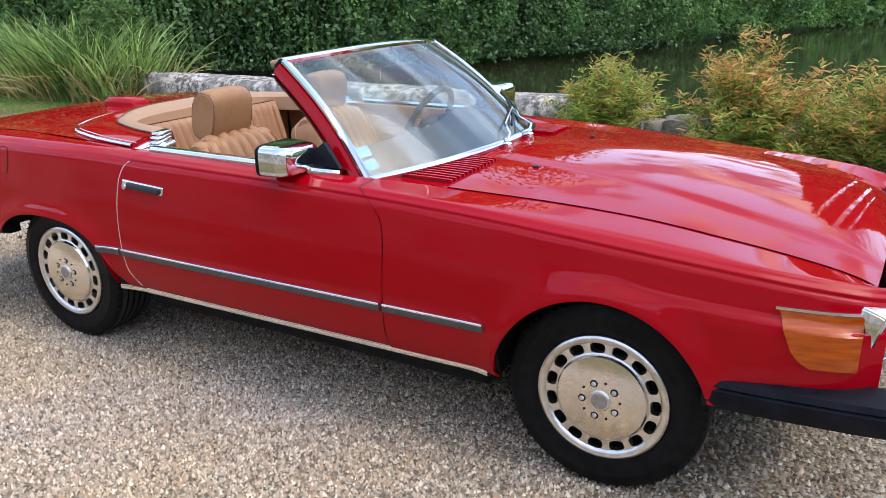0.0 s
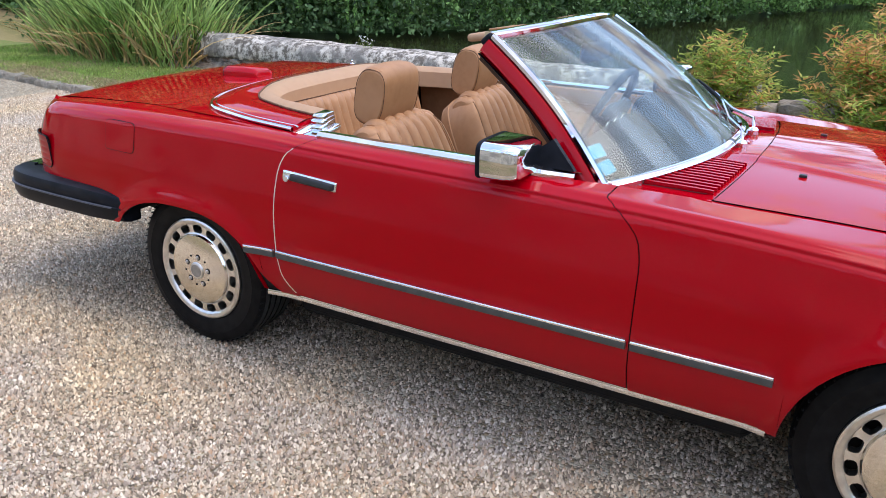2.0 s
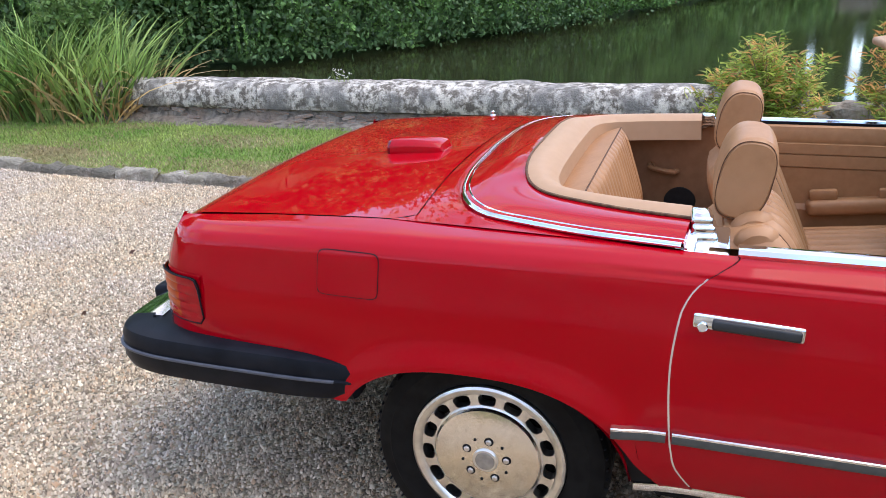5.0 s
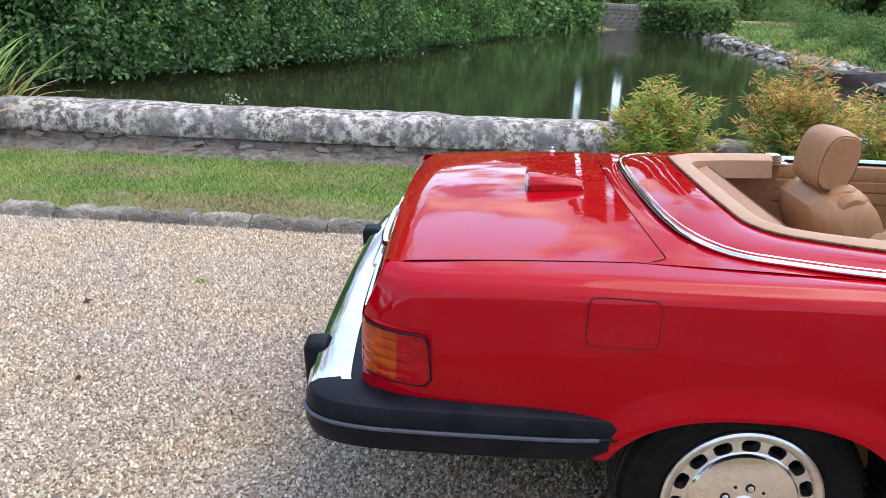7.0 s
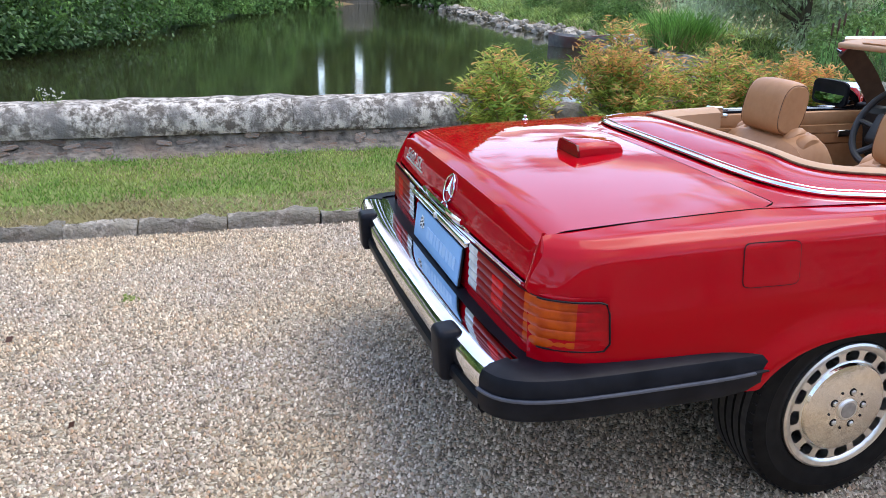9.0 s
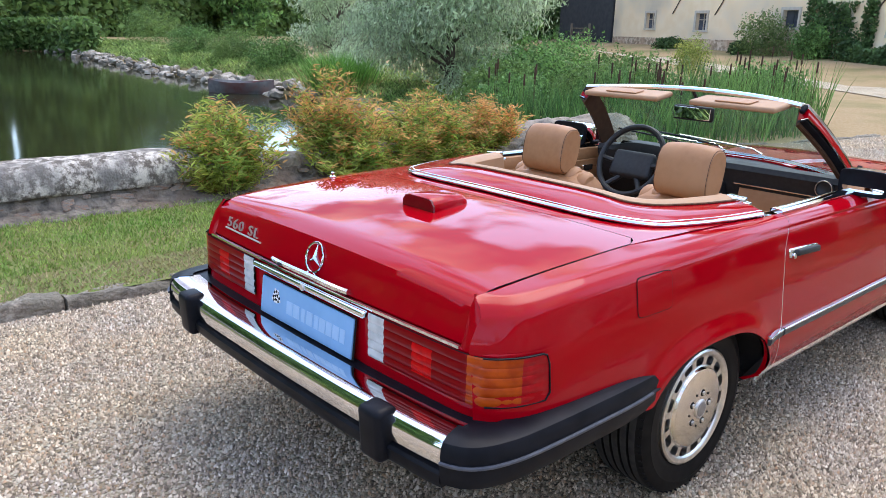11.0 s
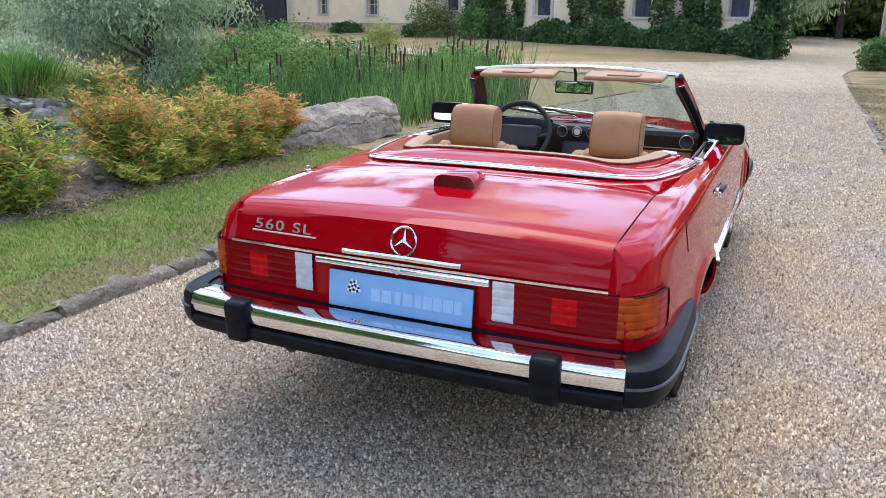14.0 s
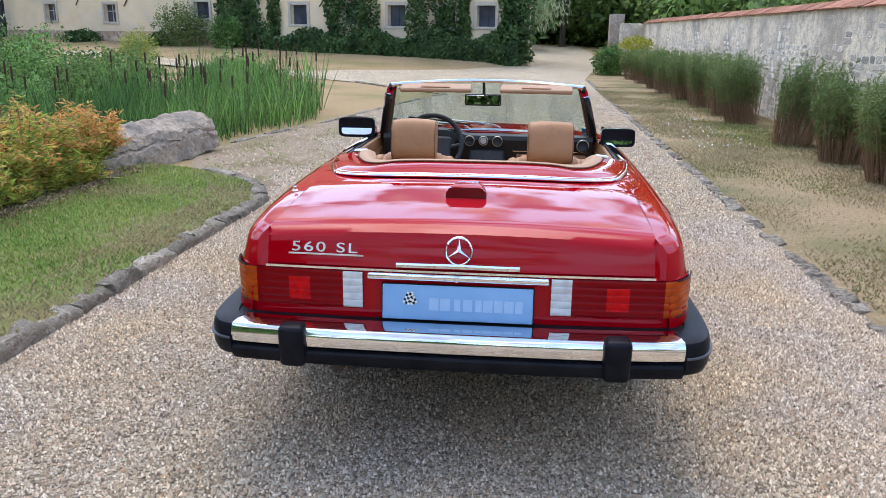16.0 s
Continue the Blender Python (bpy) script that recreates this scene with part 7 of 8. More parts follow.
# rear: lamps, panel, plate, emblems
PLAN = curve3([(0.8375, -0.812, 0), (0.831, -0.845, 0), (0.819, -0.89, 0), (0.795, -0.935, 0), (0.764, -0.968, 0), (0.70, -0.988, 0), (0.60, -0.994, 0), (0.45, -0.999, 0), (0.312, -1.002, 0)], 90)
LAMP_D = np.concatenate([[0], np.cumsum(np.linalg.norm(np.diff(PLAN, axis=0), axis=1))])
def lamp_at(i, u, off):
    """A point of the lens: i along the plan, u from its lower to its upper edge. The forward end leans and is rounded."""
    p = PLAN[i]
    t = PLAN[min(i + 1, 89)] - PLAN[max(i - 1, 0)]
    n = Vector((-t[1], t[0], 0)).normalized()
    n = -n if n.y > 0 and p[0] < 0.8 else n
    if n.x < 0:
        n = -n if p[0] > 0.8 else n
    d = max(0.0, 0.020 - float(LAMP_D[i]))
    cut = 0.020 - math.sqrt(0.020 ** 2 - d ** 2)
    z = 0.604 + cut + (0.133 - 2 * cut) * u
    lean = 0.013 * (1 - (z - 0.604) / 0.133) * max(0.0, 1 - float(LAMP_D[i]) / 0.07)
    return Vector((p[0] + 0.2 * lean, p[1] + lean, z)) + n * off


def lamp(i0, i1, off=0.004, k0=0, k1=31):
    V = []
    for i in range(i0, i1 + 1):
        for k in range(k0, k1):
            V.append(lamp_at(i, k / 30, off + 0.0030 * abs(math.sin(math.pi * k / 6)) ** 0.7 * min(1, i / 8)))
    return V, [tuple(reversed(q)) for q in gridf(i1 - i0 + 1, k1 - k0)]


def lamp_index(x):
    return int(np.argmin(np.abs(PLAN[:, 0] - x)))


for side in ((lambda VF: VF), flipx):
    lamp_home = mk("tail_lamp", *side(lamp(0, lamp_index(0.330), -0.002)), M["dark"], car, "ribbed tail lamp wrapping round the corner")
    a, b, c, d, e = lamp_index(0.8185), lamp_index(0.722), lamp_index(0.605), lamp_index(0.525), lamp_index(0.402)
    for name, i0, i1, m in (("side_lens", 0, a, "sidelens"), ("turn_lens", a, b, "tailamber"), ("tail_lens", b, e, "redlens"), ("reverse_lens", e, lamp_index(0.333), "clearlens")):
        mk(name, *side(lamp(i0, i1)), M[m], lamp_home)
    mk("fog_lens", *side(lamp(c, d, 0.0052, 5, 25)), M["brightlens"], lamp_home)
    q = lamp_index(0.765)
    mk("lamp_seal", *side(tube([lamp_at(i, 1, 0.006) for i in range(q, -1, -2)] + [lamp_at(0, u, 0.006) for u in (0.9, 0.7, 0.5, 0.3, 0.1)] + [lamp_at(i, 0, 0.006) for i in range(0, q, 2)], 0.0026, 6)), M["rubber"], lamp_home)
V = []
plan_full = np.concatenate([PLAN, np.stack([np.linspace(0.30, -0.30, 13), np.full(13, -1.000), np.zeros(13)], 1), PLAN[::-1] * np.array([-1, 1, 1])])
for p in plan_full:
    for z, dy in ((0.745, 0.012), (0.74, 0.006), (0.60, 0.004), (0.575, 0.0), (0.545, 0.008), (0.50, 0.03)):
        V.append(Vector((p[0] * (1 - 0.004), p[1] + dy, z)))
mk("rear_panel", V, [tuple(reversed(q)) for q in gridf(len(plan_full), 6)], M["paint"], car)
V = []
for z in np.linspace(0.742, 0.876, 9):
    q = at_height(-0.985, min(z, 0.869))
    ly = float(np.interp(z, [0.742, 0.752, 0.78, 0.815, 0.846, 0.862, 0.875], [-0.976, -0.973, -0.963, -0.955, -0.947, -0.937, -0.924]))
    for u in np.linspace(0, 1, 5):
        V.append(Vector((q.x * (1 - u) + 0.6865 * u, q.y * (1 - u) + ly * u - 0.004 * math.sin(math.pi * u), z)))
both("quarter_corner", (V, gridf(9, 5)), M["paint"])
pl = mk("number_plate", *moved(rbox(0.532, 0.008, 0.126, 0.003, 2), pose(0.006, -1.016, 0.636, -6, 0, 0)), M["plate"], car, "pale blue plate with faded pale bars")
mk("plate_frame", *moved(joined(*[moved(rbox(w, 0.008, h, 0.002, 1), pose(x, 0, z)) for w, h, x, z in ((0.538, 0.004, 0, 0.0645), (0.538, 0.004, 0, -0.0645), (0.004, 0.126, 0.268, 0), (0.004, 0.126, -0.268, 0))]), pose(0.006, -1.012, 0.636, -6, 0, 0)), M["dark"], pl)
for k, (x, wd) in enumerate(((-0.090, 0.036), (-0.046, 0.036), (0.000, 0.022), (0.040, 0.034), (0.082, 0.024), (0.118, 0.034), (0.158, 0.030), (0.198, 0.034), (0.236, 0.026))):
    mk("plate_bar", *moved(rbox(wd, 0.002, 0.044, 0.0008, 1), pose(0.006 + x * 0.92, -1.021, 0.632, -6, 0, 0)), M["plate_bar"], pl)
for x in (-0.243, 0.243):
    mk("plate_patch", *moved(rbox(0.036, 0.002, 0.036, 0.0008, 1), pose(0.006 + x, -1.021, 0.61, -6, 0, 0)), M["plate_bar"], pl)
for tilt, ox in ((24, -0.172), (-24, -0.150)):
    for r in range(5):
        for q in range(3):
            mk("check_square", *moved(rbox(0.0085, 0.002, 0.0085, 0.0005, 1), pose(ox, -1.0205 - 0.0008 * (tilt > 0), 0.640, -6, 0, 0) @ pose(0, 0, 0, 0, tilt, 0) @ pose(0.0087 * (q - 1), 0, 0.0087 * (r - 2) + 0.012)), M["dark"] if (r + q) % 2 else M["flower"], pl)
mk("plate_light_bar", *moved(rbox(0.64, 0.030, 0.022, 0.007), pose(0.005, -1.006, 0.727)), M["chrome"], car, "chrome light bar over the plate")
mk("lid_lock", *moved(disc(0.011, 0.006, 16, 0.002), pose(0.005, -1.020, 0.727, 90, 0, 0)), M["alloy"], car)
mk("lid_trim", *sweep([(x, -0.984 - 0.016 * (1 - (x / 0.69) ** 2), 0.745) for x in np.linspace(-0.69, 0.69, 31)], [(-0.004, -0.004), (0.004, -0.004), (0.004, 0.004), (-0.004, 0.004)], (0, -1, 0)), M["chrome"], car)
mk("lid_grip", *sweep([(x, -0.996 - 0.010 * (1 - (x / 0.215) ** 4), 0.766 + 0.004 * (1 - (x / 0.215) ** 2)) for x in np.linspace(-0.212, 0.220, 25)], [(-0.01, -0.008), (0.006, -0.007), (0.010, 0.0), (0.006, 0.009), (-0.01, 0.009)], (0, -1, 0.3)), M["chrome"], car, "chrome grip bar of the trunk lid")
def lid_face(x, z):
    """The rear face of the trunk lid: its y at x and height z."""
    return -0.925 - 0.016 * (1 - (x / LID_X) ** 2) + float(np.interp(z, [0.752, 0.78, 0.815, 0.846, 0.866], [-0.048, -0.038, -0.030, -0.022, -0.012]))


ring = [(x, lid_face(x, z) - 0.004, z) for x, z in ((0.006 + 0.046 * math.sin(a), 0.817 + 0.046 * math.cos(a)) for a in np.linspace(0, 2 * math.pi, 37))]
emblem = mk("rear_emblem", *tube(ring, 0.0042, 8), M["chrome"], car, "plain chrome ring with three spokes")
for k in range(3):
    a = 2 * math.pi * k / 3
    tip = Vector((0.006 + 0.043 * math.sin(a), 0, 0.817 + 0.043 * math.cos(a)))
    tip.y = lid_face(tip.x, tip.z) - 0.004
    side_v = Vector((math.cos(a), 0, -math.sin(a))) * 0.0085
    c = Vector((0.006, lid_face(0, 0.817) - 0.004, 0.817))
    V = [c + side_v, c - side_v, tip, c + Vector((0, -0.008, 0)), c + side_v + Vector((0, 0.012, 0)), c - side_v + Vector((0, 0.012, 0)), tip + Vector((0, 0.012, 0))]
    mk("spoke", V, [(0, 3, 2), (3, 1, 2), (0, 1, 3), (0, 2, 6, 4), (1, 5, 6, 2)], M["chrome"], emblem, smooth=False)
fc = bpy.data.curves.new("model_lettering", "FONT")
fc.body, fc.size, fc.extrude, fc.bevel_depth, fc.space_character = "560 SL", 0.064, 0.002, 0.0, 1.2
fc.offset = 0.0002
fc.materials.append(M["letter"])
letters = new("model_lettering", fc)
letters.parent, letters["label"] = car, "chrome letters on the trunk lid"
letters.matrix_basis = pose(-0.600, -0.9675, 0.797, 75, 0, -1.8) @ Matrix.Diagonal((1.18, 0.78, 1, 1))
mk("letter_bar", *moved(rbox(0.275, 0.006, 0.006, 0.001, 1), pose(-0.472, -0.972, 0.788, 0, 0, -1.8)), M["letter"], car)
# third brake lamp on the lid
zb = deck_z(0, -0.45)
V = []
for y, w, h0 in ((-0.545, 0.079, 0.047), (-0.538, 0.081, 0.049), (-0.46, 0.071, 0.046), (-0.385, 0.061, 0.037), (-0.368, 0.056, 0.028), (-0.360, 0.050, 0.004)):
    zz = deck_z(0, y) - 0.004
    V.append([Vector((x * w, y, zz + z * h0)) for x, z in ((-1, 0), (-1, 0.58), (-0.98, 0.64), (-0.72, 0.97), (-0.66, 1.0), (0.66, 1.0), (0.72, 0.97), (0.98, 0.64), (1, 0.58), (1, 0))])
bl = mk("high_brake_lamp", *loft(V), M["paint"], car, "red brake lamp housing on the trunk lid")
mk("brake_lens", *loft([[Vector((x * 0.0815, yy, deck_z(0, -0.54) - 0.003 + z * 0.0445)) for x, z in ((-1, 0.02), (-1, 0.55), (-0.82, 0.95), (-0.6, 1.0), (0.6, 1.0), (0.82, 0.95), (1, 0.55), (1, 0.02))] for yy in (-0.540, -0.5485)]), M["darkred"], bl)
# radio aerial
aer = mk("aerial_base", *joined(moved(disc(0.014, 0.010, 16, 0.004), pose(-0.745, -0.40, 0.893)), tube([(-0.745, -0.40, 0.900), (-0.745, -0.40, 0.914)], 0.004, 8), moved(disc(0.008, 0.007, 12, 0.003), pose(-0.745, -0.40, 0.911))), M["chrome"], car)

# bumpers
BP = curve3([(0.878, -0.345, 0), (0.883, -0.50, 0), (0.884, -0.75, 0), (0.880, -0.92, 0), (0.864, -1.02, 0), (0.828, -1.084, 0), (0.775, -1.108, 0), (0.65, -1.122, 0), (0.40, -1.137, 0), (0, -1.142, 0)], 70)
def out_of(p, t):
    n = Vector((t.y, -t.x, 0))
    c = Vector((p.x, p.y + 0.4 if p.y < 0 else p.y - 2.6, 0))
    return n if n.dot(c) > 0 else -n


END = [(-0.07, 0.574), (-0.014, 0.574), (0.010, 0.564), (0.019, 0.545), (0.0195, 0.519), (0.027, 0.5165), (0.0275, 0.5125), (0.021, 0.510), (0.022, 0.478), (0.012, 0.452), (-0.02, 0.440), (-0.07, 0.440)]
i_c = int(np.argmin(np.abs(BP[:, 0] - 0.776) + (BP[:, 1] > -1.0) * 9))
rb = empty("rear_bumper")
rb.parent = car
def upright(path, prof):
    rings = []
    P = [Vector(p) for p in path]
    for i, p in enumerate(P):
        t = (P[min(i + 1, len(P) - 1)] - P[max(i - 1, 0)]).normalized()
        n = out_of(p, t).normalized()
        rings.append([Vector((p.x + n.x * a, p.y + n.y * a, z)) for a, z in prof])
    return loft(rings)


def tapered(VF, m, first=0):
    """The forward end of the bumper draws in."""
    for i in range(first, 10):
        for k in range(m):
            v = VF[0][(i - first) * m + k]
            s = 1 - i / 10
            v.z += (0.50 - v.z) * 0.16 * s * s
            v.x -= 0.012 * s * s
    return VF


end_rings = tapered(upright(BP[: i_c + 1], END), 12)
stripe_rings = tapered(upright(BP[2: i_c + 1], [(0.020, 0.5185), (0.0285, 0.5175), (0.0292, 0.5145), (0.0285, 0.5115), (0.020, 0.5105)]), 5, 2)
for side in ((lambda VF: VF), flipx):
    mk("bumper_end", *side(end_rings), M["rubber"], rb, "black rubber bumper end")
    mk("bumper_stripe", *side(stripe_rings), M["stripe"], rb, "thin grey rubber stripe")
mid = np.concatenate([BP[i_c:], (BP[i_c:] * np.array([-1, 1, 1]))[::-1][1:]])
mk("bumper_bar", *upright(mid, [(-0.096, 0.5695), (-0.060, 0.572), (-0.018, 0.573), (0.004, 0.567), (0.015, 0.551), (0.018, 0.528), (0.013, 0.503), (-0.004, 0.490), (-0.06, 0.490)]), M["chrome"], rb, "polished chrome bumper bar")
mk("bumper_pad", *upright(mid, [(-0.06, 0.492), (-0.004, 0.490), (0.012, 0.486), (0.018, 0.478), (0.018, 0.455), (0.006, 0.436), (-0.06, 0.432)]), M["rubber"], rb)
for sx in (1, -1):
    mk("overrider", *moved(rbox(0.092, 0.075, 0.152, 0.020, 4), pose(sx * 0.555, -1.137, 0.507, 4, 0, sx * 2)), M["rubber"], rb, "black rubber overrider")
mk("bumper_filler", [(x, y, 0.567 - 0.003 * (y < -1.05)) for x, y0 in ((-0.86, -0.80), (-0.80, -0.92), (-0.70, -0.965), (0, -0.985), (0.70, -0.965), (0.80, -0.92), (0.86, -0.80)) for y in (y0, -1.085 + 0.063 * (abs(x) > 0.78) + 0.2 * (abs(x) > 0.84))], [tuple(reversed(q)) for q in gridf(7, 2)], M["rubber"], rb)
both("lower_valance", moved(rbox(0.03, 0.30, 0.075, 0.012), pose(0.80, -0.57, 0.462)), M["paint"])
mk("rear_apron", *moved(rbox(1.45, 0.05, 0.14, 0.02), pose(0, -0.955, 0.475)), M["dark"], car)
# front: bumper, lamps, nose
FP = curve3([(0.872, 2.752, 0), (0.885, 2.95, 0), (0.888, 3.15, 0), (0.870, 3.28, 0), (0.82, 3.36, 0), (0.70, 3.41, 0), (0.40, 3.445, 0), (0, 3.455, 0)], 60)
fb = empty("front_bumper")
fb.parent = car
fr = np.concatenate([FP, (FP * np.array([-1, 1, 1]))[::-1][1:]])
def out_front(path, prof):
    rings = []
    P = [Vector(p) for p in path]
    for i, p in enumerate(P):
        t = (P[min(i + 1, len(P) - 1)] - P[max(i - 1, 0)]).normalized()
        n = Vector((t.y, -t.x, 0))
        n = n if n.dot(Vector((p.x, p.y - 2.7, 0))) > 0 else -n
        rings.append([Vector((p.x + n.x * a, p.y + n.y * a, z + 0.03 * min(1, max(0, (p.y - 2.75) / 0.5)))) for a, z in prof])
    return loft(rings)


mk("bumper_rubber", *out_front(fr, [(-0.09, 0.492), (-0.02, 0.490), (0.004, 0.480), (0.012, 0.464), (0.006, 0.458), (0.013, 0.452), (0.014, 0.420), (0.004, 0.396), (-0.04, 0.385), (-0.09, 0.386)]), M["rubber"], fb, "black rubber front bumper")
mk("front_bumper_bar", *out_front(fr[40:-40], [(-0.05, 0.497), (0.004, 0.494), (0.016, 0.480), (0.017, 0.462), (0.006, 0.452), (-0.05, 0.452)]), M["chrome"], fb)
def indicator(off):
    V = []
    for z in np.linspace(0.560, 0.702, 19):
        ya = float(np.interp(z, [0.556, 0.575, 0.60, 0.65, 0.70], [3.012, 2.978, 2.956, 2.934, 2.916]))
        for u in np.linspace(0, 1, 14):
            y = ya * (1 - u) + 3.115 * u
            V.append(at_height(y, z, off + 0.003 * ((z * 70) % 1)))
    return V, gridf(19, 14)


for side in ((lambda VF: VF), flipx):
    ind = mk("front_indicator", *side(indicator(0.004)), M["amber"], car, "ribbed amber turn signal lens")
    mk("indicator_trim", *side(sweep([at_height(y, 0.708, 0.004) for y in np.linspace(2.905, 3.12, 10)], [(-0.004, -0.004), (0.005, -0.004), (0.005, 0.004), (-0.004, 0.004)], (1, 0, 0))), M["chrome"], ind)
    hl = mk("headlamp", *side(moved(rbox(0.20, 0.06, 0.165, 0.02), pose(0.690, 3.150, 0.630, -12, 0, -24))), M["clearlens"], car, "square headlamp in a chrome frame")
    mk("headlamp_frame", *side(moved(joined(moved(rbox(0.215, 0.07, 0.014, 0.005, 2), pose(0, 0, 0.088)), moved(rbox(0.215, 0.07, 0.014, 0.005, 2), pose(0, 0, -0.088)), moved(rbox(0.014, 0.07, 0.18, 0.005, 2), pose(0.104, 0, 0)), moved(rbox(0.014, 0.07, 0.18, 0.005, 2), pose(-0.104, 0, 0))), pose(0.690, 3.152, 0.630, -12, 0, -24))), M["chrome"], hl)
V = []
for x in np.linspace(-0.79, 0.79, 33):
    zt = hood_z(x, 3.165) if abs(x) < 0.64 else 0.705 + 0.03 * (0.79 - abs(x)) / 0.15
    yt = 3.165 - 0.03 * (x / 0.63) ** 2
    for z, dy in ((zt, 0.0), (zt - 0.02, 0.014), (0.60, 0.016), (0.50, 0.0), (0.43, -0.03), (0.42, -0.12)):
        V.append(Vector((x, yt - 0.02 + dy, z)))
mk("nose_panel", V, gridf(33, 6), M["paint"], car)
gr = mk("radiator_grille", *moved(rbox(0.86, 0.04, 0.15, 0.012), pose(0, 3.172, 0.615, -10, 0, 0)), M["dark"], car)
for z in (0.565, 0.60, 0.635, 0.67):
    mk("grille_bar", *moved(rbox(0.84, 0.012, 0.010, 0.003, 2), pose(0, 3.196 - 0.1 * (z - 0.6), z)), M["chrome"], gr)

# door mirrors
def door_mirror(tilt):
    ring = lambda y, w, h, cx, cz: [Vector((cx + w * math.copysign(abs(math.cos(a)) ** 0.36, math.cos(a)), y, cz + h * math.copysign(abs(math.sin(a)) ** 0.36, math.sin(a)))) for a in np.linspace(0, 2 * math.pi, 33)[:-1]]
    cx, cz = 0.806, 0.948
    body = loft([ring(1.238, 0.092, 0.050, cx, cz), ring(1.262, 0.092, 0.050, cx, cz), ring(1.30, 0.091, 0.049, cx, cz), ring(1.332, 0.087, 0.046, cx, cz), ring(1.347, 0.079, 0.040, cx, cz), ring(1.353, 0.066, 0.030, cx, cz), ring(1.355, 0.03, 0.014, cx, cz)])
    rim = loft([ring(1.238, 0.0925, 0.0505, cx, cz), ring(1.230, 0.0935, 0.0515, cx, cz), ring(1.224, 0.092, 0.050, cx, cz), ring(1.224, 0.080, 0.038, cx, cz), ring(1.226, 0.077, 0.035, cx, cz)])
    glass = loft([[v + Vector((0, tilt * (v.z - cz), 0)) for v in ring(yy, 0.077, 0.0355, cx, cz)] for yy in (1.230, 1.2275)])
    foot = joined(moved(rbox(0.055, 0.080, 0.024, 0.010), pose(0.742, 1.335, 0.908, 0, 0, -8)), moved(rbox(0.05, 0.05, 0.09, 0.012), pose(0.755, 1.32, 0.905)))
    return body, rim, glass, foot


for side, tilt, place in (((lambda VF: VF), 0.10, pose(0.806, 0, 0.946) @ Matrix.Diagonal((1.1, 1, 1.1, 1)) @ pose(-0.806, 0, -0.948)), (flipx, 0.42, pose(-0.826, 0.055, 0.970) @ Matrix.Diagonal((1.26, 1, 1.24, 1)) @ pose(0.806, 0, -0.948))):
    body, rim, glass, foot = (moved(side(q), place) for q in door_mirror(tilt))
    dm = mk("door_mirror", *body, M["chrome"], car, "chrome door mirror with a black rim")
    mk("mirror_rim", *rim, M["rubber"], dm)
    mk("mirror_glass", *glass, M["mirror"], dm)
    mk("mirror_foot", *foot, M["rubber"], dm)
    mk("mirror_sail", *side(loft([[Vector((x + q, y, z)) for x, y, z in ((0.742, 1.300, 0.914), (0.742, 1.462, 0.914), (0.726, 1.385, 0.996), (0.734, 1.325, 0.950))] for q in (-0.012, 0.006)])), M["rubber"], dm, "black corner piece behind the mirror")

# ---- cabin ----
def cushion(w, d, h, pleats, ribs=True, edge=0.18, nx=45, ny=15, crown_h=0.3, waist=0.0, depth=0.010, base=0.55, round_top=0.0):
    """A padded slab: width w (x), length d (y), thickness h (z up); lengthwise pleats in its middle."""
    V = []
    for i in range(nx):
        u = -1 + 2 * i / (nx - 1)
        for j in range(ny):
            v = -1 + 2 * j / (ny - 1)
            eu, ev = 1 - abs(u) ** 5, 1 - abs(v) ** 6
            z = h * (base + (1 - base) * (max(eu, 0) * max(ev, 0)) ** 0.45)
            if ribs and abs(u) < 1 - edge:
                z -= depth * abs(math.cos(math.pi * pleats * (u / (1 - edge) + 1) / 2)) ** 5 * min(1, 4 * (1 - abs(v)))
            if abs(u) > 1 - edge:
                z += crown_h * h * 0.25 * math.sin(math.pi * (abs(u) - 1 + edge) / edge) * min(1, 3 * (1 - abs(v)))
            wv = 1 - waist * max(0, v) ** 2
            V.append(Vector((u * w / 2 * (wv - round_top * max(0, v) ** 7), v * d / 2 * (1 - round_top * abs(u) ** 4 * (v > 0)), z)))
    F = gridf(nx, ny)
    k = len(V)
    border = [i * ny for i in range(nx)] + [(nx - 1) * ny + j for j in range(1, ny)] + [i * ny + ny - 1 for i in range(nx - 2, -1, -1)] + [j for j in range(ny - 2, 0, -1)]
    V += [Vector((V[i].x * 0.985, V[i].y * 0.985, 0)) for i in border]
    n = len(border)
    F += [(border[i], k + i, k + (i + 1) % n, border[(i + 1) % n]) for i in range(n)]
    F.append(tuple(k + i for i in range(n)))
    return V, F


def headrest():
    n = 40
    out = []
    for x in np.linspace(-1, 1, 23):
        s = (1 - abs(x) ** 7) ** 0.30 if abs(x) < 1 else 0.0
        s = 0.90 + 0.10 * s if abs(x) < 1 else 0.885
        ring = []
        for a in np.linspace(0, 2 * math.pi, n + 1)[:-1]:
            c, q = math.cos(a), math.sin(a)
            yy = 0.067 * math.copysign(abs(c) ** 0.75, c) * s
            zz = 0.111 * math.copysign(abs(q) ** 0.70, q) * s
            yy += 0.010 * (zz / 0.12)
            ring.append(Vector((x * 0.120, yy, zz - 0.008 * (x * x) * (zz > 0))))
        out.append(ring)
    return loft(out)


def piping(points, parent, r=0.0014):
    return mk("piping", *tube(points, r, 6), M["seam"], parent)


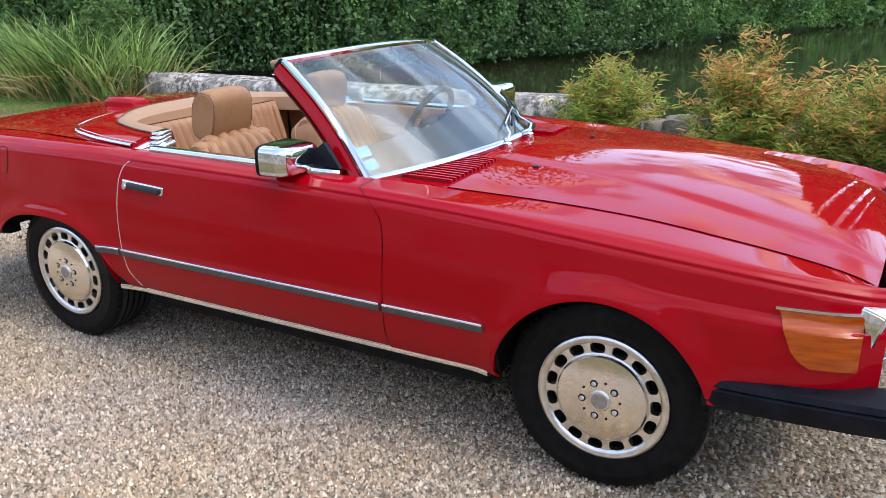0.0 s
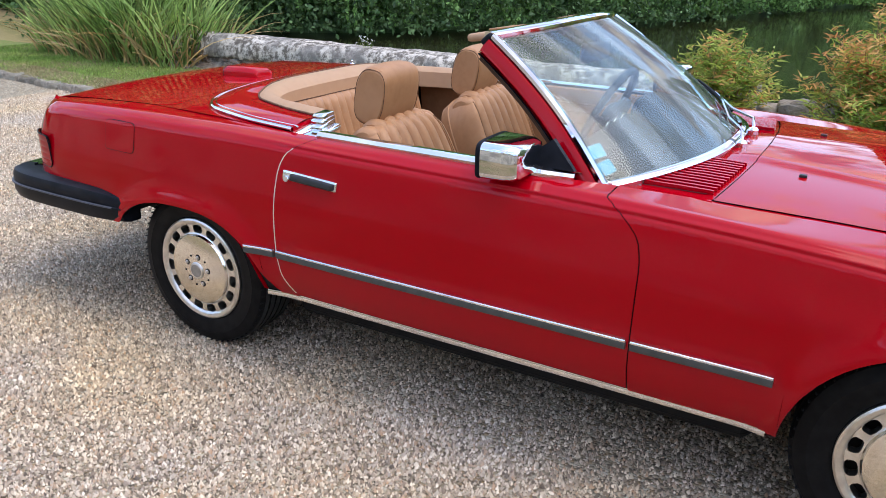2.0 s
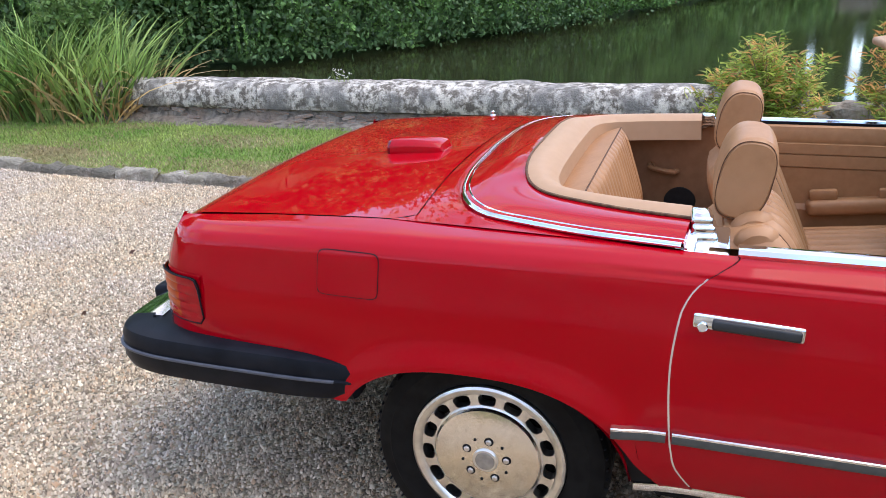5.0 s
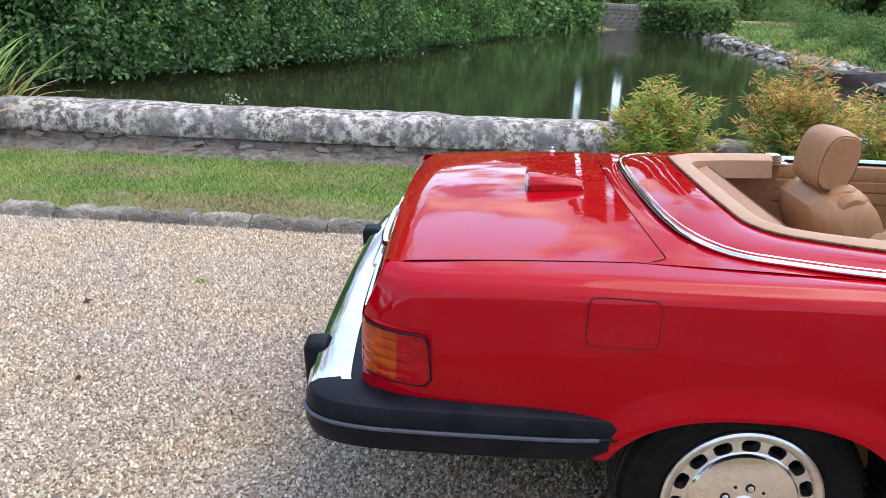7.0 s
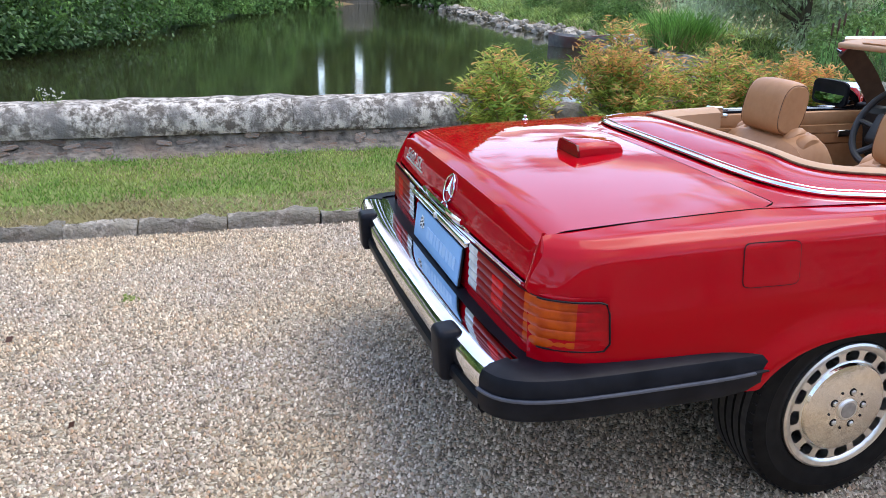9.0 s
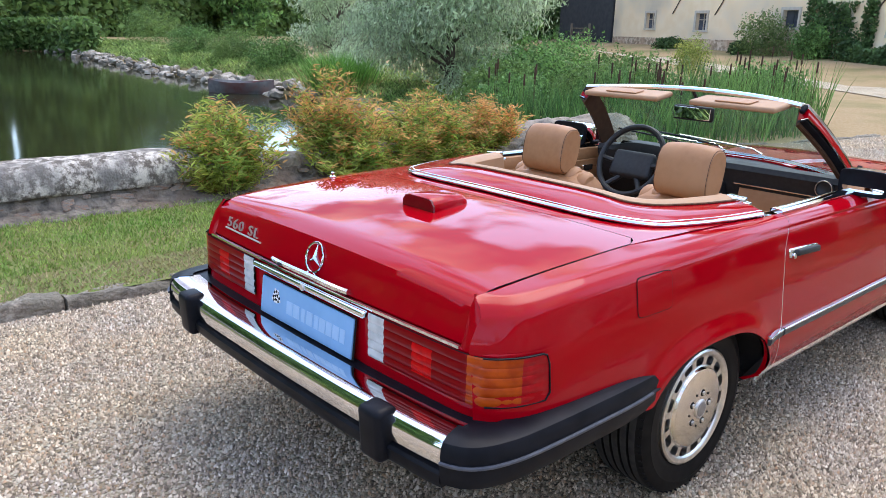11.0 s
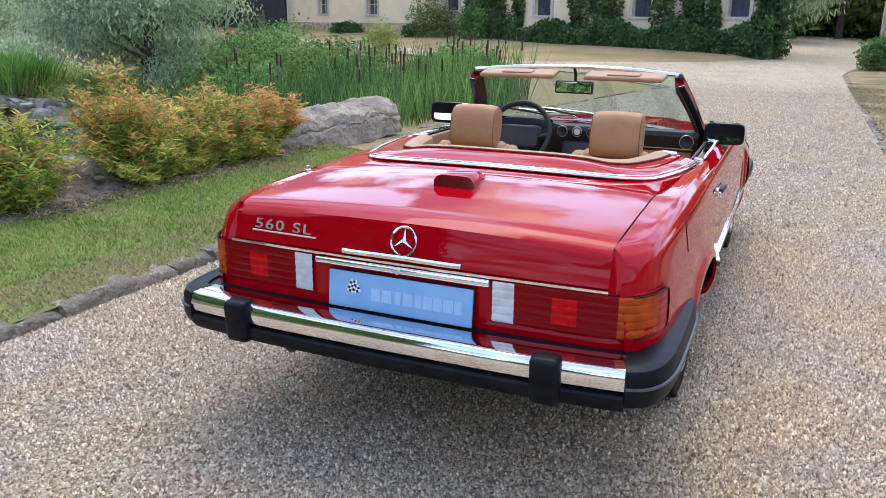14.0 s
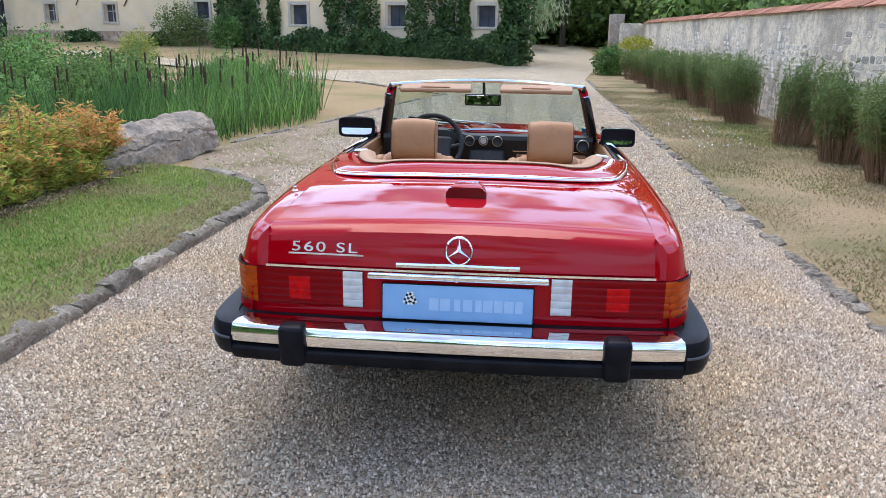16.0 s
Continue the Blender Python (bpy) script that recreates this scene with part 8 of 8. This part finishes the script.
for sx in (1, -1):
    seat = empty("front_seat")
    seat.parent = car
    lean = pose(sx * 0.365, 0.660, 0.665, -90 + 180 + 28, 0, 180)
    back_m = Matrix.Translation((sx * 0.365, 0.700, 0.682)) @ Matrix(((1, 0, 0, 0), (0, -0.42, 0.91, 0), (0, 0.91, 0.42, 0), (0, 0, 0, 1)))
    back = mk("backrest", *moved(cushion(0.53, 0.50, 0.15, 7, waist=0.12, nx=81, ny=25, depth=0.020, base=0.38, round_top=0.10), back_m @ pose(0, 0, -0.07)), M["leather"], seat, "pleated tan leather backrest")
    base = mk("seat_cushion", *moved(cushion(0.53, 0.52, 0.16, 7, nx=81, depth=0.017), pose(sx * 0.365, 1.02, 0.40, 6, 0, 0)), M["leather"], seat, "pleated tan leather seat cushion")
    mk("backrest_rear", *moved(cushion(0.53, 0.50, 0.085, 1, ribs=False, waist=0.12, ny=25, base=0.04, round_top=0.10, crown_h=0), back_m @ pose(0, 0, -0.068) @ pose(0, 0, 0, 0, 180, 0)), M["leather"], seat)
    for k in range(7):
        rings = []
        for a in np.linspace(-0.5 * math.pi, 0.5 * math.pi, 7):
            rings.append([Vector((0.036 * math.sin(a), 0.048 * math.cos(a) ** 0.6 * math.cos(b), 0.060 * math.cos(a) ** 0.6 * math.sin(b))) for b in np.linspace(0, 2 * math.pi, 15)[:-1]])
        u = (k - 3) / 3
        mk("shoulder_gather", *moved(loft(rings), back_m @ pose(0.064 * (k - 3) * 0.98, 0.218 - 0.022 * u ** 4, -0.010)), M["leather"], seat)
    hr = mk("headrest", *moved(headrest(), pose(sx * 0.365 + 0.005, 0.574, 0.998, -6, 0, 0)), M["leather"], seat, "rounded tan leather headrest")
    for q in (1, -1):
        loop = [pose(sx * 0.365 + 0.005, 0.574, 0.998, -6, 0, 0) @ Vector((q * 0.1165, 0.0630 * math.copysign(abs(math.cos(a)) ** 0.75, math.cos(a)) + 0.008 * math.sin(a), 0.1040 * math.copysign(abs(math.sin(a)) ** 0.7, math.sin(a)) - 0.008 * (math.sin(a) > 0))) for a in np.linspace(0, 2 * math.pi, 41)]
        piping(loop, hr)
        mk("headrest_post", *tube([(sx * 0.365 + q * 0.05, 0.575, 0.885), (sx * 0.365 + q * 0.05, 0.572, 0.93)], 0.006, 8), M["chrome"], hr)
        edge = []
        for v in np.linspace(-0.9, 0.93, 22):
            u = 0.84
            z = 0.15 * (0.38 + 0.62 * ((1 - u ** 5) * (1 - abs(v) ** 6)) ** 0.45) + 0.0112 * math.sin(math.pi * (u - 0.82) / 0.18) * min(1, 3 * (1 - abs(v)))
            edge.append(back_m @ Vector((q * u * 0.265 * (1 - 0.12 * max(0, v) ** 2 - 0.10 * max(0, v) ** 7), v * 0.25 * (1 - 0.10 * u ** 4 * (v > 0)), z - 0.0695)))
        piping(edge, back)
    mk("seat_base", *moved(rbox(0.44, 0.46, 0.12, 0.02), pose(sx * 0.365, 1.0, 0.35)), M["carpet"], seat)
# rear bench
bench = empty("rear_bench")
bench.parent = car
m = Matrix.Translation((0, 0.165, 0.765)) @ Matrix(((1, 0, 0, 0), (0, -0.30, 0.954, 0), (0, 0.954, 0.30, 0), (0, 0, 0, 1)))
bb = mk("bench_backrest", *moved(cushion(0.90, 0.30, 0.115, 17, depth=0.010, nx=171, base=0.82, edge=0.10), m @ pose(0, 0, -0.04)), M["leather"], bench, "pleated tan rear backrest")
mk("bench_piping", *tube([m @ Vector((x, 0.150, 0.056)) for x in np.linspace(-0.44, 0.44, 9)], 0.0025, 6), M["seam"], bb)
mk("bench_seat", *moved(cushion(0.92, 0.26, 0.10, 12), pose(0, 0.36, 0.55, 5, 0, 0)), M["leather"], bench)
# tub: floor, side walls, bulkheads
mk("cabin_floor", *moved(rbox(1.42, 1.75, 0.03, 0.01, 1), pose(0, 0.98, 0.315)), M["carpet"], car)
mk("rear_bulkhead", *moved(rbox(1.30, 0.04, 0.56, 0.01, 1), pose(0, 0.075, 0.60)), M["leather"], car)
mk("rear_shelf", *moved(rbox(1.30, 0.34, 0.03, 0.01, 1), pose(0, 0.32, 0.52)), M["carpet"], car)
mk("front_bulkhead", *moved(rbox(1.36, 0.04, 0.50, 0.01, 1), pose(0, 1.72, 0.56)), M["black"], car)
for sx, door in zip((1, -1), doors):
    side = (lambda VF: VF) if sx > 0 else flipx
    V = []
    for y in np.linspace(0.50, 1.47, 23):
        x0 = float(h_x(y)) - 0.05
        for z, dx in ((0.905, 0.02), (0.893, -0.010), (0.85, -0.022), (0.835, -0.018), (0.832, -0.026), (0.795, -0.028), (0.792, -0.020), (0.788, -0.028), (0.745, -0.030), (0.742, -0.022), (0.738, -0.026), (0.60, -0.030), (0.58, -0.045), (0.34, -0.045)):
            V.append(Vector((min(x0, 0.72) + dx, y, z)))
    panel = mk("door_lining", *side((V, gridf(23, 14))), M["leather"], door, "ribbed tan leather door lining")
    arm = joined(moved(rbox(0.075, 0.34, 0.06, 0.022, 3), pose(0.665, 1.03, 0.610, 6, 0, 0)), moved(rbox(0.03, 0.10, 0.045, 0.012, 2), pose(0.665, 0.915, 0.645, 6, 0, 0)), moved(rbox(0.03, 0.10, 0.045, 0.012, 2), pose(0.665, 1.15, 0.665, 6, 0, 0)))
    mk("armrest", *side(arm), M["leather"], door, "tan padded armrest")
    mk("inner_handle", *side(moved(rbox(0.012, 0.09, 0.035, 0.006), pose(0.677, 1.28, 0.79))), M["chrome"], door)
    V = []
    for y in np.linspace(0.12, 0.52, 9):
        for z, x in ((0.915, 0.655 - 0.25 * max(0, 0.25 - y)), (0.84, 0.650 - 0.25 * max(0, 0.25 - y)), (0.50, 0.67), (0.34, 0.67)):
            V.append(Vector((x, y, z)))
    mk("rear_side_lining", *side((V, gridf(9, 4))), M["leather_dark"], car, "brown leather side lining")
    speaker = mk("door_speaker", *side(moved(disc(0.062, 0.012, 28, 0.004), pose(0.672, 0.395, 0.588, 0, -90, 0))), M["black"], car, "round black loudspeaker cover")
    mk("lining_handle", *side(joined(tube([(0.650, 0.272, 0.735), (0.630, 0.274, 0.733), (0.622, 0.285, 0.730), (0.618, 0.33, 0.722), (0.622, 0.370, 0.716), (0.650, 0.376, 0.714)], 0.010, 8), moved(disc(0.016, 0.012, 16, 0.003), pose(0.665, 0.276, 0.734, 0, -90, 0)), moved(disc(0.014, 0.012, 16, 0.003), pose(0.665, 0.374, 0.714, 0, -90, 0)))), M["leather"], car)
# dashboard
V = []
for x in np.linspace(-0.665, 0.665, 41):
    b = screen_base(x / 0.69)
    hump = 0.035 * math.exp(-((x + 0.35) / 0.17) ** 4)
    yb = 1.345 - 0.02 * hump / 0.035
    for y, z in ((b.y - 0.03, b.z - 0.01), (1.50, 0.915 + hump * 0.6), (yb + 0.05, 0.935 + hump), (yb + 0.01, 0.925 + hump), (yb, 0.90 + hump * 0.5), (yb + 0.012, 0.86), (yb + 0.03, 0.80), (yb + 0.05, 0.70), (yb + 0.15, 0.60)):
        V.append(Vector((x, min(y, b.y - 0.025), z)))
dash = mk("dashboard", V, [tuple(reversed(q)) for q in gridf(41, 9)], M["black"], car, "black padded dashboard")
mk("dash_rail", *tube([(x, 1.352, 0.832) for x in np.linspace(0.17, 0.64, 5)], 0.004, 6), M["chrome"], dash)
mk("glovebox_panel", *moved(rbox(0.44, 0.012, 0.10, 0.004), pose(0.41, 1.368, 0.765, -12, 0, 0)), M["leather"], dash)
for x, z, r in ((-0.110, 0.893, 0.033), (-0.021, 0.895, 0.030), (0.068, 0.893, 0.033), (0.605, 0.875, 0.040)):
    vent = mk("round_vent", *moved(loft([[Vector((q * math.cos(2 * math.pi * k / 28), q * math.sin(2 * math.pi * k / 28), zz)) for k in range(28)] for q, zz in ((r, 0), (r, 0.014), (r * 0.9, 0.018), (r * 0.78, 0.010), (r * 0.3, 0.004))]), pose(x, 1.352, z, 84, 0, 0)), M["black"], dash)
    mk("vent_ring", *tube([(x + r * 0.93 * math.cos(a), 1.335, z + r * 0.93 * math.sin(a)) for a in np.linspace(0, 2 * math.pi, 29)], 0.0025, 6), M["alloy"], vent)
mk("dash_clock", *moved(disc(0.020, 0.004, 24), pose(-0.021, 1.340, 0.895, 84, 0, 0)), M["clearlens"], dash)
cl = mk("instrument_cluster", *moved(rbox(0.34, 0.02, 0.11, 0.02), pose(-0.345, 1.348, 0.905, -14, 0, 0)), M["dark"], dash)
for x, r in ((-0.45, 0.042), (-0.345, 0.052), (-0.24, 0.042)):
    mk("gauge", *moved(disc(r, 0.003, 28), pose(x, 1.337, 0.902, 76, 0, 0)), M["black"], cl)
    mk("gauge_needle", *moved(rbox(0.003, 0.002, r * 1.2, 0.0008, 1), pose(x, 1.331, 0.905, -14, 25, 0)), M["flower"], cl)
mk("centre_console", *joined(moved(rbox(0.20, 0.55, 0.22, 0.03), pose(0, 1.08, 0.42)), moved(rbox(0.24, 0.16, 0.30, 0.03), pose(0, 1.36, 0.68, -18, 0, 0))), M["black"], car)
mk("gear_lever", *joined(tube([(0.0, 1.12, 0.52), (0, 1.13, 0.60)], 0.008, 8), moved(rbox(0.045, 0.05, 0.05, 0.016), pose(0, 1.135, 0.62))), M["black"], car)
sm = pose(-0.338, 1.20, 0.885, 64, 0, 0)
ring = [sm @ Vector((0.188 * math.cos(a), 0.188 * math.sin(a), 0)) for a in np.linspace(0, 2 * math.pi, 49)]
wheel_s = mk("steering_wheel", *tube(ring, 0.0155, 10), M["black"], car, "black leather steering wheel")
mk("wheel_hub", *moved(rbox(0.25, 0.15, 0.05, 0.024), sm @ pose(0, -0.015, -0.030)), M["black"], wheel_s)
for a in (0, 180, 235, 305):
    c, s = math.cos(radians(a)), math.sin(radians(a))
    mk("wheel_spoke", *tube([sm @ Vector((0.05 * c, 0.05 * s - 0.015, -0.035)), sm @ Vector((0.12 * c, 0.12 * s - 0.008, -0.025)), sm @ Vector((0.19 * c, 0.19 * s, 0))], 0.014, 8), M["black"], wheel_s)
mk("steering_column", *tube([sm @ Vector((0, 0, -0.05)), sm @ Vector((0, 0, -0.22))], 0.035, 10), M["black"], wheel_s)
# stickers inside the windscreen
for u, k, s, a in ((0.945, 0.20, 0.026, 8), (0.945, 0.105, 0.026, 14)):
    p = screen_base(u).lerp(screen_top(u), k)
    nrm = Vector((0.35, 0.62, 0.68)).normalized()
    q = nrm.to_track_quat("Z", "Y").to_matrix().to_4x4()
    mk("sticker", *moved(rbox(2 * s, 1.7 * s, 0.001, 0.0003, 1), Matrix.Translation(p + Vector((0, 0.018 * math.sin(math.pi * k) - 0.004, 0.018 * math.sin(math.pi * k) - 0.004))) @ q @ pose(0, 0, 0, 0, 0, a)), M["sticker"], car)
# underside
mk("underbody", *moved(rbox(1.46, 1.65, 0.12, 0.03, 1), pose(0, 1.22, 0.25)), M["dark"], car)
mk("rear_underbody", *joined(moved(rbox(1.0, 0.70, 0.14, 0.03, 1), pose(0, -0.55, 0.42)), moved(rbox(0.9, 0.9, 0.16, 0.03, 1), pose(0, 0.05, 0.36))), M["dark"], car)
mk("front_underbody", *moved(rbox(1.0, 1.1, 0.16, 0.03, 1), pose(0, 2.55, 0.34)), M["dark"], car)
mk("exhaust", *joined(tube([(-0.42, -0.6, 0.39), (-0.42, -0.95, 0.395), (-0.42, -1.04, 0.392)], 0.026, 10), moved(rbox(0.30, 0.45, 0.16, 0.06), pose(-0.35, -0.62, 0.39))), M["iron"], car)

# ---- loose stones of the drive, nearest stretch ----
def pebbles(name, n, x0, x1, y0, y1, size, keep, label):
    P = np.stack([rng.uniform(x0, x1, n), rng.uniform(y0, y1, n)], 1)
    P = P[keep(P)]
    n = len(P)
    S = rng.uniform(size[0], size[1], n) * rng.uniform(0.8, 1.25, n)
    base = np.array([[1, 0, 0], [0, 1, 0], [-1, 0, 0], [0, -1, 0], [0, 0, 1], [0, 0, -1]], float)
    V = base[None] * S[:, None, None] * rng.uniform(0.55, 1.15, (n, 6, 1)) + rng.normal(0, 0.16, (n, 6, 3)) * S[:, None, None]
    V[:, :, 2] *= 1.6
    a = rng.uniform(0, 2 * math.pi, n)
    c, s = np.cos(a)[:, None], np.sin(a)[:, None]
    X, Y = V[:, :, 0] * c - V[:, :, 1] * s, V[:, :, 0] * s + V[:, :, 1] * c
    Z = V[:, :, 2] + (S * 0.30)[:, None]
    V = np.stack([X + P[:, :1], Y + P[:, 1:], Z], -1).reshape(-1, 3)
    f = np.array([[0, 1, 4], [1, 2, 4], [2, 3, 4], [3, 0, 4], [1, 0, 5], [2, 1, 5], [3, 2, 5], [0, 3, 5]])[:4]
    F = (np.arange(n)[:, None, None] * 6 + f[None]).reshape(-1, 3)
    return tagged(bulk(name, V, F, M["pebble"]), label, "gravel", kind="stuff")


on_drive = lambda P: (P[:, 0] > np.interp(P[:, 1], [-8, -4, -1, 0, 1.5, 3.3, 4.5, 6, 8.6, 10, 13.2, 17], [-2.65, -2.30, -2.24, -2.21, -2.18, -2.11, -3.0, -3.8, -3.45, -3.1, -2.45, -1.75])) & (P[:, 0] < np.interp(P[:, 1], [0, 6, 17], [2.20, 2.23, 2.33]))
in_bay = lambda P: (P[:, 1] > 3.6) & (P[:, 0] < -2.3 - 0.13 * np.maximum(0, P[:, 1] - 6) + 0.16 * np.sin(2.3 * P[:, 1]))
pebbles("loose_gravel", 300000, -2.7, 2.2, -5.5, 2.6, (0.0036, 0.0084), on_drive, "loose cream, grey and tan gravel stones")
pebbles("far_gravel", 170000, -3.8, 2.35, 2.6, 21.0, (0.006, 0.0115), lambda P: on_drive(P) & (rng.uniform(0, 1, len(P)) < np.where(in_bay(P), 0.22, (20.5 - P[:, 1]) / 8)), "loose pale gravel stones further up the drive")
pebbles("near_gravel", 45000, 0.85, 2.2, -2.0, 3.2, (0.004, 0.009), on_drive, "loose gravel stones beside the car")
V, F = leafy(np.array([[0.049, -1.58, 0.02], [-0.14, -2.256, 0.02], [-1.23, -3.05, 0.02], [-0.9, -2.6, 0.02], [1.4, -2.2, 0.02]]), (0.03, 0.045), 0.7)
tagged(bulk("fallen_leaves", V, F, mat("dead_leaf", (0.07, 0.03, 0.018), rough=0.8)), "a few dry brown leaves on the gravel", "leaves", kind="stuff")
P = np.array([-1.269, -2.166, 0.01]) + rng.normal(size=(40, 3)) * np.array([0.02, 0.02, 0.004])
V, F = leafy(P, (0.015, 0.03), 0.5)
tagged(bulk("gravel_weed", V, F, M["blade"]), "small green weed in the gravel", "weed", kind="stuff")
# litter under the bushes and weeds in the thin gravel by the end block
n = 1500
P = np.stack([rng.normal(-4.02, 0.10, n), rng.uniform(0.7, 4.6, n), np.full(n, 0.068)], 1)
P[:, 2] += rng.uniform(0, 0.012, n)
V, F = leafy(P, (0.025, 0.07), 0.32, None, 0.0)
tagged(bulk("leaf_litter", V, F, mat("dry_litter", (0.22, 0.15, 0.085), rough=0.9, col2=(0.36, 0.27, 0.16), scale=8, island=0.45)), "dry fallen leaves and stalks under the bushes", "leaves", kind="stuff")
random.seed(77)
for k in range(9):
    y = random.uniform(0.8, 4.4)
    a = random.uniform(-0.7, 0.7)
    twig = [(-3.98 + 0.04 * q * math.sin(a) + random.uniform(-0.01, 0.01), y + 0.09 * q * math.cos(a), 0.072 + random.uniform(0, 0.015)) for q in range(5)]
    tagged(mk("twig", *stem_tube(twig, [0.006, 0.005, 0.005, 0.004, 0.002], 5), M["wood"]), "thin dry grey twig fallen on the lawn", "twig", group="fallen twigs")
n = 2600
P = np.stack([rng.uniform(-4.0, -1.9, n), rng.uniform(3.8, 9.0, n), np.full(n, 0.008)], 1)
keep = np.array([noise.noise(Vector((p[0] * 1.7, p[1] * 1.4, 4))) for p in P]) + rng.normal(0, 0.1, n) > 0.12
keep &= P[:, 0] > np.array([drive_left(y) + 0.08 for y in P[:, 1]])
blades("drive_weeds", P[keep], (0.010, 0.035), M["blade"], "low weeds growing in the thin gravel", 0.9, 0.008, category="weeds")
